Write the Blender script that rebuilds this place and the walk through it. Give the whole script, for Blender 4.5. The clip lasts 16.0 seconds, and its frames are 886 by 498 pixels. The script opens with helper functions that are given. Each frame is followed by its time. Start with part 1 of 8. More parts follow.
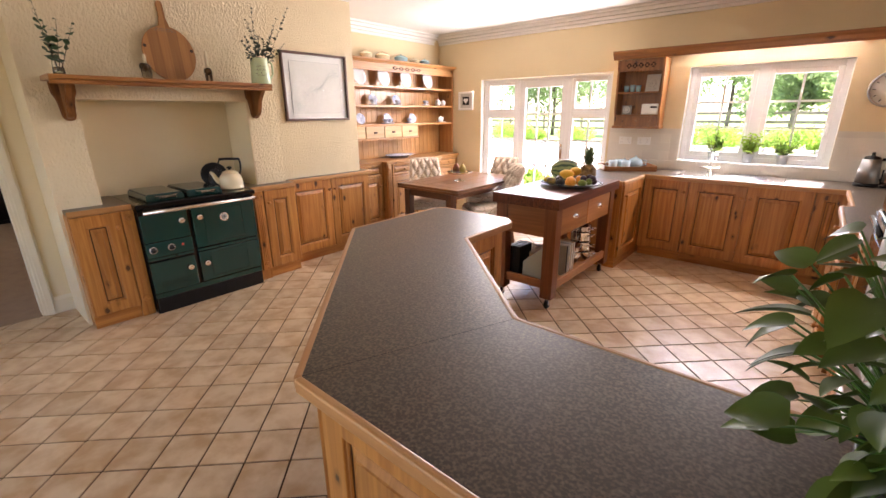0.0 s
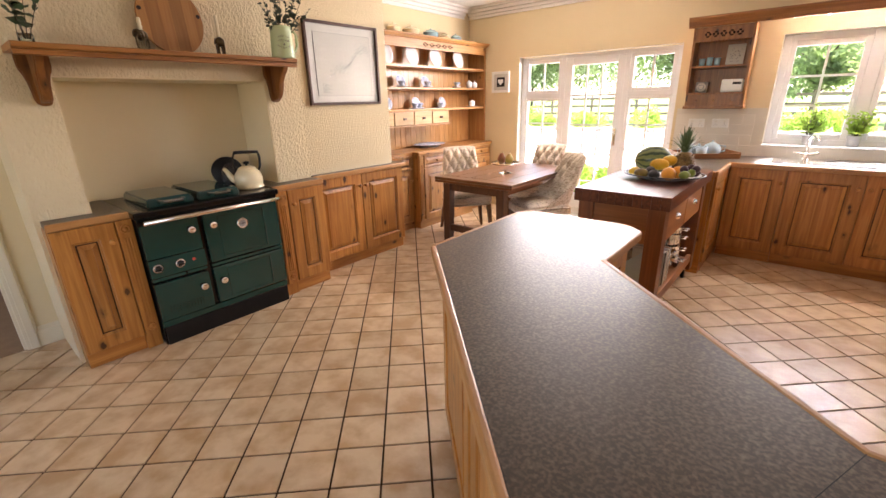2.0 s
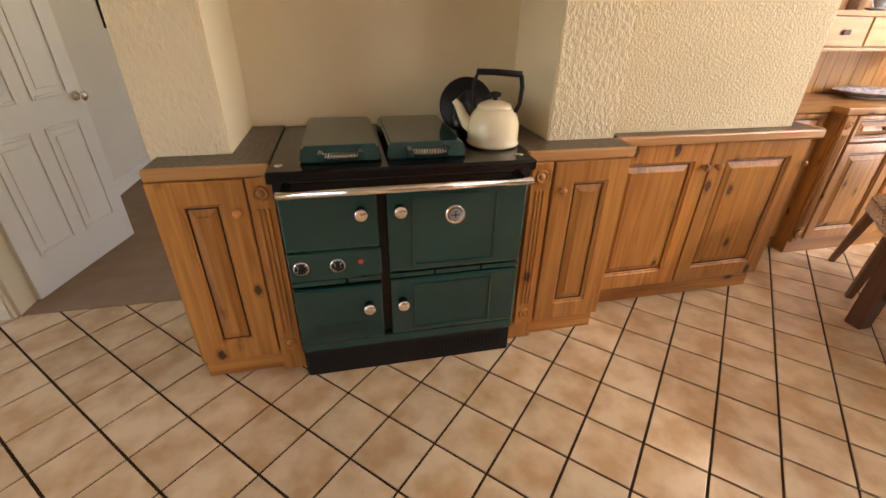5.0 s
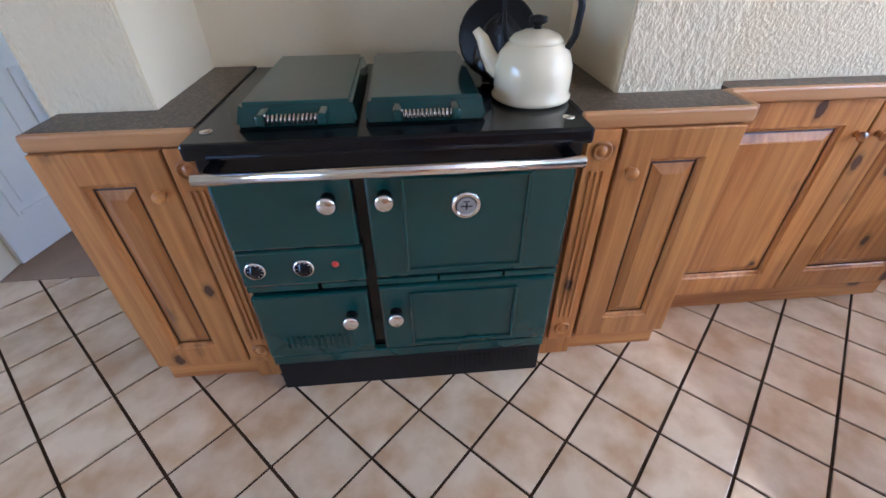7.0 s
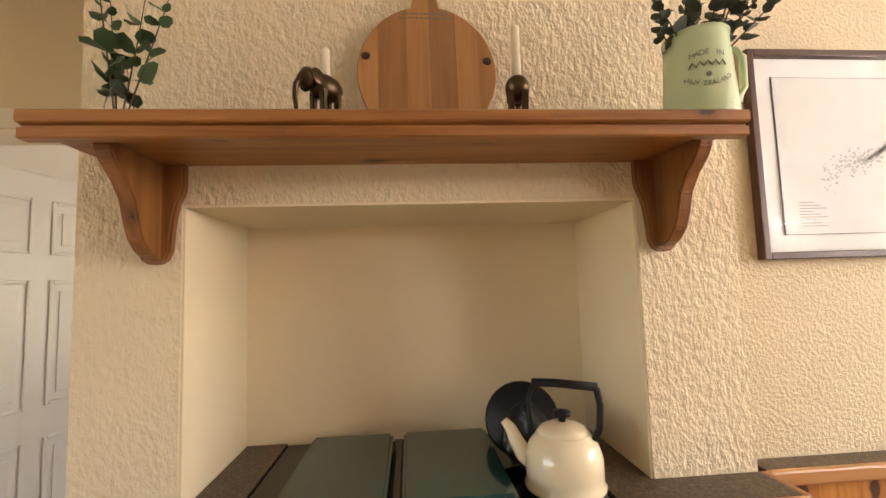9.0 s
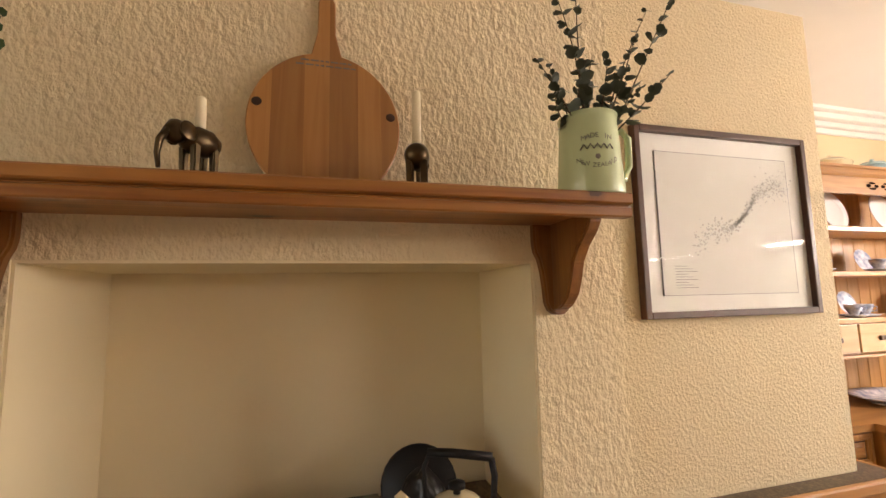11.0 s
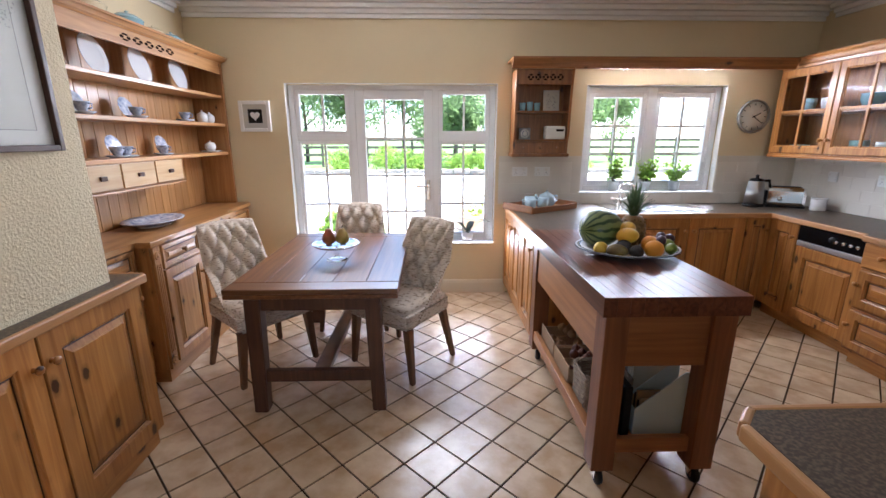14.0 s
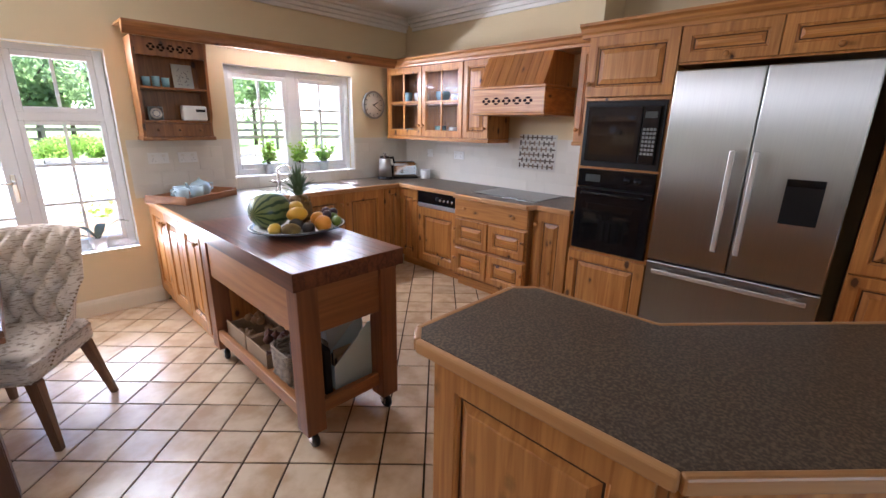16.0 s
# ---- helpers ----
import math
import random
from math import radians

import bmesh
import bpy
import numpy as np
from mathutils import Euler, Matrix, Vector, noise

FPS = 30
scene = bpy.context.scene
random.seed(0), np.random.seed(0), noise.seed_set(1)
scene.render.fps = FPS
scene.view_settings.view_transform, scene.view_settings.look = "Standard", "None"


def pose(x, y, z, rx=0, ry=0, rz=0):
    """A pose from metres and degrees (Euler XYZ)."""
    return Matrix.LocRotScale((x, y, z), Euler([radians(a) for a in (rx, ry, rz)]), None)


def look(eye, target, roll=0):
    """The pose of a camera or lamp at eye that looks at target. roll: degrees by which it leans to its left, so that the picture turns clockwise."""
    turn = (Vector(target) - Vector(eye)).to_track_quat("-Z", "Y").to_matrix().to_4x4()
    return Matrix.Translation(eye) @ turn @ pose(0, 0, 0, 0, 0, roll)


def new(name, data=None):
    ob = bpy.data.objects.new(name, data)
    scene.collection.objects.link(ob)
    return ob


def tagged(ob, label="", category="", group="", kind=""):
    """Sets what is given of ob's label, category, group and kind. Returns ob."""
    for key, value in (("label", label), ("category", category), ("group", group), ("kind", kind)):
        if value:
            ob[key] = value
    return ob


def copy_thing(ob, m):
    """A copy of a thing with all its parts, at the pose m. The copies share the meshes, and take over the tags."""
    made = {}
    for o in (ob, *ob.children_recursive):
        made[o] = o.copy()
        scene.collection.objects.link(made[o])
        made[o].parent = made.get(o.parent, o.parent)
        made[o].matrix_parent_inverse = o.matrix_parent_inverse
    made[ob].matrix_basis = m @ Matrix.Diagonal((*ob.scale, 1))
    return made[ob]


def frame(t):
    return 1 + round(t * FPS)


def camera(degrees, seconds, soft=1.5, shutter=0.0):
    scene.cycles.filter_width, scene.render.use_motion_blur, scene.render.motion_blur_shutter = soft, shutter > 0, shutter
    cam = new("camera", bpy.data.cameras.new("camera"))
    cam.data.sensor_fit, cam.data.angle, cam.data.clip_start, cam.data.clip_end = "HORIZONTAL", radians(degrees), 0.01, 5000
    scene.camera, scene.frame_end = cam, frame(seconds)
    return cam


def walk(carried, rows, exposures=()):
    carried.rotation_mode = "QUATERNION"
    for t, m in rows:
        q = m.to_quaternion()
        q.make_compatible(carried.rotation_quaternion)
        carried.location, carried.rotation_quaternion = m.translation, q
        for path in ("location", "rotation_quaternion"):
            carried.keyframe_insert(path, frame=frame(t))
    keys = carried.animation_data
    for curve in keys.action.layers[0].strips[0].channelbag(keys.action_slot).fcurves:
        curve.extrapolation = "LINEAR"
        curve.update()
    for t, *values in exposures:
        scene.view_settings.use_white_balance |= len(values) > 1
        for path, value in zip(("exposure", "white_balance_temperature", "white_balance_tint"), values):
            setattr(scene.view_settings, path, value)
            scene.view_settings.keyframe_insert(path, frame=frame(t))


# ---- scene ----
cam = camera(92.2, 16.0)
# seconds, eye x y z, yaw, pitch, roll
ROWS = [
    (0, -0.028, 0.024, 1.537, 40.53, -17.67, -0.38),
    (0.5, -0.169, 0.051, 1.538, 40.49, -17.54, -1.17),
    (1, -0.375, 0.072, 1.522, 39.85, -17.56, -1.92),
    (1.5, -0.567, 0.101, 1.491, 39.06, -18.09, -2.06),
    (2, -0.826, 0.229, 1.480, 40.53, -19.08, -1.30),
    (2.5, -1.069, 0.329, 1.473, 42.91, -20.49, -0.19),
    (3, -1.395, 0.462, 1.438, 48.86, -21.24, -1.32),
    (3.5, -1.684, 0.615, 1.431, 55.11, -22.98, -0.31),
    (4, -1.921, 0.842, 1.392, 62.44, -23.53, 0.03),
    (4.5, -2.170, 0.992, 1.361, 69.11, -25.12, 0.40),
    (4.7, -2.269, 1.066, 1.354, 73.34, -26.04, 0.31),
    (6.8, -2.857, 1.388, 1.251, 85.15, -36.63, 0.73),
    (7, -2.870, 1.390, 1.257, 85.23, -36.73, -0.64),
    (7.5, -2.937, 1.377, 1.289, 84.99, -30.58, -3.96),
    (8, -2.996, 1.274, 1.370, 83.56, -14.26, -3.88),
    (8.5, -2.926, 1.292, 1.428, 85.96, -0.51, -3.06),
    (8.7, -2.876, 1.313, 1.424, 86.81, 3.28, -2.23),
    (10.8, -2.894, 1.377, 1.580, 79.11, 6.82, -0.78),
    (11, -2.905, 1.397, 1.560, 74.61, 6.31, -1.20),
    (11.5, -2.954, 1.399, 1.551, 59.89, -0.71, -2.17),
    (12, -2.965, 1.402, 1.523, 43.90, -7.57, -2.24),
    (12.5, -2.915, 1.435, 1.513, 30.04, -10.29, -1.35),
    (13, -2.813, 1.454, 1.510, 17.64, -12.15, -1.00),
    (13.5, -2.695, 1.441, 1.525, 7.77, -13.62, -0.00),
    (14, -2.644, 1.413, 1.516, -1.58, -14.53, -0.04),
    (14.5, -2.645, 1.409, 1.519, -13.32, -15.28, -0.27),
    (15, -2.708, 1.436, 1.520, -26.83, -15.84, -1.12),
    (15.5, -2.722, 1.408, 1.511, -38.08, -16.22, 0.22),
    (16, -2.719, 1.374, 1.513, -45.97, -16.26, 1.04),
]
walk(cam, [(t, pose(x, y, z, 90 + pitch, 0, yaw) @ pose(0, 0, 0, 0, 0, roll)) for t, x, y, z, yaw, pitch, roll in ROWS],
     exposures=[(0, 2.98, 6750, 24), (4.7, 2.97, 7400, 20), (6.8, 3.2, 4850, 18), (7.4, 3.2, 4600, 15), (8.0, 3.38, 4950, 18), (8.5, 3.34, 6500, 20), (11.0, 2.75, 8000, 22),
                (11.6, 2.55, 7200, 20), (12.0, 2.17, 6400, 18), (12.5, 2.17, 6150, 17), (13.0, 2.27, 6000, 17), (13.5, 2.2, 5800, 16), (14.5, 2.26, 5350, 15), (16, 2.5, 5600, 18)])

# ---- light ----
world = bpy.data.worlds.new("sky")
scene.world = world
world.use_nodes = True
sky = world.node_tree.nodes.new("ShaderNodeTexSky")
sky.sky_type, sky.sun_disc = "NISHITA", False
sky.sun_elevation, sky.sun_rotation = radians(54), radians(77)
world.node_tree.links.new(sky.outputs[0], world.node_tree.nodes["Background"].inputs[0])
world.node_tree.nodes["Background"].inputs[1].default_value = 0.15
sun = new("sun", bpy.data.lights.new("sun", "SUN"))
sun.data.energy, sun.data.angle, sun.data.color = 5.0, radians(0.6), (1.0, 0.95, 0.86)
sun.matrix_world = look((9, 2, 13), (0, 0, 0))


def window_light(name, x, y, z, w, d, m, watts, color):
    """A narrow lamp set in the head or the sill of an opening, for the daylight that comes in there."""
    lamp = new(name, bpy.data.lights.new(name, "AREA"))
    lamp.data.shape, lamp.data.size, lamp.data.size_y = "RECTANGLE", w, d
    lamp.data.energy, lamp.data.color = watts, color
    lamp.matrix_world = pose(x, y, z) @ m
    return lamp


DAY = (0.97, 0.985, 1.0)
HEAD, SILL = pose(0, 0, 0, -80, 0, 0), pose(0, 0, 0, 180 + 84, 0, 0)
window_light("daylight_doors_head", -2.995, 5.522, 1.980, 1.88, 0.030, HEAD, 12, DAY)
window_light("daylight_doors_sill", -3.66, 5.515, 0.545, 0.54, 0.02, SILL, 1.3, DAY)
window_light("daylight_doors_sill", -2.32, 5.515, 0.545, 0.54, 0.02, SILL, 1.3, DAY)
window_light("daylight_window_head", -0.55, 5.522, 1.970, 1.28, 0.026, HEAD, 6, DAY)
window_light("daylight_window_sill", -0.55, 5.512, 1.030, 1.28, 0.018, SILL, 1.3, DAY)
window_light("daylight_south", -1.9, -2.90, 1.45, 3.1, 1.6, pose(0, 0, 0, 90, 0, 0), 1.4, (1.0, 0.97, 0.92))
window_light("daylight_west_room", -6.8, 4.10, 1.45, 2.3, 1.4, pose(0, 0, 0, 90, 0, 180), 2.6, (1.0, 0.88, 0.72))


# ---- materials ----
def mat(name, base=(0.8, 0.8, 0.8), rough=0.5, metal=0.0, bump=0.0, bump_scale=60.0, vary=0.0, vary_scale=3.0,
        dark=None, coat=0.0, stretch=(1, 1, 1), trans=0.0, ior=1.45, aniso=0.0, by_object=0.0, spec=0.5, lo=0.32, hi=0.68):
    m = bpy.data.materials.new(name)
    m.use_nodes = True
    nt = m.node_tree
    b = nt.nodes["Principled BSDF"]
    b.inputs["Base Color"].default_value = (*base, 1)
    b.inputs["Roughness"].default_value, b.inputs["Metallic"].default_value = rough, metal
    b.inputs["IOR"].default_value, b.inputs["Transmission Weight"].default_value = ior, trans
    b.inputs["Coat Weight"].default_value, b.inputs["Anisotropic"].default_value = coat, aniso
    b.inputs["Specular IOR Level"].default_value = spec
    if vary or bump:
        tc, mp = nt.nodes.new("ShaderNodeTexCoord"), nt.nodes.new("ShaderNodeMapping")
        mp.inputs["Scale"].default_value = stretch
        nt.links.new(tc.outputs["Object"], mp.inputs["Vector"])
    if vary:
        n = nt.nodes.new("ShaderNodeTexNoise")
        n.inputs["Scale"].default_value, n.inputs["Detail"].default_value = vary_scale, 6
        r = nt.nodes.new("ShaderNodeValToRGB")
        d = dark or tuple(c * (1 - vary) for c in base)
        r.color_ramp.elements[0].position, r.color_ramp.elements[1].position = lo, hi
        r.color_ramp.elements[0].color, r.color_ramp.elements[1].color = (*d, 1), (*base, 1)
        nt.links.new(mp.outputs[0], n.inputs["Vector"])
        nt.links.new(n.outputs["Fac"], r.inputs["Fac"])
        out = r.outputs["Color"]
        if by_object:
            info, hsv = nt.nodes.new("ShaderNodeObjectInfo"), nt.nodes.new("ShaderNodeHueSaturation")
            rng = nt.nodes.new("ShaderNodeMapRange")
            rng.inputs["To Min"].default_value, rng.inputs["To Max"].default_value = 1 - by_object, 1 + by_object
            geo, own, wrap = nt.nodes.new("ShaderNodeNewGeometry"), nt.nodes.new("ShaderNodeMath"), nt.nodes.new("ShaderNodeMath")
            wrap.operation = "FRACT"
            nt.links.new(info.outputs["Random"], own.inputs[0])
            nt.links.new(geo.outputs["Random Per Island"], own.inputs[1])
            nt.links.new(own.outputs[0], wrap.inputs[0])
            nt.links.new(wrap.outputs[0], rng.inputs["Value"])
            nt.links.new(rng.outputs[0], hsv.inputs["Value"])
            nt.links.new(out, hsv.inputs["Color"])
            add = nt.nodes.new("ShaderNodeVectorMath")
            mul = nt.nodes.new("ShaderNodeMath")
            mul.operation, mul.inputs[1].default_value = "MULTIPLY", 37.0
            nt.links.new(wrap.outputs[0], mul.inputs[0])
            nt.links.new(mp.outputs[0], add.inputs[0])
            nt.links.new(mul.outputs[0], add.inputs[1])
            nt.links.new(add.outputs[0], n.inputs["Vector"])
            out = hsv.outputs["Color"]
        nt.links.new(out, b.inputs["Base Color"])
    if bump:
        n2, bp = nt.nodes.new("ShaderNodeTexNoise"), nt.nodes.new("ShaderNodeBump")
        n2.inputs["Scale"].default_value, n2.inputs["Detail"].default_value = bump_scale, 4
        bp.inputs["Strength"].default_value, bp.inputs["Distance"].default_value = bump, 0.01
        nt.links.new(mp.outputs[0], n2.inputs["Vector"])
        nt.links.new(n2.outputs["Fac"], bp.inputs["Height"])
        nt.links.new(bp.outputs[0], b.inputs["Normal"])
    return m


def wood(name, light, mid, knot, axis="z", rough=0.40, knots=1.0, coat=0.22):
    """Knotty board: long grain along one axis of the piece, rings round sparse knots."""
    m = bpy.data.materials.new(name)
    m.use_nodes = True
    nt, L = m.node_tree, m.node_tree.links
    N = nt.nodes.new
    b = nt.nodes["Principled BSDF"]
    b.inputs["Roughness"].default_value, b.inputs["Coat Weight"].default_value = rough, coat
    b.inputs["Coat Roughness"].default_value = 0.25
    tc, info = N("ShaderNodeTexCoord"), N("ShaderNodeObjectInfo")
    mul = N("ShaderNodeMath")
    mul.operation, mul.inputs[1].default_value = "MULTIPLY", 91.0
    add = N("ShaderNodeVectorMath")
    L.new(info.outputs["Random"], mul.inputs[0])
    L.new(tc.outputs["Object"], add.inputs[0])
    L.new(mul.outputs[0], add.inputs[1])
    long = {"x": (0.05, 0.25, 1), "y": (1, 0.05, 1), "z": (1, 1, 0.05), "slope": (1, 0.06, 0.05)}[axis]
    mp = N("ShaderNodeMapping")
    mp.inputs["Scale"].default_value = long
    L.new(add.outputs[0], mp.inputs["Vector"])
    grain = N("ShaderNodeTexNoise")
    grain.inputs["Scale"].default_value, grain.inputs["Detail"].default_value, grain.inputs["Distortion"].default_value = 34, 8, 0.9
    L.new(mp.outputs[0], grain.inputs["Vector"])
    ramp = N("ShaderNodeValToRGB")
    e = ramp.color_ramp.elements
    e[0].position, e[1].position = 0.30, 0.66
    e[0].color, e[1].color = (*mid, 1), (*light, 1)
    L.new(grain.outputs["Fac"], ramp.inputs["Fac"])
    broad = N("ShaderNodeTexNoise")
    broad.inputs["Scale"].default_value, broad.inputs["Detail"].default_value = 3.0, 2
    L.new(mp.outputs[0], broad.inputs["Vector"])
    hsv, rng = N("ShaderNodeHueSaturation"), N("ShaderNodeMapRange")
    rng.inputs["To Min"].default_value, rng.inputs["To Max"].default_value = 0.74, 1.22
    each, tint, sum_ = N("ShaderNodeMath"), N("ShaderNodeMath"), N("ShaderNodeMath")
    each.operation, each.inputs[1].default_value = "MULTIPLY", 17.31
    tint.operation = "FRACT"
    sum_.operation, sum_.inputs[1].default_value = "MULTIPLY_ADD", 0.45
    shift = N("ShaderNodeMath")
    shift.operation, shift.inputs[1].default_value = "ADD", -0.22
    L.new(info.outputs["Random"], each.inputs[0])
    L.new(each.outputs[0], tint.inputs[0])
    L.new(tint.outputs[0], sum_.inputs[0])
    L.new(broad.outputs["Fac"], sum_.inputs[2])
    L.new(sum_.outputs[0], shift.inputs[0])
    L.new(shift.outputs[0], rng.inputs["Value"])
    L.new(rng.outputs[0], hsv.inputs["Value"])
    L.new(ramp.outputs[0], hsv.inputs["Color"])
    colour = hsv.outputs["Color"]
    if knots:
        mk = N("ShaderNodeMapping")
        mk.inputs["Scale"].default_value = tuple(1 if q == 1 else 0.55 for q in long)
        L.new(add.outputs[0], mk.inputs["Vector"])
        wob, push = N("ShaderNodeTexNoise"), N("ShaderNodeVectorMath")
        wob.inputs["Scale"].default_value, wob.inputs["Detail"].default_value = 55, 2
        push.operation, push.inputs[1].default_value = "MULTIPLY_ADD", (0.012, 0.012, 0.012)
        L.new(add.outputs[0], wob.inputs["Vector"])
        L.new(wob.outputs["Color"], push.inputs[0])
        L.new(mk.outputs[0], push.inputs[2])
        vor = N("ShaderNodeTexVoronoi")
        vor.inputs["Scale"].default_value = 9.2 * knots
        L.new(push.outputs[0], vor.inputs["Vector"])
        # only some of the cells hold a knot, and each knot has a size of its own
        pick, size, away = N("ShaderNodeSeparateColor"), N("ShaderNodeMapRange"), N("ShaderNodeMath")
        L.new(vor.outputs["Color"], pick.inputs["Color"])
        size.inputs["From Min"].default_value, size.inputs["From Max"].default_value = 0.15, 1.0
        size.inputs["To Min"].default_value, size.inputs["To Max"].default_value = 0.05, 0.14
        away.operation = "SUBTRACT"
        L.new(pick.outputs["Red"], size.inputs["Value"])
        L.new(vor.outputs["Distance"], away.inputs[0])
        L.new(size.outputs[0], away.inputs[1])
        kr = N("ShaderNodeValToRGB")
        kr.color_ramp.elements[0].position, kr.color_ramp.elements[1].position = 0.0, 0.022
        kr.color_ramp.elements[0].color, kr.color_ramp.elements[1].color = (0.92, 0.92, 0.92, 1), (0, 0, 0, 1)
        L.new(away.outputs[0], kr.inputs["Fac"])
        halo = N("ShaderNodeMapRange")
        halo.inputs["From Min"].default_value, halo.inputs["From Max"].default_value = 0.02, 0.13
        halo.inputs["To Min"].default_value, halo.inputs["To Max"].default_value = 0.62, 1.0
        L.new(away.outputs[0], halo.inputs["Value"])
        ring = N("ShaderNodeHueSaturation")
        L.new(halo.outputs[0], ring.inputs["Value"])
        L.new(colour, ring.inputs["Color"])
        colour = ring.outputs["Color"]
        mix = N("ShaderNodeMix")
        mix.data_type = "RGBA"
        mix.inputs["B"].default_value = (*knot, 1)
        L.new(kr.outputs[0], mix.inputs["Factor"])
        L.new(colour, mix.inputs["A"])
        colour = mix.outputs["Result"]
    L.new(colour, b.inputs["Base Color"])
    bp = N("ShaderNodeBump")
    bp.inputs["Strength"].default_value, bp.inputs["Distance"].default_value = 0.12, 0.004
    L.new(grain.outputs["Fac"], bp.inputs["Height"])
    L.new(bp.outputs[0], b.inputs["Normal"])
    return m


PINE_L, PINE_M, KNOT = (0.54, 0.240, 0.056), (0.33, 0.117, 0.022), (0.055, 0.016, 0.006)
pine = wood("pine", PINE_L, PINE_M, KNOT)
pine_x = wood("pine_across", PINE_L, PINE_M, KNOT, "x")
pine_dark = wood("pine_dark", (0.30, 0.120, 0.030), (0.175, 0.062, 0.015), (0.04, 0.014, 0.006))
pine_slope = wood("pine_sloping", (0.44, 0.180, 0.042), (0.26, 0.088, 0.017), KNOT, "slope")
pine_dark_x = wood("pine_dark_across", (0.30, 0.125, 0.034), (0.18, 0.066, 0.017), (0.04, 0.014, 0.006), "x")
pine_back = wood("pine_boarding", (0.54, 0.285, 0.10), (0.40, 0.185, 0.055), KNOT, knots=0)
dresser_pine = wood("dresser_pine", (0.48, 0.245, 0.082), (0.315, 0.135, 0.038), KNOT)
dresser_pine_x = wood("dresser_pine_across", (0.48, 0.245, 0.082), (0.315, 0.135, 0.038), KNOT, "x")
pine_edge = wood("pine_edging", (0.52, 0.27, 0.10), (0.44, 0.20, 0.066), KNOT, "x", knots=0)
oak = wood("dark_oak", (0.21, 0.078, 0.024), (0.105, 0.034, 0.010), (0.04, 0.015, 0.008), "y", rough=0.30, knots=0, coat=0.35)
oak_z = wood("dark_oak_upright", (0.105, 0.040, 0.016), (0.060, 0.021, 0.009), (0.04, 0.015, 0.008), "z", rough=0.4, knots=0, coat=0.1)
butcher = wood("butcher_block", (0.165, 0.050, 0.020), (0.070, 0.020, 0.008), (0.05, 0.02, 0.01), "y", rough=0.30, knots=0, coat=0.0)
butcher.node_tree.nodes["Principled BSDF"].inputs["Specular IOR Level"].default_value = 0.28
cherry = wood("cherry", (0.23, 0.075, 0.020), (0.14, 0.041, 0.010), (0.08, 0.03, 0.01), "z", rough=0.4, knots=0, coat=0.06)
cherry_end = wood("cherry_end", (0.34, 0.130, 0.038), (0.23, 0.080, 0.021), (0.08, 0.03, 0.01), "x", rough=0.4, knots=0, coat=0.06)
# lighter than the legs: light on the trolley's west side is in this colour
cherry_x_lit = wood("cherry_across_lit", (0.44, 0.185, 0.052), (0.33, 0.122, 0.030), (0.08, 0.03, 0.01), "y", rough=0.4, knots=0, coat=0.06)
plaster = mat("cream_wall", (0.71, 0.585, 0.365), 0.85, bump=0.05, bump_scale=120, vary=0.05, vary_scale=1.3)
texture = mat("cream_textured_plaster", (0.76, 0.64, 0.425), 0.85, bump=1.0, bump_scale=62, stretch=(1, 1, 0.7), vary=0.06, vary_scale=2)
texture.node_tree.nodes["Bump"].inputs["Distance"].default_value = 0.013
texture_fine = mat("cream_stippled_wall", (0.73, 0.61, 0.40), 0.85, bump=0.75, bump_scale=95, vary=0.06, vary_scale=2)
alcove_m = mat("alcove_paint", (0.80, 0.68, 0.455), 0.75, bump=0.04, bump_scale=90, vary=0.05, vary_scale=2)
white = mat("white_paint", (0.80, 0.78, 0.73), 0.6, bump=0.04, bump_scale=150, vary=0.03)
cream_gloss = mat("cream_gloss_paint", (0.74, 0.66, 0.49), 0.4, vary=0.04)
gloss_white = mat("white_gloss_paint", (0.80, 0.79, 0.75), 0.3, vary=0.03)
upvc = mat("white_upvc", (0.83, 0.83, 0.83), 0.25, vary=0.02)
grout = mat("brown_grout", (0.075, 0.045, 0.026), 0.9, spec=0.1, bump=0.3, bump_scale=200, vary=0.3, vary_scale=12)
tile = mat("floor_tile", (0.67, 0.51, 0.325), 0.30, vary=0.25, vary_scale=7.5, dark=(0.49, 0.305, 0.15), bump=0.16, bump_scale=16, by_object=0.07, spec=1.0, lo=0.36, hi=0.62)
carpet = mat("beige_carpet", (0.34, 0.225, 0.14), 0.95, bump=0.6, bump_scale=350, vary=0.15, vary_scale=9)
laminate = mat("speckled_laminate", (0.178, 0.126, 0.079), 0.38, spec=0.5, vary=0.5, vary_scale=125, dark=(0.054, 0.036, 0.022), bump=0.012, bump_scale=300, lo=0.42, hi=0.72)
green = mat("green_enamel", (0.006, 0.045, 0.038), 0.12, vary=0.12, vary_scale=4, coat=0.5)
black = mat("black_enamel", (0.006, 0.006, 0.007), 0.14, vary=0.2, vary_scale=8, coat=0.1, spec=0.35)
black_matt = mat("black_matt", (0.010, 0.009, 0.009), 0.5, spec=0.3, vary=0.3, vary_scale=10)
satin = mat("satin_steel", (0.74, 0.73, 0.71), 0.42, 1.0, vary=0.05)
chrome = mat("chrome", (0.82, 0.80, 0.77), 0.13, 1.0, vary=0.05)
steel = mat("brushed_steel", (0.42, 0.405, 0.38), 0.40, 1.0, aniso=1.0, vary=0.06, vary_scale=5, stretch=(60, 60, 1))
grain_way = steel.node_tree.nodes.new("ShaderNodeCombineXYZ")
grain_way.inputs[1].default_value = 1.0
steel.node_tree.links.new(grain_way.outputs[0], steel.node_tree.nodes["Principled BSDF"].inputs["Tangent"])
cream = mat("cream_enamel", (0.78, 0.67, 0.44), 0.12, vary=0.03, coat=0.5)
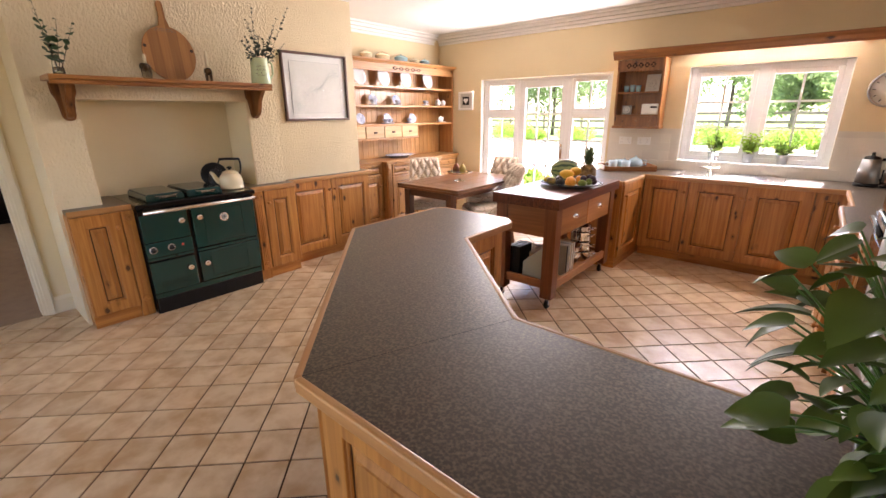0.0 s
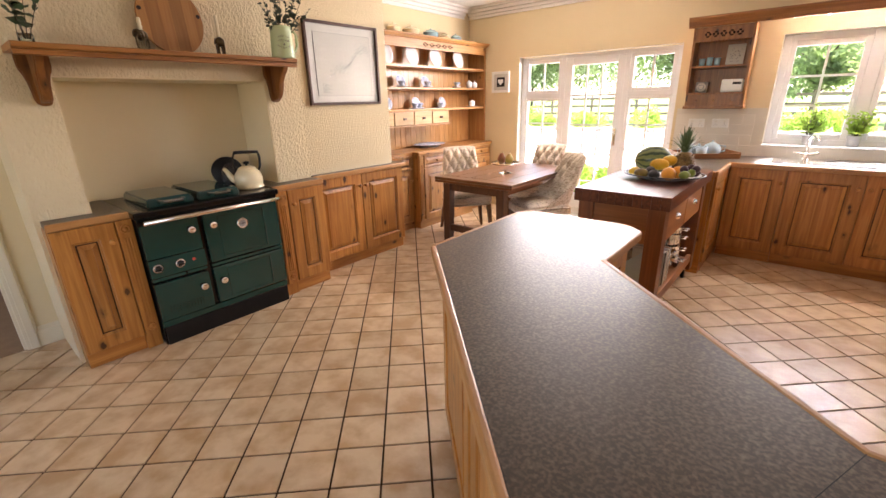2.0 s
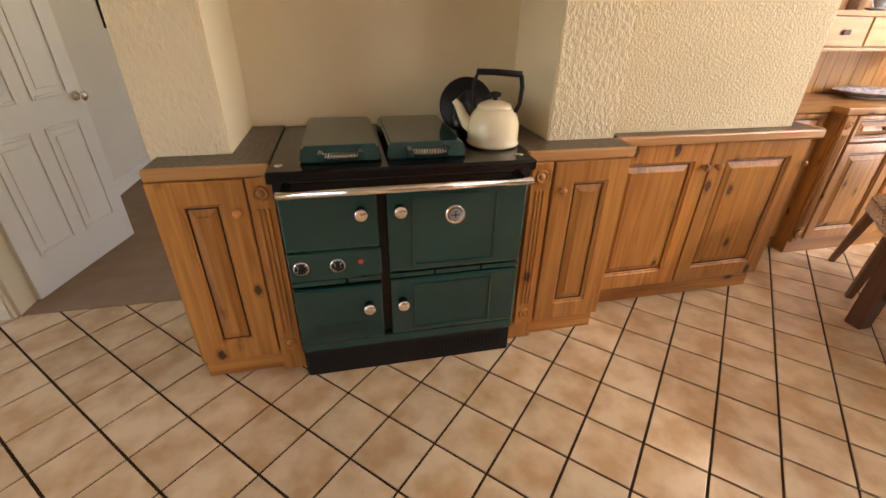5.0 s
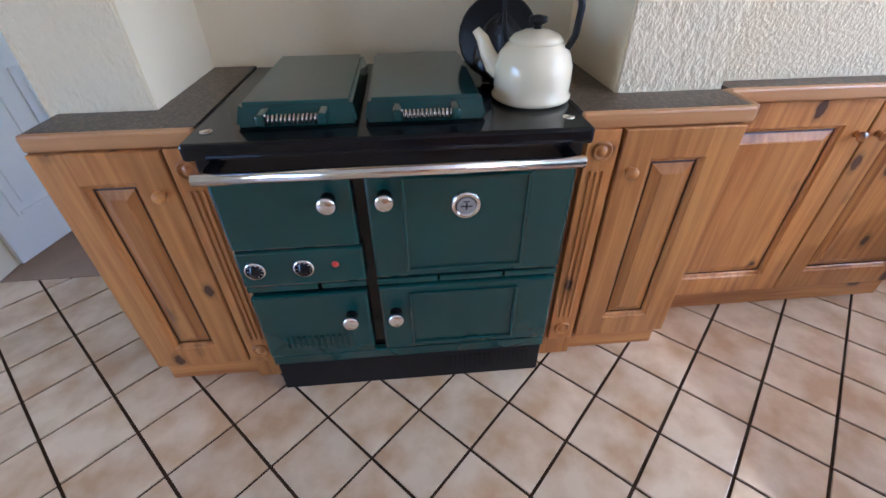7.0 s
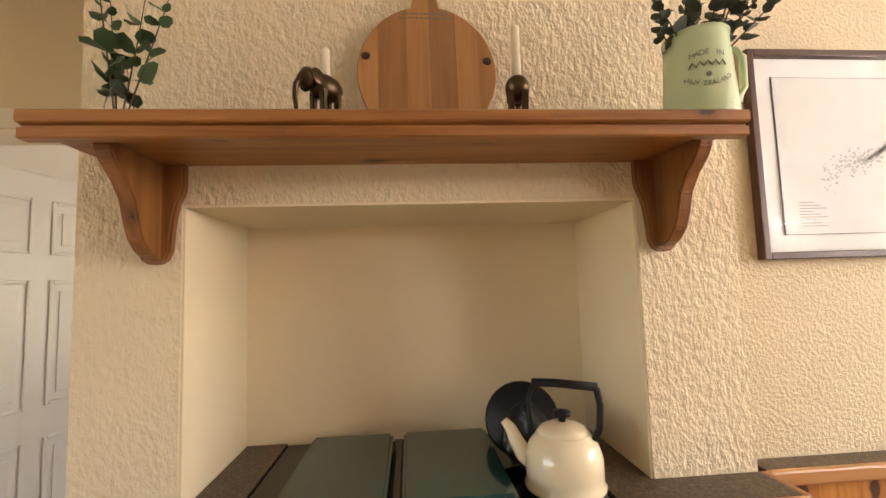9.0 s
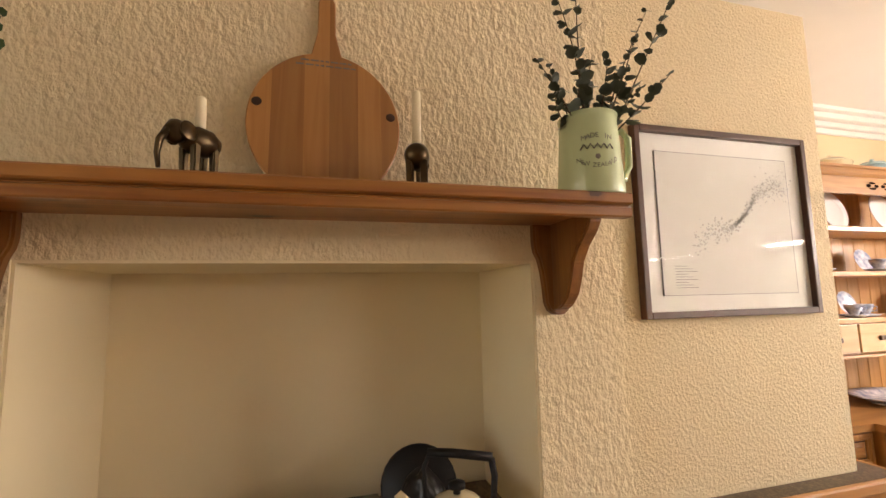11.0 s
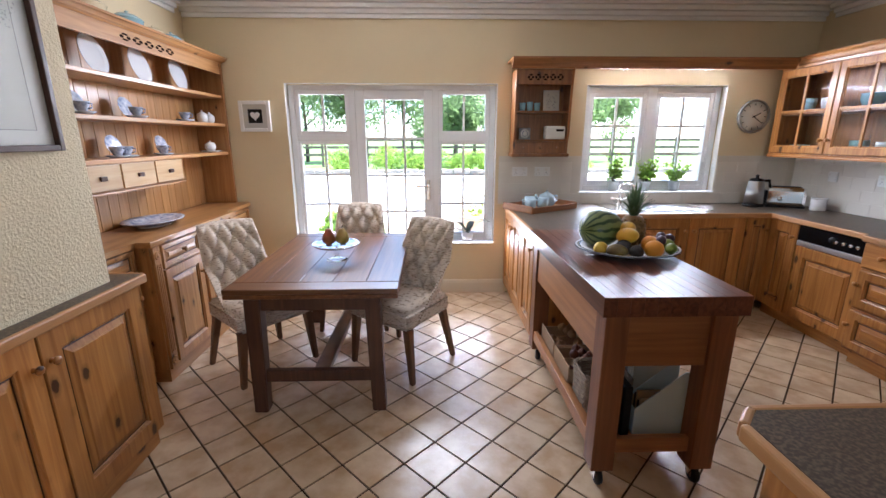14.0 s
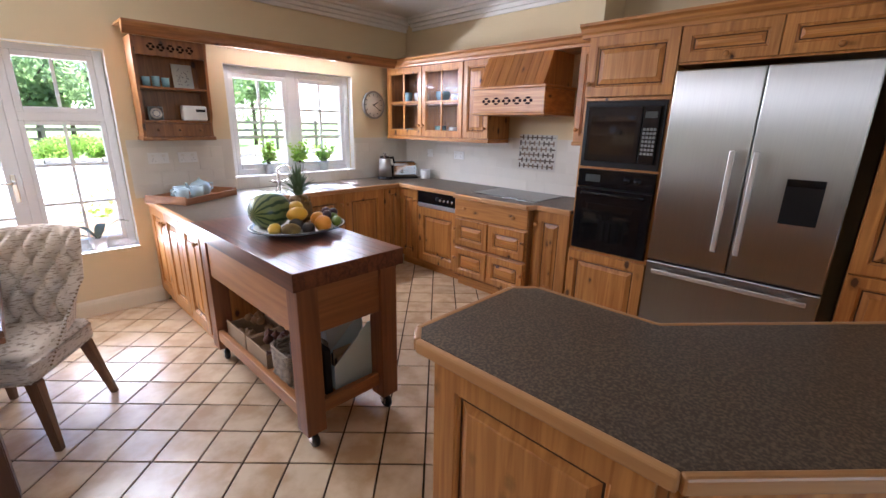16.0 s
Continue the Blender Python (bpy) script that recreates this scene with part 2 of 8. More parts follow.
china = mat("white_china", (0.80, 0.79, 0.78), 0.14, vary=0.03)
blue_china = mat("blue_white_china", (0.74, 0.76, 0.80), 0.14, vary=0.75, vary_scale=28, dark=(0.22, 0.27, 0.42))
teal_china = mat("pale_blue_china", (0.32, 0.50, 0.55), 0.2, vary=0.08)
glass = mat("clear_glass", (1, 1, 1), 0.0, trans=1.0, ior=1.45)
thin_pane = mat("matt_picture_glass", (1, 1, 1), 0.02, trans=1.0, ior=1.13)
pane_m = mat("window_glass", (1, 1, 1), 0.0, trans=1.0, ior=1.02)
fabric = mat("script_print_linen", (0.63, 0.52, 0.40), 0.95, bump=0.2, bump_scale=220, vary=0.35, vary_scale=62, dark=(0.28, 0.20, 0.14), stretch=(0.5, 0.5, 3.2), lo=0.35, hi=0.47)
leaf = mat("green_leaf", (0.075, 0.17, 0.03), 0.4, vary=0.4, vary_scale=9, by_object=0.2)
dark_leaf = mat("eucalyptus_leaf", (0.075, 0.095, 0.065), 0.55, vary=0.35, vary_scale=14)
basil = mat("basil_leaf", (0.30, 0.52, 0.10), 0.45, vary=0.3, vary_scale=20)
hedge = mat("garden_foliage", (0.20, 0.33, 0.075), 0.7, vary=0.5, vary_scale=3)
tree_leaf = mat("tree_foliage", (0.15, 0.22, 0.11), 0.7, vary=0.5, vary_scale=1.2)
for plant in (basil, hedge, tree_leaf):  # thin leaves that let daylight through
    mixer, thin = plant.node_tree.nodes.new("ShaderNodeMixShader"), plant.node_tree.nodes.new("ShaderNodeBsdfTranslucent")
    thin.inputs["Color"].default_value = (0.26, 0.36, 0.15, 1) if plant is tree_leaf else (0.42, 0.58, 0.12, 1)
    mixer.inputs["Fac"].default_value = 0.68
    plant.node_tree.links.new(plant.node_tree.nodes["Principled BSDF"].outputs[0], mixer.inputs[1])
    plant.node_tree.links.new(thin.outputs[0], mixer.inputs[2])
    plant.node_tree.links.new(mixer.outputs[0], plant.node_tree.nodes["Material Output"].inputs["Surface"])
bark = mat("bark", (0.10, 0.075, 0.05), 0.9, bump=0.6, bump_scale=25, vary=0.3)
grass = mat("lawn", (0.19, 0.30, 0.075), 0.9, vary=0.35, vary_scale=1.5)
patio = mat("pale_concrete", (0.70, 0.66, 0.58), 0.9, vary=0.15, vary_scale=1.0, bump=0.2)
fence_m = mat("grey_fence_timber", (0.20, 0.155, 0.115), 0.85, vary=0.3, vary_scale=4)
wall_tile = mat("cream_wall_tile", (0.70, 0.65, 0.56), 0.38, vary=0.04, vary_scale=4, by_object=0.03)
tile_grout = mat("pale_grout", (0.68, 0.63, 0.54), 0.8, vary=0.1)
paper = mat("picture_paper", (0.56, 0.54, 0.48), 0.8, vary=0.03)
ink = mat("pencil_ink", (0.20, 0.19, 0.18), 0.8, vary=0.3, vary_scale=20)
brown_frame = mat("brown_frame_wood", (0.085, 0.036, 0.02), 0.4, vary=0.3, vary_scale=14)
red = mat("red_leather", (0.42, 0.03, 0.012), 0.4, vary=0.15)
warm_white = mat("off_white_plastic", (0.74, 0.71, 0.64), 0.35, vary=0.03)


# ---- shaping helpers ----
def box(bm, x0, x1, y0, y1, z0, z1, bevel=0.0):
    made = bmesh.ops.create_cube(bm, size=1)["verts"]
    for v in made:
        v.co = ((x0 + x1) / 2 + v.co.x * (x1 - x0), (y0 + y1) / 2 + v.co.y * (y1 - y0), (z0 + z1) / 2 + v.co.z * (z1 - z0))
    if bevel:
        edges = list({e for v in made for e in v.link_edges})
        bmesh.ops.bevel(bm, geom=edges, offset=bevel, segments=2, profile=0.5, affect="EDGES")
    return bm


def prism(bm, pts, z0, z1, bevel=0.0):
    low, high = [bm.verts.new((x, y, z0)) for x, y in pts], [bm.verts.new((x, y, z1)) for x, y in pts]
    n = len(pts)
    faces = [bm.faces.new(high), bm.faces.new(low[::-1])]
    faces += [bm.faces.new((low[i], low[(i + 1) % n], high[(i + 1) % n], high[i])) for i in range(n)]
    if bevel:
        bmesh.ops.bevel(bm, geom=list(faces[0].edges), offset=bevel, segments=3, profile=0.5, affect="EDGES")
    return bm


def side(bm, pts, x0, x1, axis="x"):
    """A profile of (a, z) points swept along x (a is y) or along y (a is x)."""
    put = (lambda a, z, s: (s, a, z)) if axis == "x" else (lambda a, z, s: (a, s, z))
    lo, hi = [bm.verts.new(put(a, z, x0)) for a, z in pts], [bm.verts.new(put(a, z, x1)) for a, z in pts]
    n = len(pts)
    bm.faces.new(lo), bm.faces.new(hi[::-1])
    for i in range(n):
        bm.faces.new((lo[i], hi[i], hi[(i + 1) % n], lo[(i + 1) % n]))
    bmesh.ops.recalc_face_normals(bm, faces=bm.faces[:])
    return bm


def lathe(bm, profile, n=24, at=(0, 0, 0), sx=1.0, sy=1.0):
    rings = []
    for r, z in profile:
        if r < 1e-5:
            rings.append([bm.verts.new((at[0], at[1], at[2] + z))])
        else:
            rings.append([bm.verts.new((at[0] + sx * r * math.cos(2 * math.pi * k / n), at[1] + sy * r * math.sin(2 * math.pi * k / n), at[2] + z)) for k in range(n)])
    for a, b in zip(rings, rings[1:]):
        for k in range(n):
            q = [a[k % len(a)], a[(k + 1) % len(a)], b[(k + 1) % len(b)], b[k % len(b)]]
            q = list(dict.fromkeys(q))
            if len(q) > 2:
                try:
                    bm.faces.new(q).smooth = True
                except ValueError:
                    pass
    return bm


def tube(bm, pts, r, n=8, r1=None):
    pts = [Vector(p) for p in pts]
    rings = []
    for i, p in enumerate(pts):
        d = (pts[min(i + 1, len(pts) - 1)] - pts[max(i - 1, 0)]).normalized()
        a = d.cross(Vector((0, 0, 1)) if abs(d.z) < 0.9 else Vector((1, 0, 0))).normalized()
        b = d.cross(a)
        rr = r if r1 is None else r + (r1 - r) * i / (len(pts) - 1)
        rings.append([bm.verts.new(p + rr * (math.cos(2 * math.pi * k / n) * a + math.sin(2 * math.pi * k / n) * b)) for k in range(n)])
    for a, b in zip(rings, rings[1:]):
        for k in range(n):
            bm.faces.new((a[k], a[(k + 1) % n], b[(k + 1) % n], b[k])).smooth = True
    bm.faces.new(rings[0][::-1]), bm.faces.new(rings[-1])
    return bm


def taper(bm, p0, p1, w0, w1, bevel=0.004):
    """A square leg from p0 (top) to p1 (foot)."""
    rings = [[bm.verts.new((p[0] + sx * w, p[1] + sy * w, p[2])) for sx, sy in ((-1, -1), (1, -1), (1, 1), (-1, 1))] for p, w in ((p0, w0 / 2), (p1, w1 / 2))]
    f = [bm.faces.new(rings[0]), bm.faces.new(rings[1][::-1])]
    f += [bm.faces.new((rings[0][i], rings[1][i], rings[1][(i + 1) % 4], rings[0][(i + 1) % 4])) for i in range(4)]
    bmesh.ops.recalc_face_normals(bm, faces=f)
    bmesh.ops.bevel(bm, geom=list({e for q in f for e in q.edges}), offset=bevel, segments=2, affect="EDGES")
    return bm


def mesh_of(name, bm, material):
    me = bpy.data.meshes.new(name)
    bm.to_mesh(me)
    bm.free()
    me.materials.append(material)
    return me


def part(name, bm, material, parent=None, label="", at=None):
    ob = new(name, mesh_of(name, bm, material))
    if parent is not None:
        ob.parent = parent
    if at is not None:
        ob.matrix_basis = at
    if label:
        ob["label"] = label
    return ob


def thing(name, m, label, category, group="", kind=""):
    ob = new(name)
    ob.empty_display_size = 0.05
    ob.matrix_basis = m
    return tagged(ob, label, category, group, kind)


def solid(name, bm, material, label, category, group="", kind="", at=None):
    return tagged(part(name, bm, material, None, "", at), label, category, group, kind)


def structure(name, bm, material, label, category="wall"):
    return solid(name, bm, material, label, category, kind="structure")


def bb(*a, **k):
    return box(bmesh.new(), *a, **k)


# ---- the shell ----
H = 2.66  # ceiling
Y_N, X_E, X_W, Y_S = 5.52, 0.88, -4.50, -2.75
bm = bmesh.new()
box(bm, X_W, X_E, Y_S, Y_N, -0.12, -0.006)
box(bm, -4.80, X_W, 3.2, Y_N, -0.12, -0.006)
floor_ob = structure("floor", bm, grout, "square cream ceramic floor tiles laid diagonally with brown grout", "floor")
structure("floor_west_room", bb(-9.6, X_W, -0.85, 4.2, -0.12, 0.004), carpet, "plain beige fitted carpet in the next room", "carpet")

bm = bmesh.new()  # ceiling: one slab for kitchen and the next room
box(bm, -9.7, X_E + 0.3, Y_S - 0.3, Y_N + 0.3, H, H + 0.15)
structure("ceiling", bm, white, "smooth white painted plaster ceiling", "ceiling")

bm = bmesh.new()  # north wall with two openings
T = 0.30
for x0, x1, z0, z1 in ((-5.1, -3.96, 0, H), (-3.96, -2.03, 2.0, H), (-2.03, -1.21, 0, H), (-1.21, 0.105, 0, 1.01), (-1.21, 0.105, 1.99, H), (0.105, 1.2, 0, H),
                       (-3.96, -3.37, 0, 0.515), (-2.60, -2.03, 0, 0.515)):
    box(bm, x0, x1, Y_N, Y_N + T, z0, z1)
structure("wall_north", bm, plaster, "cream painted plaster wall with glazed doors and a window", "wall")
bm = bmesh.new()
box(bm, X_E, X_E + 0.2, Y_S, Y_N, 0, H)
structure("wall_east", bm, plaster, "cream painted plaster wall behind the fitted units", "wall")
bm = bmesh.new()
for x0, x1, z0, z1 in ((X_W - 0.3, -3.5, 0, H), (-0.3, X_E + 0.2, 0, H), (-3.5, -0.3, 0, 0.6), (-3.5, -0.3, 2.3, H)):
    box(bm, x0, x1, Y_S - 0.2, Y_S, z0, z1)
structure("wall_south", bm, plaster, "plain cream plaster wall with a wide window", "wall")
bm = bmesh.new()  # west wall with the doorway to the carpeted room
box(bm, X_W - 0.12, X_W, Y_S, -0.50, 0, H)
box(bm, X_W - 0.12, X_W, -0.50, 0.31, 2.04, H)
box(bm, X_W - 0.12, X_W, 0.31, 0.50, 0, H)
structure("wall_west", bm, plaster, "cream painted plaster wall with a white-cased doorway", "wall")
structure("wall_dresser_recess", bb(-5.0, -4.78, 3.26, Y_N, 0, H), plaster, "cream plaster wall behind the pine dresser", "wall")
structure("wall_picture", bb(-5.0, -4.08, 2.26, 3.26, 0, H), texture_fine, "textured cream plaster wall with a framed drawing", "wall")

bm = bmesh.new()  # chimney breast with the cooker recess
box(bm, -4.70, -4.007, 0.50, 0.755, 0, H)
box(bm, -4.70, -4.007, 1.967, 2.26, 0, H)
box(bm, -4.70, -4.007, 0.755, 1.967, 1.655, H)
structure("chimney_breast", bm, texture, "rough textured cream plaster chimney breast", "wall")
bm = bmesh.new()
box(bm, -4.70, -4.435, 0.755, 1.967, 0, 1.655)
box(bm, -4.435, -4.012, 0.755, 0.762, 0, 1.655)
box(bm, -4.435, -4.012, 1.960, 1.967, 0, 1.655)
box(bm, -4.435, -4.012, 0.762, 1.960, 1.648, 1.655)
structure("wall_recess", bm, alcove_m, "smooth cream painted recess behind the range cooker", "wall")
bm = bmesh.new()  # next room: a long carpeted room with a window in its far side
box(bm, -9.6, -9.4, -0.70, 4.2, 0, H)
box(bm, -9.6, X_W - 0.12, -0.85, -0.70, 0, H)
box(bm, -9.4, -8.0, 4.0, 4.2, 0, H), box(bm, -5.6, -4.83, 4.0, 4.2, 0, H), box(bm, -8.0, -5.6, 4.0, 4.2, 0, 0.7), box(bm, -8.0, -5.6, 4.0, 4.2, 2.2, H)
structure("wall_west_room", bm, mat("pale_room_wall", (0.74, 0.70, 0.62), 0.85, vary=0.04, bump=0.04), "plain off-white plaster walls of the next room", "wall")
structure("wall_room_side", bb(-5.0, -4.82, 3.4, 4.0, 0, H), plaster, "plain cream wall beside the recess", "wall")


def cornice(name, pts, label="white moulded plaster cornice"):
    """A stepped moulding along straight wall lines: each run is ((x0, y0), (x1, y1), inward normal)."""
    bm = bmesh.new()
    for (x0, y0), (x1, y1), (nx, ny) in pts:
        for d, za, zb in ((0.022, H - 0.135, H - 0.10), (0.045, H - 0.10, H - 0.065), (0.085, H - 0.065, H - 0.028), (0.12, H - 0.028, H - 0.001)):
            xs, ys = sorted((x0, x1, x0 + nx * d, x1 + nx * d)), sorted((y0, y1, y0 + ny * d, y1 + ny * d))
            box(bm, xs[0], xs[-1], ys[0], ys[-1], za, zb, 0.006)
    return structure(name, bm, white, label, "cornice")


cornice("cornice_north", [((-4.77, Y_N - 0.001), (X_E, Y_N - 0.001), (0, -1))])
cornice("cornice_east", [((X_E - 0.001, 2.2), (X_E - 0.001, Y_N - 0.13), (-1, 0)), ((X_E - 0.001, Y_S), (X_E - 0.001, 2.1), (-1, 0))])
cornice("cornice_west", [((-4.779, 3.27), (-4.779, Y_N - 0.13), (1, 0))])
structure("east_pier", bb(0.55, X_E - 0.001, 2.95, 3.10, 2.2, H - 0.001), plaster, "narrow cream plaster boxing above the wall units", "wall")

bm = bmesh.new()
side(bm, [(Y_N - 0.001, 0), (Y_N - 0.018, 0), (Y_N - 0.018, 0.10), (Y_N - 0.012, 0.125), (Y_N - 0.001, 0.135)], -4.25, -3.36)
side(bm, [(Y_N - 0.001, 0), (Y_N - 0.018, 0), (Y_N - 0.018, 0.10), (Y_N - 0.012, 0.125), (Y_N - 0.001, 0.135)], -2.61, -1.92)
side(bm, [(X_W + 0.001, 0), (X_W + 0.018, 0), (X_W + 0.018, 0.11), (X_W + 0.001, 0.135)], 0.38, 0.499, "y")
side(bm, [(X_W + 0.001, 0), (X_W + 0.018, 0), (X_W + 0.018, 0.11), (X_W + 0.001, 0.135)], Y_S + 0.01, -0.57, "y")
structure("baseboard", bm, cream_gloss, "cream painted wooden skirting board", "skirting")

bm = bmesh.new()  # door casing, both sides and head, with a stepped face
for y0, y1 in ((0.31, 0.385), (-0.575, -0.50)):
    box(bm, X_W, X_W + 0.018, y0, y1, 0, 2.115, 0.004)
    box(bm, X_W + 0.018, X_W + 0.026, y0 + 0.02, y1 - 0.012, 0, 2.10, 0.003)
box(bm, X_W, X_W + 0.018, -0.50, 0.31, 2.04, 2.115, 0.004)
box(bm, X_W - 0.135, X_W, 0.295, 0.311, 0, 2.04), box(bm, X_W - 0.135, X_W, -0.501, -0.485, 0, 2.04), box(bm, X_W - 0.135, X_W, -0.485, 0.295, 2.025, 2.041)
structure("door_casing", bm, cream_gloss, "cream painted moulded wooden door casing", "door frame")

# ---- the glazed doors and the window ----
YG = Y_N + 0.10


def glazed(parent, x0, x1, z0, z1, cols, rows, face=0.055, name="sash"):
    """A white sash with thin glazing bars and one pane, as parts of the window."""
    bm = bmesh.new()
    for a in ((x0, x0 + face, z0, z1), (x1 - face, x1, z0, z1), (x0 + face, x1 - face, z0, z0 + face), (x0 + face, x1 - face, z1 - face, z1)):
        box(bm, a[0], a[1], YG - 0.015, YG + 0.045, a[2], a[3], 0.006)
    frame_ob = part(name, bm, upvc, parent)
    bm = bmesh.new()
    gx0, gx1, gz0, gz1 = x0 + face, x1 - face, z0 + face, z1 - face
    for i in range(1, cols):
        x = gx0 + (gx1 - gx0) * i / cols
        box(bm, x - 0.010, x + 0.010, YG + 0.004, YG + 0.026, gz0, gz1)
    for j in range(1, rows):
        z = gz0 + (gz1 - gz0) * j / rows
        box(bm, gx0, gx1, YG + 0.005, YG + 0.025, z - 0.010, z + 0.010)
    part("glazing_grid", bm, upvc, frame_ob)
    pane = part("pane", bb(gx0, gx1, YG + 0.013, YG + 0.017, gz0, gz1), pane_m, frame_ob)
    pane.visible_shadow = False
    return frame_ob


french = thing("door_1", pose(0, 0, 0), "white glazed garden door between two barred side windows", "glazed door", kind="structure")
bm = bmesh.new()
for a in ((-3.955, -3.90, 0.52, 1.99), (-2.09, -2.035, 0.52, 1.99), (-3.40, -3.345, 0.02, 1.99), (-2.625, -2.57, 0.02, 1.99)):
    box(bm, a[0], a[1], YG - 0.02, YG + 0.06, a[2], a[3], 0.005)
box(bm, -3.90, -2.09, YG - 0.018, YG + 0.058, 1.95, 1.992, 0.005)
for a in ((-3.90, -3.40), (-2.57, -2.09)):
    box(bm, a[0], a[1], YG - 0.018, YG + 0.058, 0.522, 0.575, 0.005)
    box(bm, a[0], a[1], YG - 0.018, YG + 0.058, 1.49, 1.55, 0.005)
part("frame", bm, upvc, french)
for a in ((-3.90, -3.40), (-2.57, -2.09)):
    glazed(french, a[0], a[1], 0.575, 1.49, 2, 3, 0.03, "side_sash")
    glazed(french, a[0], a[1], 1.545, 1.95, 2, 1, 0.040, "top_sash")
leaf_ob = glazed(french, -3.345, -2.625, 0.03, 1.95, 3, 5, 0.085, "door_leaf")
part("bottom_panel", bb(-3.27, -2.70, YG - 0.004, YG + 0.034, 0.10, 0.30, 0.01), upvc, leaf_ob)
bm = bmesh.new()
box(bm, -2.685, -2.655, YG - 0.024, YG - 0.014, 0.93, 1.13, 0.004)
tube(bm, [(-2.67, YG - 0.022, 1.07), (-2.67, YG - 0.06, 1.07), (-2.70, YG - 0.066, 1.07), (-2.79, YG - 0.066, 1.065)], 0.009)
part("handle", bm, chrome, leaf_ob, "white and chrome lever handle")

win = thing("window_1", pose(0, 0, 0), "white two-light casement window with thin glazing bars", "window", kind="structure")
bm = bmesh.new()
for a in ((-1.205, -1.15, 1.015, 1.985), (0.045, 0.10, 1.015, 1.985), (-0.60, -0.51, 1.015, 1.985)):
    box(bm, a[0], a[1], YG - 0.02, YG + 0.06, a[2], a[3], 0.005)
for a in ((-1.15, -0.60), (-0.51, 0.045)):
    box(bm, a[0], a[1], YG - 0.019, YG + 0.058, 1.015, 1.07, 0.005), box(bm, a[0], a[1], YG - 0.019, YG + 0.058, 1.93, 1.985, 0.005)
part("frame", bm, upvc, win)
for a in ((-1.15, -0.60), (-0.51, 0.045)):
    s = glazed(win, a[0], a[1], 1.07, 1.93, 2, 3, 0.045)
    x = a[1] - 0.022
    part("handle", tube(bmesh.new(), [(x, YG - 0.015, 1.30), (x, YG - 0.04, 1.30), (x - 0.005, YG - 0.045, 1.42)], 0.008), upvc, s)
part("window_sill", bb(-1.21, 0.105, Y_N - 0.015, YG, 1.002, 1.016, 0.003), upvc, win)
part("window_sill", bb(-3.96, -3.40, Y_N - 0.03, YG, 0.510, 0.524, 0.004), upvc, french)
part("window_sill", bb(-2.57, -2.03, Y_N - 0.03, YG, 0.510, 0.524, 0.004), upvc, french)
bm = bmesh.new()  # white lining of the reveals
for x0, x1, z0, z1 in ((-3.96, -2.03, 0.525, 2.0), (-1.21, 0.105, 1.017, 1.99)):
    box(bm, x0, x0 + 0.004, Y_N + 0.002, YG - 0.03, z0, z1), box(bm, x1 - 0.004, x1, Y_N + 0.002, YG - 0.03, z0, z1), box(bm, x0 + 0.004, x1 - 0.004, Y_N + 0.002, YG - 0.03, z1 - 0.004, z1)
structure("window_lining", bm, white, "white painted window reveals", "window reveal")

# ---- fitted units ----
CW = 0.9  # worktop height


def knob(parent, x, y, z, material=None, r=0.016):
    bm = bmesh.new()
    lathe(bm, [(0, 0), (0.011, 0), (0.008, 0.006), (0.007, 0.012), (r, 0.018), (r, 0.026), (0.008, 0.032), (0, 0.033)], 14)
    return part("knob", bm, material or pine, parent, "", pose(x, y, z, 90, 0, 0))


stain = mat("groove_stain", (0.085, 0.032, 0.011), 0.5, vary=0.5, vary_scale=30)


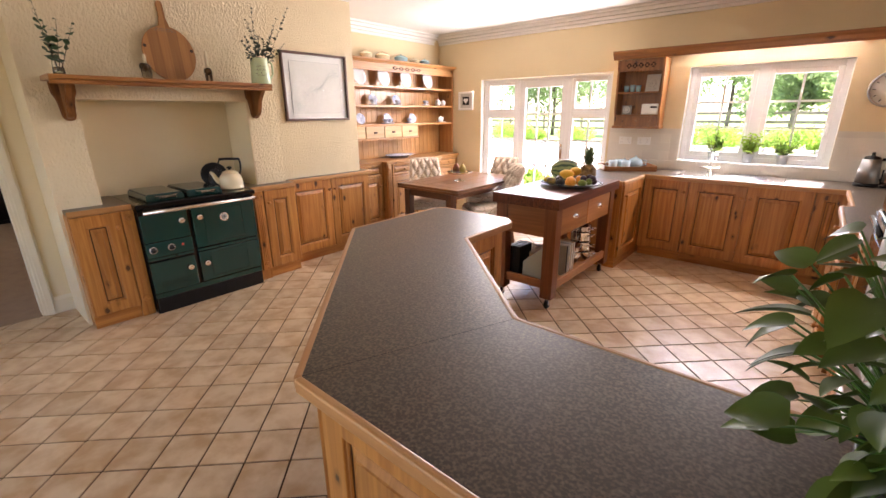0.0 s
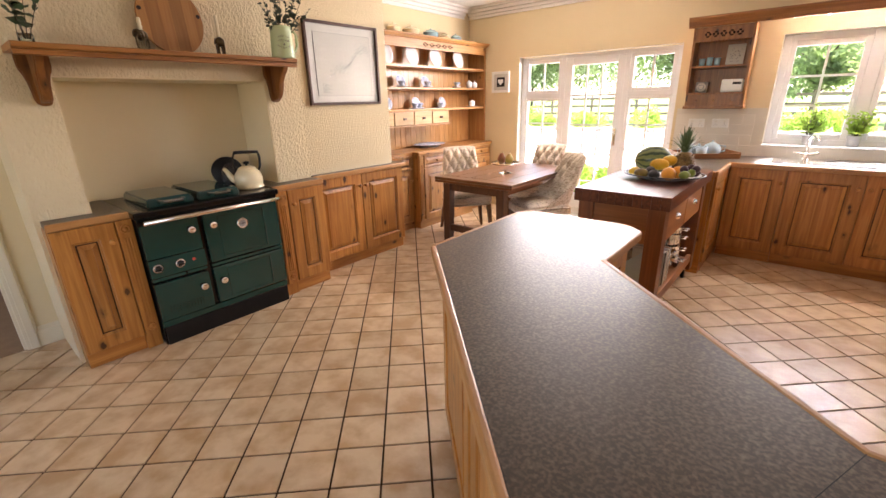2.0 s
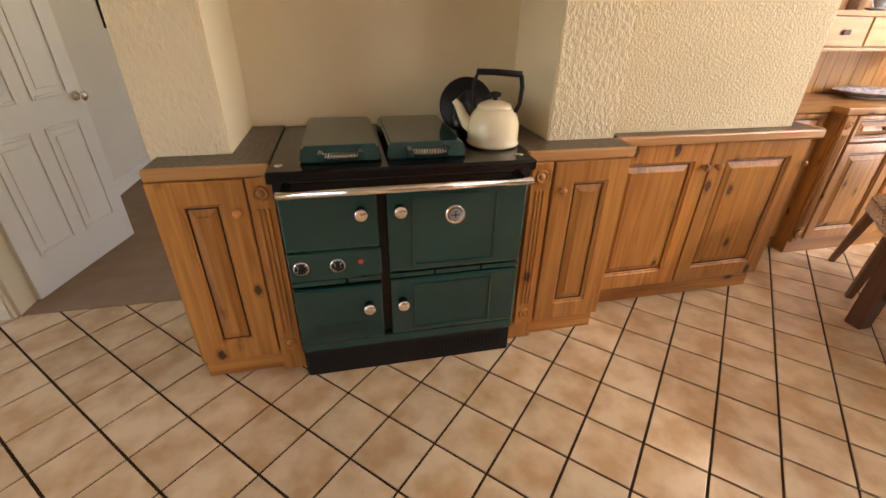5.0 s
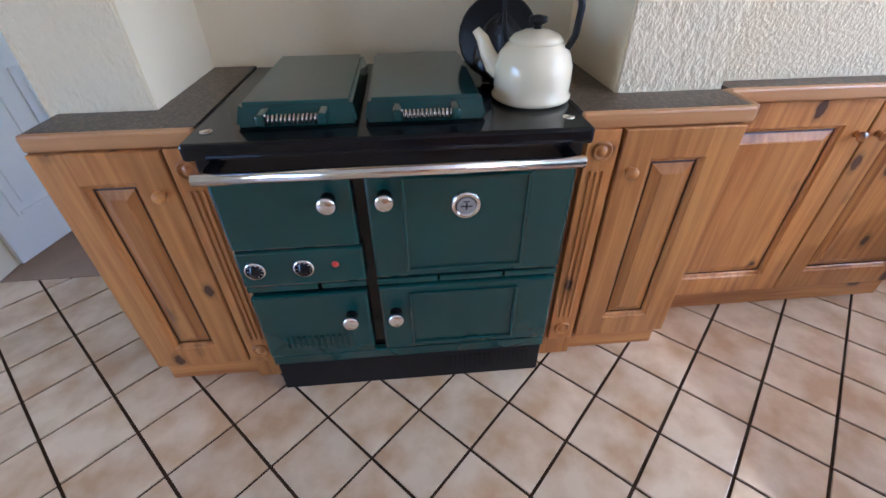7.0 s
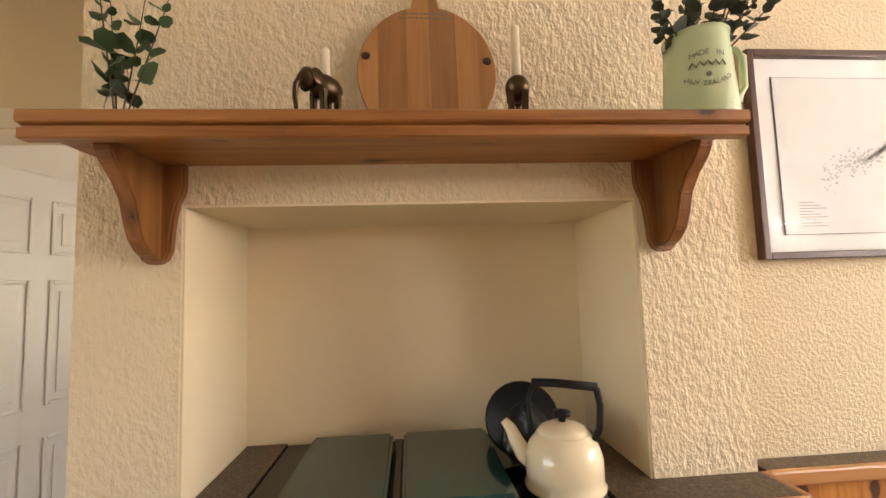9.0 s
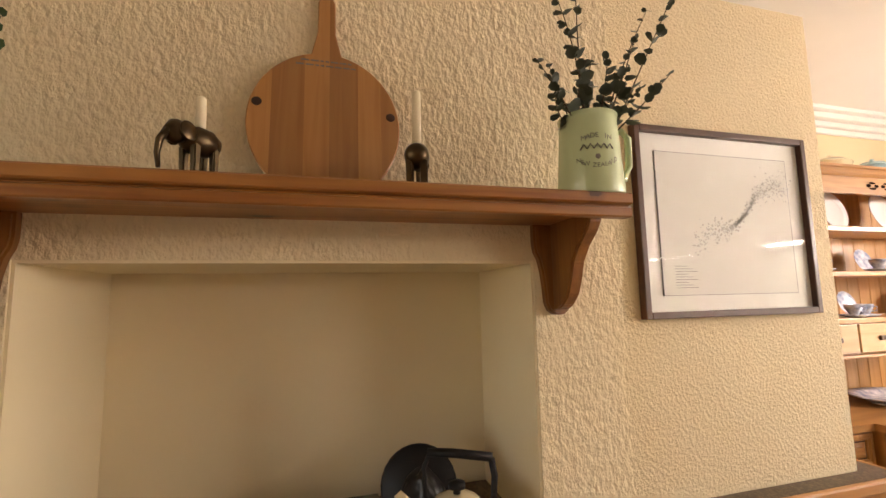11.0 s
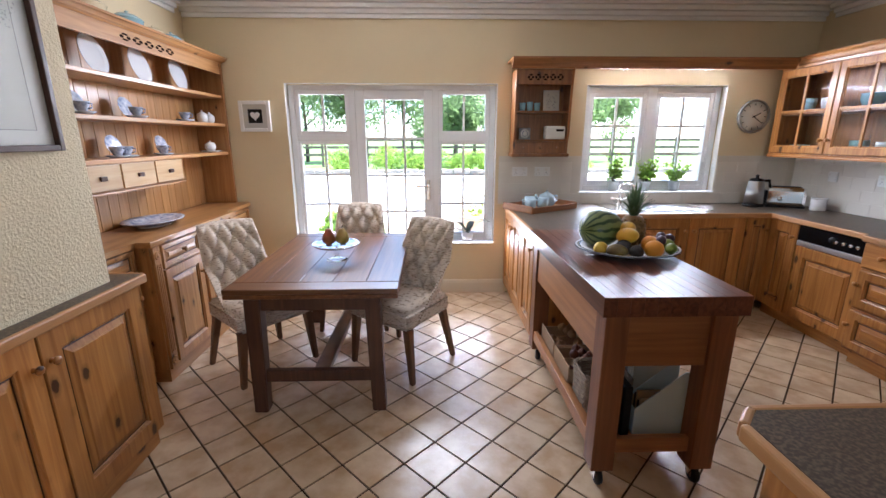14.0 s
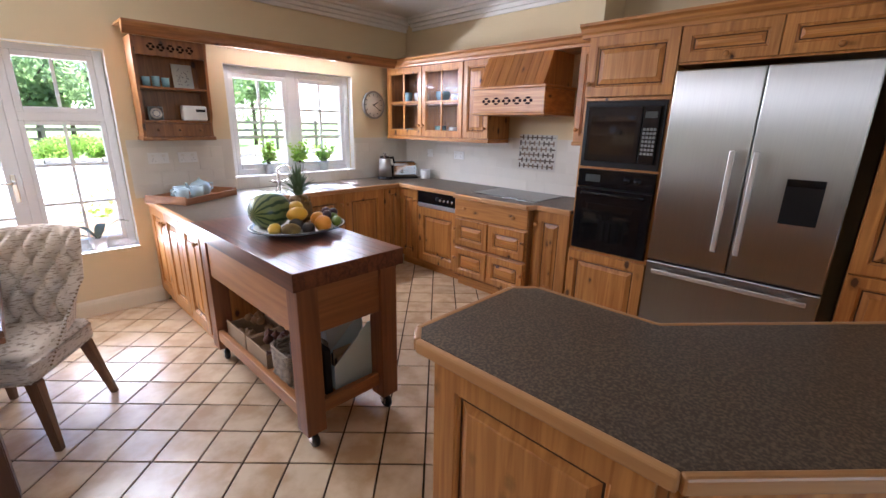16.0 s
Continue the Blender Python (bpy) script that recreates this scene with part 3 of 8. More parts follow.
def panel_front(parent, x0, x1, z0, z1, name="door", y=0.0, rail=0.062, knob_at=None, m=None, mx=None, at=None):
    """A framed front that stands proud of y, with a raised field; the viewer stands at -y."""
    m, mx = m or pine, mx or pine
    r = min(rail, (x1 - x0) * 0.3, (z1 - z0) * 0.3)
    t = 0.021
    # one moulded section, mitred round the four corners: inset from the outer edge, height over y
    section = ((0, 0), (0, t - 0.003), (0.003, t), (r - 0.003, t), (r, t - 0.003), (r, 0.015), (r + 0.003, 0.013), (r + 0.008, 0.013), (r + 0.011, 0.009), (r + 0.011, 0.001))
    bm = bmesh.new()
    loops = [[bm.verts.new(p) for p in ((x0 + d, y - h, z0 + d), (x1 - d, y - h, z0 + d), (x1 - d, y - h, z1 - d), (x0 + d, y - h, z1 - d))] for d, h in section]
    for a, b in zip(loops, loops[1:]):
        for i in range(4):
            bm.faces.new((a[i], a[(i + 1) % 4], b[(i + 1) % 4], b[i]))
    d = part(name, bm, m, parent, "", at)
    if name != "glazed_door":
        bm = bmesh.new()
        a0, a1, c0, c1 = x0 + r + 0.010, x1 - r - 0.010, z0 + r + 0.010, z1 - r - 0.010
        s = min(0.034, (a1 - a0) * 0.3, (c1 - c0) * 0.3)
        lo = [bm.verts.new(p) for p in ((a0, y - 0.004, c0), (a1, y - 0.004, c0), (a1, y - 0.004, c1), (a0, y - 0.004, c1))]
        mi = [bm.verts.new(p) for p in ((a0 + s, y - 0.014, c0 + s), (a1 - s, y - 0.014, c0 + s), (a1 - s, y - 0.014, c1 - s), (a0 + s, y - 0.014, c1 - s))]
        hi = [bm.verts.new((v.co.x + (0.003 if i in (0, 3) else -0.003), y - 0.0185, v.co.z + (0.003 if i < 2 else -0.003))) for i, v in enumerate(mi)]
        for q, w in ((lo, mi), (mi, hi)):
            for i in range(4):
                bm.faces.new((q[i], q[(i + 1) % 4], w[(i + 1) % 4], w[i]))
        bm.faces.new(hi)
        part("raised_panel", bm, mx, d)
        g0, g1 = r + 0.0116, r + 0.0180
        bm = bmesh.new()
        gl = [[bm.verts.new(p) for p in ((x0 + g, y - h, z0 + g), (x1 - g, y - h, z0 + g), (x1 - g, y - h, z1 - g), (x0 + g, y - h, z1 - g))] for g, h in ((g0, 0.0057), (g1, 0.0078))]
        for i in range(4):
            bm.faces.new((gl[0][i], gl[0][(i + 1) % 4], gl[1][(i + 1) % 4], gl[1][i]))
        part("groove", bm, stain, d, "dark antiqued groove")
    if knob_at:
        knob(d, knob_at[0], y - t, knob_at[1], m)
    return d


def base_unit(m, w, label, doors=1, depth=0.56, top=0.865, hand="r", plinth_in=0.02, group="fitted kitchen units", name="base_cabinet", drawer=0.0, cat="kitchen cabinet"):
    u = thing(name, m, label, cat, group)
    part("body", bb(0, w, 0.0, depth, 0.10, top), pine, u)
    part("plinth", bb(0.0, w, plinth_in, depth, 0, 0.10), pine_x, u)
    dw = w / doors
    zt = top - 0.008
    if drawer:
        for i in range(doors):
            panel_front(u, i * dw + 0.004, (i + 1) * dw - 0.004, zt - drawer, zt, "drawer", 0.0, 0.035, ((i + 0.5) * dw, zt - drawer / 2))
        zt -= drawer + 0.008
    for i in range(doors):
        right = (hand == "r") if doors == 1 else i % 2 == 0
        kx = (i + 1) * dw - 0.036 if right else i * dw + 0.036
        panel_front(u, i * dw + 0.004, (i + 1) * dw - 0.004, 0.108, zt, "door", 0.0, 0.083, (kx, zt - 0.11))
    return u


def pilaster(parent, x0, x1, z0=0.10, z1=0.86, y=0.0, m=None):
    bm = bmesh.new()
    box(bm, x0, x1, y - 0.02, y, z0, z1, 0.003)
    xm = (x0 + x1) / 2
    for dx in (-0.016, 0, 0.016):
        box(bm, xm + dx - 0.005, xm + dx + 0.005, y - 0.025, y - 0.019, z0 + 0.11, z1 - 0.11, 0.003)
    m = m or pine
    p = part("pilaster", bm, m, parent)
    for z in (z0 + 0.055, z1 - 0.055):
        part("rosette", lathe(bmesh.new(), [(0, 0.008), (0.010, 0.008), (0.013, 0.003), (0.018, 0.003), (0.022, 0.008), (0.026, 0.006), (0.027, 0)], 18), m, p, "", pose(xm, y - 0.02, z, 90, 0, 0))


def worktop(name, pts, z1, label, edges, group="", thick=0.032):
    """A dark laminate slab with a rounded pine edging along the given sides."""
    w = thing(name, pose(0, 0, 0), label, "worktop", group)
    part("slab", prism(bmesh.new(), pts, z1 - thick, z1), laminate, w)
    for i in edges:
        a, b = Vector(pts[i]), Vector(pts[(i + 1) % len(pts)])
        d = b - a
        n = d.length
        bm = bmesh.new()
        box(bm, -0.004, n + 0.004, -0.022, 0.001, z1 - 0.040, z1 + 0.0015, 0.007)
        part("edging", bm, pine_edge, w, "rounded pine edging", pose(a.x, a.y, 0, 0, 0, math.degrees(math.atan2(d.y, d.x))))
    return w


# cooker side
XF = -3.868
u = base_unit(pose(XF, 0.520, 0, 0, 0, 90), 0.300, "knotty pine base cabinet with a raised-panel door beside the range", depth=0.58)
pilaster(u, 0.303, 0.385)
part("side_body", bb(0.300, 0.387, 0.001, 0.58, 0.0, 0.865), pine, u)
u = base_unit(pose(XF, 1.930, 0, 0, 0, 90), 0.325, "narrow knotty pine base cabinet with a fluted pilaster beside the range", depth=0.58, hand="l")
pilaster(u, -0.092, -0.008)
part("side_body", bb(-0.120, 0, 0.001, 0.58, 0.0, 0.865), pine, u)
base_unit(pose(-4.03, 2.258, 0, 0, 0, 90), 1.074, "knotty pine double cabinet with raised-panel doors under the drawing", 2, depth=0.50)
worktop("worktop", [(-4.43, 0.765), (-4.005, 0.765), (-4.005, 0.525), (-3.875, 0.525), (-3.875, 0.900), (-4.43, 0.900)], CW, "dark speckled worktop with pine edging beside the range", (3,))
worktop("worktop", [(-4.43, 1.822), (-3.875, 1.822), (-3.875, 2.262), (-4.004, 2.262), (-4.004, 1.958), (-4.43, 1.958)], CW, "dark speckled worktop with pine edging beside the range", (1, 2))
worktop("worktop", [(-4.078, 2.287), (-4.012, 2.287), (-4.012, 3.365), (-4.35, 3.365), (-4.35, 3.262), (-4.078, 3.262)], CW, "dark speckled worktop with pine edging below the drawing", (1, 2))

# north run and peninsula
YF = 4.955
for x0, w, n, lab in ((-1.36, 0.43, 1, "narrow knotty pine base cabinet with one raised-panel door"), (-0.93, 0.99, 2, "knotty pine sink cabinet with two raised-panel doors"), (0.06, 0.22, 1, "narrow pine corner cabinet beside the sink unit")):
    base_unit(pose(x0, YF, 0), w - 0.002, lab, n, plinth_in=0.045)
u = base_unit(pose(-1.905, 5.515, 0, 0, 0, -90), 1.21, "pale knotty pine peninsula cabinet with three raised-panel doors", 3, depth=0.52, plinth_in=0.03)
back = thing("base_cabinet", pose(-1.383, 4.31, 0, 0, 0, 90), "knotty pine end of the peninsula cabinet", "kitchen cabinet", "fitted kitchen units")
panel_front(back, 0.004, 0.62, 0.108, 0.857, "door", 0.0, 0.083, (0.04, 0.75))
part("plinth", bb(0, 0.62, 0.001, 0.03, 0, 0.10), pine_x, back)
worktop("worktop", [(-1.93, Y_N - 0.004), (-1.93, 4.27), (-1.375, 4.27), (-1.375, 4.93), (0.265, 4.93), (0.265, 4.10), (0.20, 4.05), (0.20, 3.25), (0.265, 3.20), (0.265, 2.905), (X_E - 0.004, 2.905), (X_E - 0.004, Y_N - 0.004)],
        CW, "dark speckled laminate worktop with pine edging round three sides", (0, 1, 2, 3, 4, 5, 6, 7, 8))

# east run, seen from the west: local x runs towards -y
XE = 0.29


def east(y, x=XE, z=0.0):
    return pose(x, y, z, 0, 0, -90)


base_unit(east(4.945), 0.30, "narrow knotty pine corner cabinet with one raised-panel door", plinth_in=0.045)
dish = thing("dishwasher", east(4.643), "built-in dishwasher with black controls and a knotty pine door", "dishwasher")
part("body", bb(0, 0.575, 0, 0.56, 0.10, 0.865), black_matt, dish)
part("plinth", bb(0, 0.575, 0.045, 0.56, 0, 0.10), pine_x, dish)
cp = part("control_panel", bb(0.004, 0.571, -0.022, 0, 0.735, 0.855, 0.004), black, dish)
for i in range(4):
    part("button", lathe(bmesh.new(), [(0, 0.012), (0.011, 0.012), (0.013, 0)], 14), chrome, cp, "", pose(0.33 + 0.055 * i, -0.022, 0.79, 90, 0, 0))
part("dial", lathe(bmesh.new(), [(0, 0.018), (0.019, 0.018), (0.022, 0)], 18), black_matt, cp, "", pose(0.30, -0.022, 0.80, 90, 0, 0))
part("grip_strip", bb(0.004, 0.571, -0.024, 0, 0.695, 0.732, 0.003), satin, dish, "brushed steel grip strip")
panel_front(dish, 0.004, 0.571, 0.108, 0.690, "door", 0, 0.083)

drawers = thing("drawer_unit", east(4.06, 0.225), "wide knotty pine drawer unit with moulded fronts below the hob", "drawer unit", "fitted kitchen units")
part("body", bb(0, 0.82, 0, 0.62, 0.10, 0.865), pine_dark, drawers)
part("plinth", bb(0.02, 0.80, 0.04, 0.62, 0, 0.10), pine_x, drawers)
bm = bmesh.new()
dr = part("drawer", bb(0.006, 0.814, -0.022, 0, 0.69, 0.855, 0.006), pine_x, drawers)
knob(dr, 0.14, -0.022, 0.775), knob(dr, 0.68, -0.022, 0.775)
for z0, z1 in ((0.41, 0.68), (0.115, 0.40)):
    d = part("drawer", bb(0.006, 0.814, -0.010, 0, z0, z1, 0.004), pine_x, drawers)
    for x0, x1 in ((0.02, 0.40), (0.42, 0.80)):
        panel_front(drawers, x0, x1, z0 + 0.012, z1 - 0.012, "moulded_panel", -0.010, 0.055, mx=pine_x)
    knob(d, 0.012 + 0.02, -0.031, (z0 + z1) / 2 + 0.03), knob(d, 0.79, -0.031, (z0 + z1) / 2 + 0.03)
base_unit(east(3.238), 0.33, "narrow knotty pine base cabinet beside the oven housing", plinth_in=0.045, hand="l")
hob = thing("hob", pose(0.36, 3.28, CW + 0.0005), "flat black glass ceramic hob set in the worktop", "hob")
part("glass", bb(0, 0.47, 0, 0.70, 0, 0.006, 0.002), black, hob)
part("trim", bb(-0.006, 0.476, -0.006, 0.706, 0.0, 0.003), chrome, hob)

# oven housing
oven_h = thing("oven_housing", east(2.90), "tall knotty pine oven housing with a cupboard above and below", "kitchen cabinet", "fitted kitchen units")
bm = bmesh.new()
box(bm, 0, 0.02, 0, 0.585, 0, 2.10), box(bm, 0.565, 0.585, 0, 0.585, 0, 2.10), box(bm, 0.02, 0.565, 0.55, 0.58, 0, 2.1)
box(bm, 0.02, 0.565, 0.0, 0.55, 0.60, 0.62), box(bm, 0.02, 0.565, 0.0, 0.55, 1.225, 1.24), box(bm, 0.02, 0.565, 0.0, 0.55, 1.69, 1.71), box(bm, 0.02, 0.565, 0.0, 0.55, 2.08, 2.1)
part("carcass", bm, pine, oven_h)
panel_front(oven_h, 0.004, 0.581, 1.715, 2.10, "door", 0, 0.065, (0.035, 1.80))
panel_front(oven_h, 0.004, 0.581, 0.108, 0.60, "door", 0, 0.065, (0.035, 0.53))
part("plinth", bb(0, 0.585, 0.045, 0.56, 0, 0.10), pine_x, oven_h)
oven = thing("oven", east(2.88, XE, 0.622), "built-in black single oven with a glass door and two knobs", "oven")
part("body", bb(0.002, 0.543, 0.0, 0.5, 0.0, 0.595), black_matt, oven)
part("control_panel", bb(0.0, 0.545, -0.022, 0, 0.475, 0.60, 0.004), black, oven)
dd = part("door", bb(0.0, 0.545, -0.03, 0, 0.01, 0.468, 0.006), black, oven)
part("window", bb(0.06, 0.485, -0.033, -0.029, 0.09, 0.36, 0.001), mat("dark_oven_glass", (0.006, 0.006, 0.006), 0.05, vary=0.1, coat=0.15), dd)
part("handle", tube(bmesh.new(), [(0.05, -0.05, 0.435), (0.495, -0.05, 0.435)], 0.011), black, dd)
for x in (0.36, 0.43):
    part("dial", lathe(bmesh.new(), [(0, 0.022), (0.019, 0.022), (0.023, 0.004), (0.027, 0)], 20), black, oven, "black control knob", pose(x, -0.022, 0.54, 90, 0, 0))
part("clock_display", bb(0.06, 0.17, -0.0235, -0.0215, 0.515, 0.565), mat("grey_display", (0.06, 0.065, 0.06), 0.3, vary=0.2, vary_scale=60), oven)
mw = thing("microwave", east(2.88, XE, 1.242), "built-in black microwave with a keypad panel", "microwave")
part("body", bb(0.002, 0.543, 0.0, 0.4, 0.0, 0.44), black_matt, mw)
part("surround", bb(0.0, 0.545, -0.012, 0, 0.0, 0.445, 0.003), black_matt, mw)
dd = part("door", bb(0.03, 0.405, -0.03, -0.012, 0.04, 0.41, 0.005), black, mw)
part("window", bb(0.06, 0.375, -0.032, -0.0295, 0.09, 0.35, 0.001), bpy.data.materials["dark_oven_glass"], dd)
kp = part("keypad", bb(0.41, 0.515, -0.029, -0.012, 0.04, 0.41, 0.004), black, mw)
bm = bmesh.new()
for i in range(4):
    for j in range(7):
        box(bm, 0.422 + i * 0.022, 0.438 + i * 0.022, -0.031, -0.0288, 0.10 + j * 0.026, 0.117 + j * 0.026)
tagged(part("keys", bm, mat("grey_keys", (0.22, 0.21, 0.20), 0.5, vary=0.2), kp), kind="stuff")
part("display", bb(0.425, 0.50, -0.031, -0.0288, 0.335, 0.375), bpy.data.materials["grey_display"], kp)

# fridge
fr = thing("fridge_freezer", east(2.305, 0.255), "stainless steel french-door fridge freezer with a water dispenser", "fridge freezer")
part("body", bb(0.004, 0.906, 0.045, 0.60, 0.02, 1.835), mat("dark_grey_case", (0.06, 0.06, 0.06), 0.5, vary=0.1), fr)
for x0, x1 in ((0.0, 0.452), (0.458, 0.91)):
    dd = part("door", bb(x0, x1, -0.012, 0.043, 0.665, 1.85, 0.008), steel, fr)
    hx = x1 - 0.075 if x0 == 0 else x0 + 0.035
    bm = bmesh.new()
    box(bm, hx - 0.014, hx + 0.014, -0.062, -0.046, 0.80, 1.40, 0.005)
    for z in (0.86, 1.34):
        box(bm, hx - 0.009, hx + 0.009, -0.048, -0.012, z - 0.02, z + 0.02, 0.003)
    part("handle", bm, satin, dd, "straight flat steel handle")
    if x0:
        wd = part("water_dispenser", bb(0.648, 0.812, -0.016, -0.010, 1.02, 1.265, 0.004), black_matt, dd, "black water dispenser recess")
        part("dispenser_screen", bb(0.651, 0.809, -0.0185, -0.0155, 1.225, 1.262, 0.001), black, wd)
dw_ = part("freezer_drawer", bb(0.0, 0.91, -0.012, 0.043, 0.10, 0.655, 0.008), steel, fr)
bm = bmesh.new()
box(bm, 0.05, 0.86, -0.060, -0.046, 0.585, 0.613, 0.005)
for x in (0.12, 0.79):
    box(bm, x - 0.02, x + 0.02, -0.048, -0.012, 0.59, 0.608, 0.003)
part("handle", bm, satin, dw_, "long flat steel handle")
part("kick_plate", bb(0.02, 0.89, 0.02, 0.5, 0.0, 0.09), black_matt, fr)
bridge = thing("bridging_cabinet", east(2.313, XE, 1.885), "pair of knotty pine cupboards above the fridge", "kitchen cabinet", "fitted kitchen units")
part("body", bb(0, 0.985, 0.0, 0.585, 0, 0.215), pine, bridge)
panel_front(bridge, 0.004, 0.488, 0.012, 0.208, "door", 0, 0.055, (0.25, 0.04), mx=pine_x)
panel_front(bridge, 0.494, 0.981, 0.012, 0.208, "door", 0, 0.055, (0.74, 0.04), mx=pine_x)
larder = thing("larder_cabinet", east(1.325), "tall knotty pine larder cabinet with panelled doors beside the fridge", "kitchen cabinet", "fitted kitchen units")
part("body", bb(0, 0.62, 0, 0.585, 0.10, 2.10), pine, larder)
part("plinth", bb(0, 0.62, 0.045, 0.56, 0, 0.10), pine_x, larder)
for z0, z1 in ((0.108, 0.80), (0.81, 1.43), (1.44, 2.09)):
    panel_front(larder, 0.004, 0.31, z0, z1, "door", 0, 0.06, (0.28, z0 + 0.3)), panel_front(larder, 0.314, 0.616, z0, z1, "door", 0, 0.06)


def crown(name, m, w, depth, label, bottom=2.10):
    c = thing(name, m, label, "cornice moulding", "pine cornice")
    bm = bmesh.new()
    side(bm, [(0.0, bottom), (-0.012, bottom), (-0.016, bottom + 0.02), (-0.03, bottom + 0.03), (-0.04, bottom + 0.055), (-0.062, bottom + 0.068), (-0.062, bottom + 0.085), (depth, bottom + 0.085), (depth, bottom + 0.001)], -0.002, w)
    part("moulding", bm, pine_x, c)
    return c


crown("cornice_moulding", east(2.96), 2.25, 0.3, "moulded knotty pine cornice over the tall units")
XU = 0.555
crown("cornice_moulding", east(5.46, XU), 2.44, 0.3, "moulded knotty pine cornice over the wall units")

# wall units with glazed doors
ug = thing("wall_cabinet", east(5.455, XU, 1.35), "knotty pine wall cabinet with glazed doors and crockery inside", "kitchen cabinet", "fitted kitchen units")
bm = bmesh.new()
W_ = 1.16
box(bm, 0, 0.018, 0, 0.31, 0.03, 0.75), box(bm, W_ - 0.018, W_, 0, 0.31, 0.03, 0.75), box(bm, 0.018, W_ - 0.018, 0.30, 0.315, 0.03, 0.75)
for z in (0.03, 0.365, 0.73):
    box(bm, 0.018, W_ - 0.018, 0.003, 0.30, z, z + 0.018)
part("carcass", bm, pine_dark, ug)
for i in range(2):
    x0, x1 = i * W_ / 2 + 0.004, (i + 1) * W_ / 2 - 0.004
    gd = panel_front(ug, x0, x1, 0.04, 0.745, "glazed_door", 0, 0.055, ((x1 - 0.03) if i == 0 else (x0 + 0.03), 0.15))
    bm = bmesh.new()
    box(bm, (x0 + x1) / 2 - 0.011, (x0 + x1) / 2 + 0.011, -0.018, -0.004, 0.095, 0.69, 0.002)
    box(bm, x0 + 0.055, x1 - 0.055, -0.017, -0.005, 0.38, 0.402, 0.002)
    part("glazing_grid", bm, pine, gd)
    part("pane", bb(x0 + 0.05, x1 - 0.05, -0.010, -0.007, 0.09, 0.70), thin_pane, gd).visible_shadow = False
bm = bmesh.new()
side(bm, [(0.31, 0.0), (-0.03, 0.0), (-0.03, 0.012), (-0.018, 0.018), (-0.018, 0.032), (0.31, 0.032)], 0, 1.495)
part("light_rail", bm, pine_x, ug)
us = thing("wall_cabinet", east(4.29, XU, 1.385), "knotty pine wall cabinet with a raised-panel door beside the hood", "kitchen cabinet", "fitted kitchen units")
part("body", bb(0, 0.325, 0, 0.315, 0, 0.715), pine, us)
panel_front(us, 0.004, 0.32, 0.008, 0.71, "door", 0, 0.055, (0.285, 0.10))
ur = thing("wall_cabinet", east(3.10, XU, 1.37), "narrow knotty pine wall cabinet between hood and oven", "kitchen cabinet", "fitted kitchen units")
part("body", bb(0, 0.195, 0, 0.315, 0, 0.73), pine, ur)
panel_front(ur, 0.004, 0.19, 0.03, 0.725, "door", 0, 0.05, (0.03, 0.12))
part("light_rail", bb(-0.003, 0.198, -0.03, 0.31, 0, 0.03, 0.008), pine_x, ur)


def fretwork(parent, x0, x1, z0, z1, y, name="fretwork"):
    """A row of dark pierced lozenges with crossing bars."""
    bm = bmesh.new()
    n = 5
    w = (x1 - x0) / n
    zm, h = (z0 + z1) / 2, (z1 - z0) / 2
    for i in range(n):
        c = x0 + (i + 0.5) * w
        for sx, sz in ((-1, 0), (1, 0), (0, 1), (0, -1)):
            px, pz = c + sx * w * 0.27, zm + sz * h * 0.62
            a, b = (w * 0.17, h * 0.40) if sx else (w * 0.25, h * 0.26)
            vs = [bm.verts.new((px + a * math.cos(k * math.pi / 4), y, pz + b * math.sin(k * math.pi / 4))) for k in range(8)]
            bm.faces.new(vs)
    return tagged(part(name, bm, bpy.data.materials.get("fret_shadow") or mat("fret_shadow", (0.022, 0.012, 0.008), 1.0, spec=0.0), parent, "dark pierced fretwork"), kind="stuff")


hood = thing("cooker_hood", east(4.03, 0.50), "knotty pine canopy cooker hood with a fretwork rail", "cooker hood")
bm = bmesh.new()
side(bm, [(-0.08, 1.835), (0.37, 1.835), (0.37, 2.10), (0.048, 2.10)], 0.04, 0.70)
part("canopy", bm, pine, hood)
for i in range(7):
    x = 0.042 + i * 0.0942
    bm = bmesh.new()
    side(bm, [(-0.088, 1.838), (-0.078, 1.838), (0.050, 2.099), (0.040, 2.099)], x, x + 0.090)
    part("board", bm, pine_slope, hood)
bm = bmesh.new()
box(bm, 0.0, 0.74, -0.115, 0.37, 1.622, 1.812, 0.004)
rail = part("rail", bm, pine_x, hood)
part("top_moulding", bb(-0.015, 0.755, -0.13, 0.37, 1.812, 1.837, 0.008), pine_x, hood)
part("bottom_moulding", bb(-0.012, 0.752, -0.127, 0.37, 1.60, 1.622, 0.007), pine_x, hood)
fretwork(rail, 0.10, 0.64, 1.68, 1.75, -0.1165)

# tiled splashbacks
structure("splashback_east", bb(X_E - 0.006, X_E - 0.001, 2.91, Y_N - 0.001, CW, 1.40), tile_grout, "cream square wall tiles behind the worktop", "wall tiles")
structure("splashback_north", bb(-2.0, X_E - 0.007, Y_N - 0.006, Y_N - 0.001, CW, 1.0), tile_grout, "cream square wall tiles below the window", "wall tiles")
bm = bmesh.new()
box(bm, -2.0, -1.212, Y_N - 0.006, Y_N - 0.001, 1.001, 1.355), box(bm, 0.107, X_E - 0.007, Y_N - 0.006, Y_N - 0.001, 1.001, 1.355)
structure("splashback_sides", bm, tile_grout, "cream square wall tiles beside the window", "wall tiles")

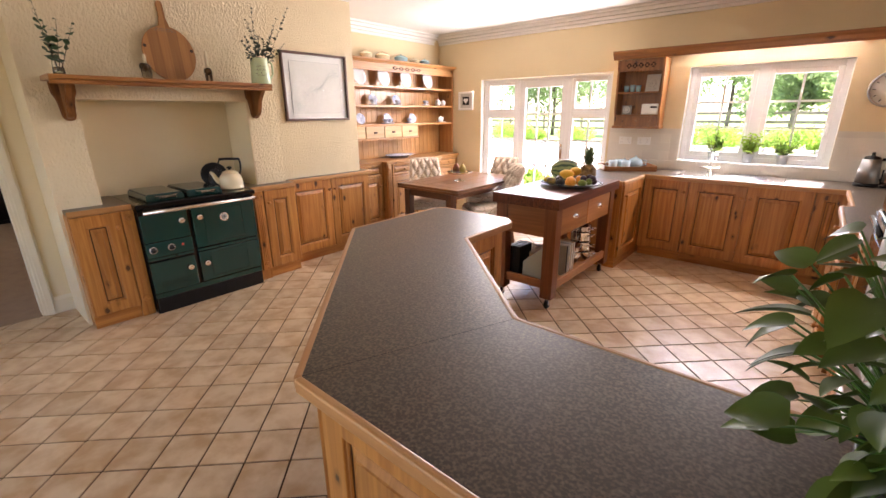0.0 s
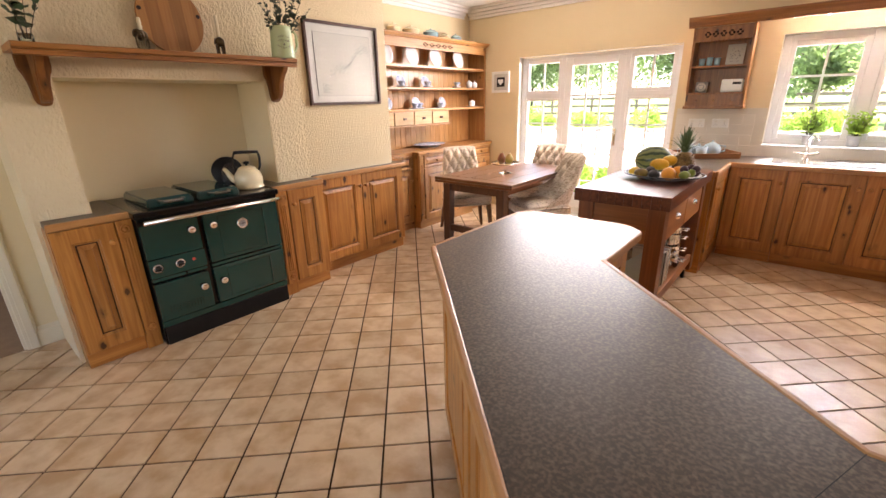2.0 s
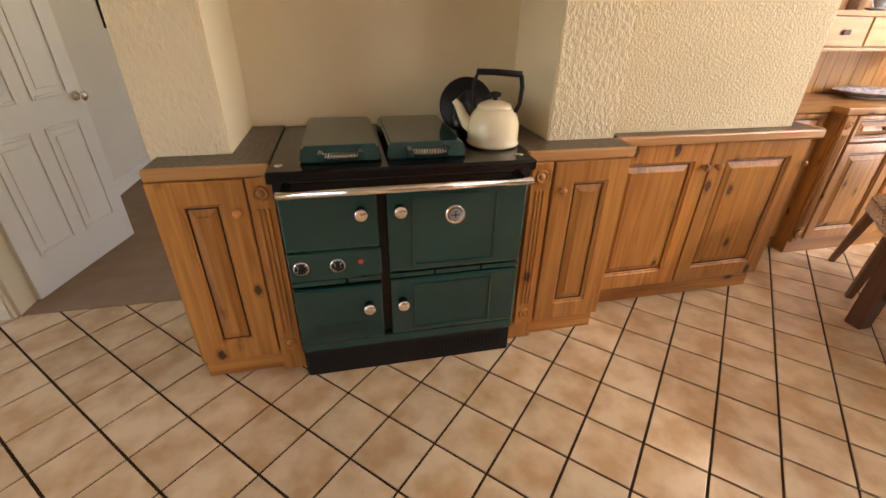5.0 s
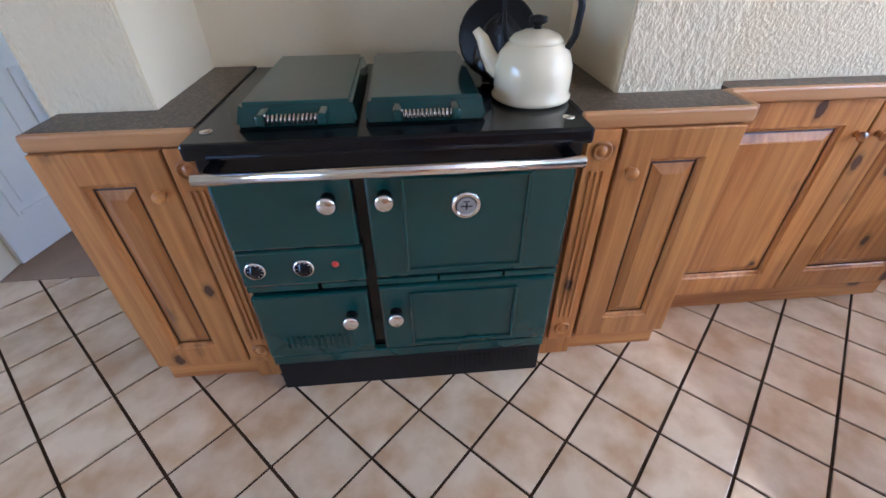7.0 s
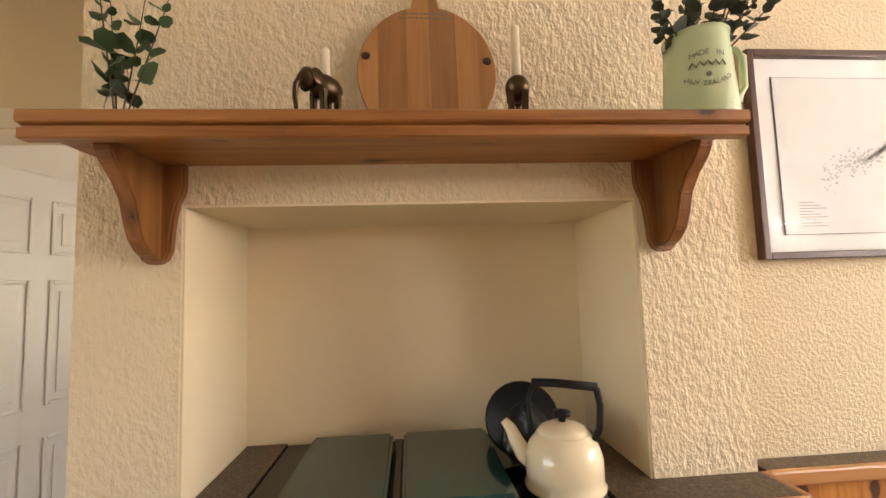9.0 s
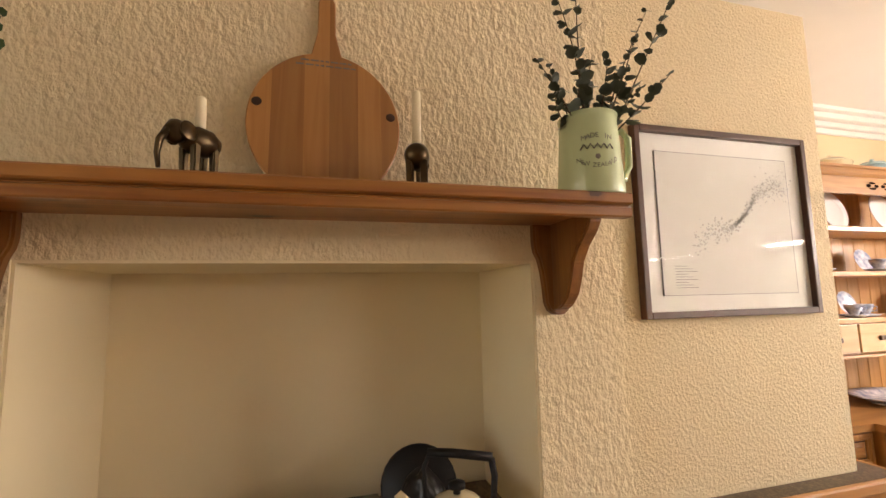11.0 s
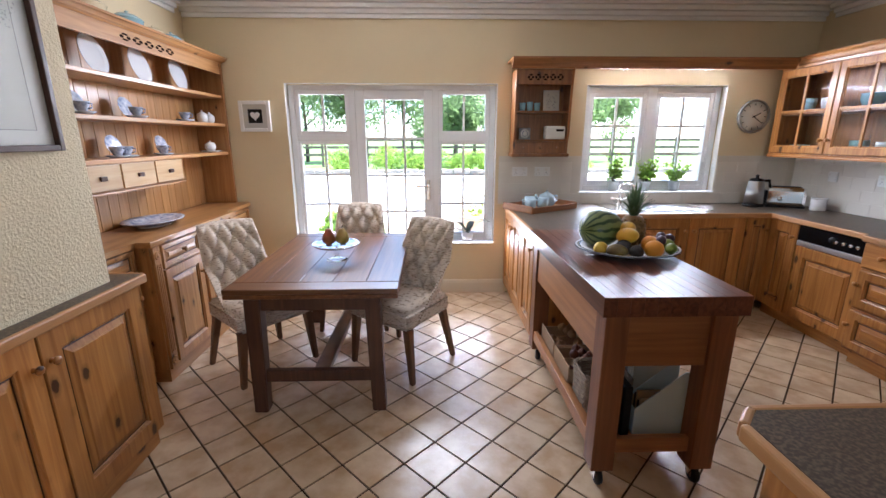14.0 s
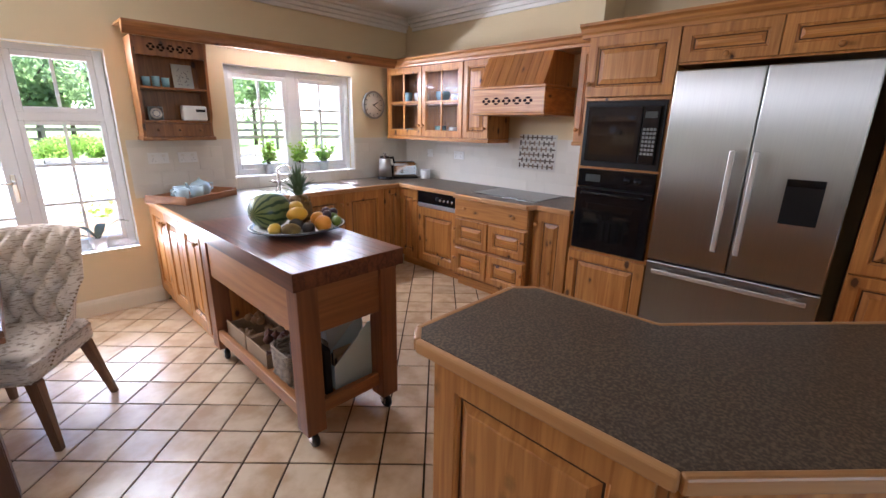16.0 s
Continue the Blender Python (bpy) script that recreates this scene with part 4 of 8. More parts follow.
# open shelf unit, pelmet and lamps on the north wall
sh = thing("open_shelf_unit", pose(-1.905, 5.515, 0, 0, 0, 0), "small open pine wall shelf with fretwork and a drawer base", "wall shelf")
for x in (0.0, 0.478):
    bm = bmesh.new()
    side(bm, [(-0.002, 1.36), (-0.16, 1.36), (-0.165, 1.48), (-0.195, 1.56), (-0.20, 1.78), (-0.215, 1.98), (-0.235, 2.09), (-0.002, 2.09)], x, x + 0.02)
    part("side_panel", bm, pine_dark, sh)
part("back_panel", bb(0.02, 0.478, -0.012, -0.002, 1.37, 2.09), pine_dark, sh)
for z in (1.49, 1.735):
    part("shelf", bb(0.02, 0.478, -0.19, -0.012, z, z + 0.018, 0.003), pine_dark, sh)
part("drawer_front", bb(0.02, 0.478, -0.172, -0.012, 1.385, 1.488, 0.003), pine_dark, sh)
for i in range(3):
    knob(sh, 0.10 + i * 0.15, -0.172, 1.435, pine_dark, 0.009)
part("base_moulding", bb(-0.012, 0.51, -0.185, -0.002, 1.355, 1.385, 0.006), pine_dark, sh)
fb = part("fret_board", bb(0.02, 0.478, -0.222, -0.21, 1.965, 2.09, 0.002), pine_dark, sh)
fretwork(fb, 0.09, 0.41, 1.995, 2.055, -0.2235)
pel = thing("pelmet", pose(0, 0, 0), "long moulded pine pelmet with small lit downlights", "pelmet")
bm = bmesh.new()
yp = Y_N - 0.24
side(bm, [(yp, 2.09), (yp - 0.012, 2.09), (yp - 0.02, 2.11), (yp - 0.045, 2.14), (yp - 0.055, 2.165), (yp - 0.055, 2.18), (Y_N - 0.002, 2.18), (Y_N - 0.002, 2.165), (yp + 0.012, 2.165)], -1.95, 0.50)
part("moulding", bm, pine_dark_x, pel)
part("underside_board", bb(-1.40, 0.50, yp + 0.013, Y_N - 0.003, 2.125, 2.137), white, pel)
glow = bpy.data.materials.new("lamp_glow")
glow.use_nodes = True
glow.node_tree.nodes["Principled BSDF"].inputs["Emission Color"].default_value = (1, 0.72, 0.36, 1)
glow.node_tree.nodes["Principled BSDF"].inputs["Emission Strength"].default_value = 2.5
for x in (-0.92, -0.18):
    dl = part("downlight", lathe(bmesh.new(), [(0.0, 0.0), (0.04, 0.0), (0.042, -0.008), (0.030, -0.018), (0.026, -0.012)], 20), chrome, pel, "small lit downlight", pose(x, Y_N - 0.12, 2.124))
    part("bulb", lathe(bmesh.new(), [(0.0, -0.013), (0.024, -0.013), (0.024, -0.011), (0, -0.011)], 16), glow, dl)

# mantel shelf on brackets
mt = thing("mantel_shelf", pose(0, 0, 0), "thick knotty pine mantel shelf on two curved brackets", "mantel shelf")
bm = bmesh.new()
side(bm, [(-4.006, 1.756), (-3.748, 1.756), (-3.746, 1.731), (-3.722, 1.731), (-3.718, 1.734), (-3.718, 1.752), (-3.722, 1.754), (-3.728, 1.756), (-3.728, 1.759), (-3.716, 1.761), (-3.712, 1.764), (-3.712, 1.783), (-3.716, 1.787), (-4.006, 1.787)], 0.60, 2.072, "y")
part("shelf", bm, wood("pine_lengthwise", (0.43, 0.180, 0.042), (0.26, 0.086, 0.017), KNOT, "y"), mt)
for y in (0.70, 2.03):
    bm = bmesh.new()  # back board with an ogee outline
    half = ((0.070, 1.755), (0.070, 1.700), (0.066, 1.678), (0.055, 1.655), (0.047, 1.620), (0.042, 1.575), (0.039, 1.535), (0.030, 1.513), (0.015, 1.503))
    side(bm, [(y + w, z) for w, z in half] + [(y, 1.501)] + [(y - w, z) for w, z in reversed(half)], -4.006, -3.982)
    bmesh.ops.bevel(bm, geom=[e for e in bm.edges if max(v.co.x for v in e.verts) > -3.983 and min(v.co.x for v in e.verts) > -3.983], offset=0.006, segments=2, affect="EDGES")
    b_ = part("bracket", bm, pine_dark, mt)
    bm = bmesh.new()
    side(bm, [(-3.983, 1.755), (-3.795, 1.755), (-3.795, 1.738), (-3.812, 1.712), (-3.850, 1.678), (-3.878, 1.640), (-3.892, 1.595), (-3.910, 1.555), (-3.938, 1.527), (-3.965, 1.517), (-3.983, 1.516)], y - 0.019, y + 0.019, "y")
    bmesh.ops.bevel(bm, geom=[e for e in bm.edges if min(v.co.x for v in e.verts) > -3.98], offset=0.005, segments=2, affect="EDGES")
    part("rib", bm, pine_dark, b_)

# framed drawing
pic = thing("framed_drawing", pose(-4.078, 2.375, 1.472, 0, 0, 90), "large framed pencil map drawing behind glass", "picture")
bm = bmesh.new()
PW, PH = 0.765, 0.648
for a in ((0, 0.022, 0, PH), (PW - 0.022, PW, 0, PH), (0.022, PW - 0.022, 0, 0.022), (0.022, PW - 0.022, PH - 0.022, PH)):
    box(bm, a[0], a[1], -0.03, 0, a[2], a[3], 0.003)
part("frame", bm, brown_frame, pic)
part("mount", bb(0.02, PW - 0.02, -0.008, -0.001, 0.02, PH - 0.02), paper, pic, "off-white paper mount")
part("paper", bb(0.09, PW - 0.09, -0.0115, -0.008, 0.075, PH - 0.085), mat("drawing_paper", (0.50, 0.48, 0.42), 0.8, vary=0.05, vary_scale=2), pic)
bm = bmesh.new()
rnd = random.Random(4)
for k in range(620):
    s = rnd.random()
    w = 0.015 + 0.010 * math.sin(9 * s)
    cx, cz = 0.24 + 0.42 * s + rnd.gauss(0, w), 0.225 + 0.27 * s + 0.022 * math.sin(11 * s) + rnd.gauss(0, w)
    r = rnd.uniform(0.0012, 0.0046)
    vs = [bm.verts.new((cx + r * rnd.uniform(0.5, 1.6) * math.cos(q * 1.05), -0.0121, cz + r * rnd.uniform(0.4, 1.2) * math.sin(q * 1.05))) for q in range(6)]
    bm.faces.new(vs[::-1])
tagged(part("drawing", bm, mat("soft_pencil", (0.30, 0.29, 0.26), 0.9), pic, "fine grey pencil coastline"), kind="stuff")
bm = bmesh.new()
for a in ((0.088, 0.090, 0.073, PH - 0.083), (PW - 0.09, PW - 0.088, 0.073, PH - 0.083), (0.09, PW - 0.09, PH - 0.085, PH - 0.083), (0.09, PW - 0.09, 0.073, 0.075)):
    box(bm, a[0], a[1], -0.0118, -0.008, a[2], a[3])
for i in range(9):
    box(bm, 0.14, 0.14 + 0.05 + 0.02 * (i % 3), -0.0122, -0.0114, 0.17 - i * 0.009, 0.172 - i * 0.009)
part("ruled_line", bm, ink, pic)
part("glass", bb(0.02, PW - 0.02, -0.019, -0.016, 0.02, PH - 0.02), thin_pane, pic).visible_shadow = False

# small heart picture
hp = thing("heart_picture", pose(-4.372, Y_N - 0.002, 1.578), "small white box frame with a white heart on black", "picture")
bm = bmesh.new()
for a in ((0, 0.03, 0, 0.268), (0.245, 0.275, 0, 0.268), (0.03, 0.245, 0, 0.03), (0.03, 0.245, 0.238, 0.268)):
    box(bm, a[0], a[1], -0.03, 0, a[2], a[3], 0.003)
part("frame", bm, gloss_white, hp)
part("mount", bb(0.03, 0.245, -0.012, -0.001, 0.03, 0.238), paper, hp)
part("backing", bb(0.075, 0.20, -0.015, -0.012, 0.075, 0.195), black_matt, hp)
bm = bmesh.new()
pts = [(16 * math.sin(q) ** 3, 13 * math.cos(q) - 5 * math.cos(2 * q) - 2 * math.cos(3 * q) - math.cos(4 * q)) for q in np.linspace(0, 2 * math.pi, 29)[:-1]]
side(bm, [(0.1375 + a * 0.0026, 0.139 + b * 0.0026) for a, b in pts], -0.021, -0.015, "y")
part("heart", bm, china, hp)

# ---- island ----
ISL = [(-1.950, 1.50), (-0.90, 0.495), (0.72, 0.495), (0.72, 1.10), (-0.657, 1.10), (-1.345, 1.735), (-1.350, 2.185), (-1.42, 2.25), (-1.90, 2.25), (-1.950, 2.20)]
iw = worktop("island_worktop", ISL, 0.91, "angled dark speckled island worktop with pine edging", range(10))
part("seam", bb(0.0, 0.655, -0.0008, 0.0008, 0.9085, 0.9104), black_matt, iw, "thin joint across the worktop", pose(-0.90, 0.495, 0, 0, 0, math.degrees(math.atan2(0.605, 0.243))))


def inset(pts, d):
    out = []
    n = len(pts)
    for i in range(n):
        p0, p1, p2 = Vector(pts[i - 1]), Vector(pts[i]), Vector(pts[(i + 1) % n])
        a, b = (p1 - p0).normalized(), (p2 - p1).normalized()
        na, nb = Vector((-a.y, a.x)), Vector((-b.y, b.x))
        m_ = (na + nb) / (1 + na.dot(nb))
        out.append((p1.x + d * m_.x, p1.y + d * m_.y))
    return out


isl = thing("kitchen_island", pose(0, 0, 0), "angled pine kitchen island with panelled sides", "kitchen island")
IN = inset(ISL, 0.045)
part("body", prism(bmesh.new(), IN, 0.10, 0.871), pine, isl)
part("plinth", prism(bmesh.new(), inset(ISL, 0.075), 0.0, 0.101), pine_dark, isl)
for i in range(len(IN)):
    a, b = Vector(IN[i]), Vector(IN[(i + 1) % len(IN)])
    ln = (b - a).length
    if ln < 0.2:
        continue
    turn = pose(a.x, a.y, 0, 0, 0, math.degrees(math.atan2(b.y - a.y, b.x - a.x)))
    part("side", bb(0.0, ln, -0.006, 0.0, 0.10, 0.868), pine, isl, "", turn)
    n = max(1, round(ln / 0.62))
    for k in range(n):
        panel_front(isl, k * ln / n + 0.02, (k + 1) * ln / n - 0.02, 0.108, 0.86, "panel_frame", -0.006, 0.085, at=turn)

# ---- range cooker ----
rc = thing("range_cooker", pose(-3.825, 0.912, 0, 0, 0, 90), "dark green enamel range cooker with black top and chrome rail", "range cooker")
part("body", bb(0.004, 0.889, 0.0, 0.56, 0.0, 0.86), black, rc)
part("plinth", bb(0.012, 0.885, -0.020, 0.0, 0.0, 0.125, 0.004), black_matt, rc)
part("hob_plate", bb(-0.012, 0.905, -0.055, 0.602, 0.858, 0.898, 0.008), black, rc, "glossy black enamel hob top")
bm = bmesh.new()
tube(bm, [(0.018, -0.100, 0.838), (0.872, -0.100, 0.838)], 0.014, 14)
rl = part("rail", bm, chrome, rc, "polished chrome towel rail")
part("rail_plate", bb(0.0, 0.893, -0.03, 0.0, 0.812, 0.858, 0.004), black, rc)
for x in (0.04, 0.85):
    part("rail_bracket", bb(x - 0.012, x + 0.012, -0.101, -0.03, 0.825, 0.845, 0.004), black, rl)


def enamel_door(x0, x1, z0, z1, name="door", inner=None):
    d = part(name, bb(x0, x1, -0.03, 0.0, z0, z1, 0.008), green, rc)
    if inner:
        a0, a1, c0, c1 = inner
        bm = bmesh.new()
        for e in ((a0, a0 + 0.006, c0, c1), (a1 - 0.006, a1, c0, c1), (a0 + 0.006, a1 - 0.006, c0, c0 + 0.006), (a0 + 0.006, a1 - 0.006, c1 - 0.006, c1)):
            box(bm, e[0] - 0.002, e[1] + 0.002, -0.0385, -0.029, e[2], e[3], 0.0036)
        part("raised_line", bm, green, d)
    return d


def chrome_knob(parent, x, z):
    bm = lathe(bmesh.new(), [(0.0, 0.043), (0.020, 0.043), (0.024, 0.037), (0.022, 0.030)], 20)
    k = part("knob", bm, chrome, parent, "domed chrome knob", pose(x, -0.03, z, 90, 0, 0))
    part("collar", lathe(bmesh.new(), [(0.023, 0.031), (0.018, 0.02), (0.012, 0.008), (0.018, 0.0), (0.0, 0.0)], 18), black, k)


d = enamel_door(0.004, 0.335, 0.592, 0.812)
chrome_knob(d, 0.276, 0.738)
d = enamel_door(0.004, 0.340, 0.468, 0.588, "control_panel")
for x in (0.05, 0.178):
    dk = part("dial", lathe(bmesh.new(), [(0, 0.022), (0.011, 0.022), (0.014, 0.008), (0.024, 0.007), (0.025, 0)], 24), black, d, "black dial with a chrome ring", pose(x, -0.03, 0.532, 90, 0, 0))
    part("ring", lathe(bmesh.new(), [(0.024, 0.0), (0.028, 0.0), (0.028, 0.009), (0.0235, 0.010)], 24), chrome, dk)
    bm = bmesh.new()
    for k in range(10):
        q = k * 2 * math.pi / 10
        lathe(bm, [(0.0018, 0.0078), (0, 0.0082)], 6, (0.0188 * math.cos(q), 0.0188 * math.sin(q), 0))
    tagged(part("marks", bm, china, dk), kind="stuff")
part("indicator", lathe(bmesh.new(), [(0, 0.008), (0.007, 0.006), (0.010, 0)], 14), red, d, "small red indicator", pose(0.262, -0.03, 0.536, 90, 0, 0))
d = enamel_door(0.004, 0.335, 0.172, 0.428)
chrome_knob(d, 0.280, 0.340)
bm = bmesh.new()
for k in range(12):
    box(bm, 0.065 + k * 0.018, 0.074 + k * 0.018, -0.0375, -0.029, 0.215, 0.262, 0.0015)
tagged(part("louvres", bm, green, d), kind="stuff")
d = enamel_door(0.366, 0.890, 0.474, 0.812, "door", (0.455, 0.775, 0.50, 0.785))
chrome_knob(d, 0.412, 0.738)
g = part("thermometer", lathe(bmesh.new(), [(0, 0.010), (0.028, 0.009), (0.029, 0.012), (0.036, 0.011), (0.038, 0)], 28), chrome, d, "round chrome thermometer", pose(0.615, -0.03, 0.702, 90, 0, 0))
part("face", lathe(bmesh.new(), [(0, 0.0115), (0.024, 0.0105)], 24), mat("gauge_face", (0.30, 0.29, 0.27), 0.3, vary=0.2, vary_scale=60), g)
bm = bmesh.new()
box(bm, -0.015, 0.015, -0.0015, 0.0015, 0.011, 0.0125), box(bm, -0.002, 0.002, -0.010, 0.010, 0.011, 0.0125), box(bm, -0.008, 0.008, 0.012, 0.0145, 0.011, 0.0122)
part("needle", bm, black_matt, g)
d = enamel_door(0.366, 0.890, 0.176, 0.438, "door", (0.455, 0.775, 0.20, 0.415))
chrome_knob(d, 0.412, 0.340)
bm = bmesh.new()
for x0, x1 in ((0.004, 0.20), (0.21, 0.335), (0.366, 0.54), (0.545, 0.73), (0.735, 0.89)):
    box(bm, x0, x1, -0.024, 0.0, 0.444, 0.464, 0.003)
part("trim_bar", bm, green, rc)
part("base_bar", bb(0.004, 0.89, -0.022, 0.0, 0.128, 0.168, 0.004), green, rc)
bm = bmesh.new()
for k in range(18):
    box(bm, 0.555 + k * 0.0165, 0.563 + k * 0.0165, -0.0232, -0.0195, 0.045, 0.105)
tagged(part("vent_slots", bm, mat("vent_black", (0.002, 0.002, 0.002), 0.7), rc), kind="stuff")
for x0, x1 in ((0.088, 0.366), (0.38, 0.668)):
    bm = bmesh.new()
    prism(bm, [(x0, 0.025), (x1, 0.025), (x1, 0.515), (x0, 0.515)], 0.899, 0.950)
    for v in bm.verts:
        if v.co.z > 0.92:
            v.co.x += 0.012 if v.co.x < (x0 + x1) / 2 else -0.012
            v.co.y += 0.022 if v.co.y < 0.2 else -0.008
    bmesh.ops.bevel(bm, geom=bm.edges[:], offset=0.008, segments=2, affect="EDGES")
    lid = part("hotplate_lid", bm, green, rc, "green enamel hotplate lid")
    bm = bmesh.new()
    xm = (x0 + x1) / 2
    pts = [(xm - 0.055 + 0.11 * k / 60 , -0.012 + 0.010 * math.sin(k * 1.257), 0.930 + 0.010 * math.cos(k * 1.257)) for k in range(61)]
    tube(bm, pts, 0.0028, 6)
    hd = part("coil_handle", bm, chrome, lid, "coiled chrome handle")
    for x in (xm - 0.066, xm + 0.066):
        part("handle_post", bb(x - 0.011, x + 0.011, -0.02, 0.045, 0.915, 0.942, 0.006), green, hd)
for x in (0.02, 0.86):
    part("cap", lathe(bmesh.new(), [(0, 0.004), (0.013, 0.003), (0.015, 0)], 16), chrome, rc, "", pose(x + 0.005, 0.02, 0.898))

# kettle and the pan lid behind it
kt = thing("kettle", pose(-3.995, 1.720, 0.899, 0, 0, 62), "cream enamel kettle with a black folding handle", "kettle")
kt.scale = (1.05, 1.05, 0.98)
bm = lathe(bmesh.new(), [(0, 0), (0.088, 0), (0.098, 0.008), (0.098, 0.016), (0.092, 0.024), (0.094, 0.045), (0.093, 0.085), (0.084, 0.115), (0.066, 0.138), (0.058, 0.143)], 40)
part("body", bm, cream, kt)
lid = part("lid", lathe(bmesh.new(), [(0.062, 0.140), (0.064, 0.146), (0.052, 0.158), (0.026, 0.168), (0, 0.170)], 32), cream, kt)
part("lid_knob", lathe(bmesh.new(), [(0, 0.168), (0.009, 0.168), (0.009, 0.178), (0.021, 0.184), (0.021, 0.196), (0, 0.201)], 18), black_matt, lid)
bm = bmesh.new()
tube(bm, [(-0.07, 0, 0.055), (-0.10, 0, 0.075), (-0.118, 0, 0.105), (-0.132, 0, 0.138), (-0.15, 0, 0.158)], 0.028, 14, 0.011)
part("spout", bm, cream, kt)
bm = bmesh.new()
tube(bm, [(0.075, 0, 0.13), (0.088, 0, 0.16), (0.092, 0, 0.22), (0.085, 0, 0.262)], 0.008, 8)
tube(bm, [(-0.070, 0.0, 0.266), (-0.01, 0, 0.268), (0.088, 0, 0.264)], 0.0115, 12)
tube(bm, [(-0.066, 0, 0.264), (-0.082, 0, 0.225), (-0.078, 0, 0.16), (-0.070, 0, 0.125)], 0.006, 8)
part("handle", bm, black_matt, kt, "black bail handle")
# plain black disc of unclear use, taken for a pan lid, not a trivet
pl = thing("trivet", pose(-4.20, 1.665, 0.899, 0, 0, 75), "round black pan lid leaning in the recess", "trivet")
bm = bmesh.new()
lathe(bm, [(0, 0), (0.105, 0), (0.112, 0.006), (0.105, 0.014), (0, 0.012)], 28)
pl_ = part("plate", bm, black_matt, pl, "", pose(0, 0, 0.112, 72, 0, 0))
part("boss", lathe(bmesh.new(), [(0.03, 0.012), (0.022, 0.022), (0, 0.024)], 16), black_matt, pl, "", pose(0, 0, 0.112, 72, 0, 0))

mitt = thing("oven_glove", pose(-4.115, 1.655, 0.899, 0, 0, 75), "crumpled black oven glove leaning on the black pan lid", "oven glove")
bm = bmesh.new()
bmesh.ops.create_uvsphere(bm, u_segments=36, v_segments=20, radius=1.0)
for v in bm.verts:
    q, up = math.atan2(v.co.y, v.co.x), v.co.z
    fold = 1 + 0.16 * math.sin(5 * q + 3.2 * up) + 0.08 * math.sin(11 * q - 4 * up)
    v.co = Vector((v.co.x * 0.062 * fold, v.co.y * 0.030 * fold + 0.022 * (up + 1), 0.086 + up * 0.085 * (1 + 0.10 * math.sin(3 * q))))
for f in bm.faces:
    f.smooth = True
part("glove", bm, mat("black_glove_leather", (0.013, 0.011, 0.011), 0.34, vary=0.4, vary_scale=18, bump=0.3, bump_scale=60), mitt)
part("cuff", tube(bmesh.new(), [(-0.045, 0.02, 0.012), (0.0, 0.036, 0.012), (0.045, 0.02, 0.012)], 0.011, 8), black_matt, mitt, "dark stitched cuff")

# ---- dresser ----
dr = thing("dresser", pose(-4.40, 3.375, 0, 0, 0, 90), "tall knotty pine dresser with open plate shelves and panelled base", "dresser")
DW = 2.135
part("base", bb(0, DW, 0.0, 0.375, 0.09, 0.895), dresser_pine, dr)
part("base_front", bb(0.52, 1.60, -0.085, 0.0, 0.09, 0.895), dresser_pine, dr)
part("plinth", bb(0, DW, 0.015, 0.375, 0, 0.09), dresser_pine_x, dr)
part("plinth", bb(0.53, 1.59, -0.08, 0.014, 0, 0.09), dresser_pine_x, dr)
bm = prism(bmesh.new(), [(-0.0, -0.03), (0.49, -0.03), (0.50, -0.115), (1.62, -0.115), (1.63, -0.03), (DW - 0.001, -0.03), (DW - 0.001, 0.375), (0.0, 0.375)], 0.896, 0.930, 0.006)
part("top", bm, dresser_pine_x, dr)
for x0, x1, y in ((0.0, 0.50, 0.0), (0.60, 1.05, -0.086), (1.07, 1.52, -0.086), (1.64, 2.12, 0.0)):
    panel_front(dr, x0 + 0.01, x1 - 0.01, 0.735, 0.885, "drawer", y, 0.022, ((x0 + x1) / 2, 0.81), m=dresser_pine, mx=dresser_pine_x)
    panel_front(dr, x0 + 0.01, x1 - 0.01, 0.11, 0.725, "door", y, 0.06, (x1 - 0.05 if x0 < 0.9 else x0 + 0.05, 0.60), m=dresser_pine, mx=dresser_pine)
for x in (0.525, 1.535):
    pilaster(dr, x, x + 0.065, 0.09, 0.89, -0.086, dresser_pine)
# hutch
for x in (0.0, DW - 0.035):
    part("side_panel", bb(x, x + 0.032, 0.085, 0.376, 0.932, 2.155), dresser_pine, dr)
for k in range(22):
    x = 0.033 + k * 0.0940
    part("back_board", bb(x, x + 0.0915, 0.358, 0.372, 0.932, 2.155, 0.0025), pine_back, dr)
part("back_panel", bb(0.033, DW - 0.036, 0.3725, 0.378, 0.932, 2.155), pine_dark, dr)
for z in (1.375, 1.62, 1.86):
    part("shelf", bb(0.033, DW - 0.036, 0.10, 0.357, z, z + 0.026, 0.004), pine_edge, dr)
sd = part("drawer_box", bb(0.033, 1.345, 0.12, 0.355, 1.215, 1.374), dresser_pine, dr)
pale_pine = wood("pale_pine", (0.60, 0.40, 0.20), (0.50, 0.30, 0.13), KNOT, "x", knots=0)
for k in range(4):
    x = 0.04 + k * 0.326
    f = part("drawer", bb(x, x + 0.312, 0.10, 0.12, 1.225, 1.37, 0.003), pale_pine, dr, "small pale pine drawer")
    part("pull", bb(x + 0.131, x + 0.181, 0.086, 0.10, 1.283, 1.308, 0.004), brown_frame, f)
part("drawer_rail", bb(0.033, 1.35, 0.095, 0.355, 1.20, 1.2145, 0.003), pine_edge, dr)
fz = part("frieze", bb(0.033, DW - 0.036, 0.088, 0.106, 2.062, 2.156, 0.002), dresser_pine_x, dr)
fretwork(fz, 0.85, 1.42, 2.086, 2.136, 0.0865)
bm = bmesh.new()
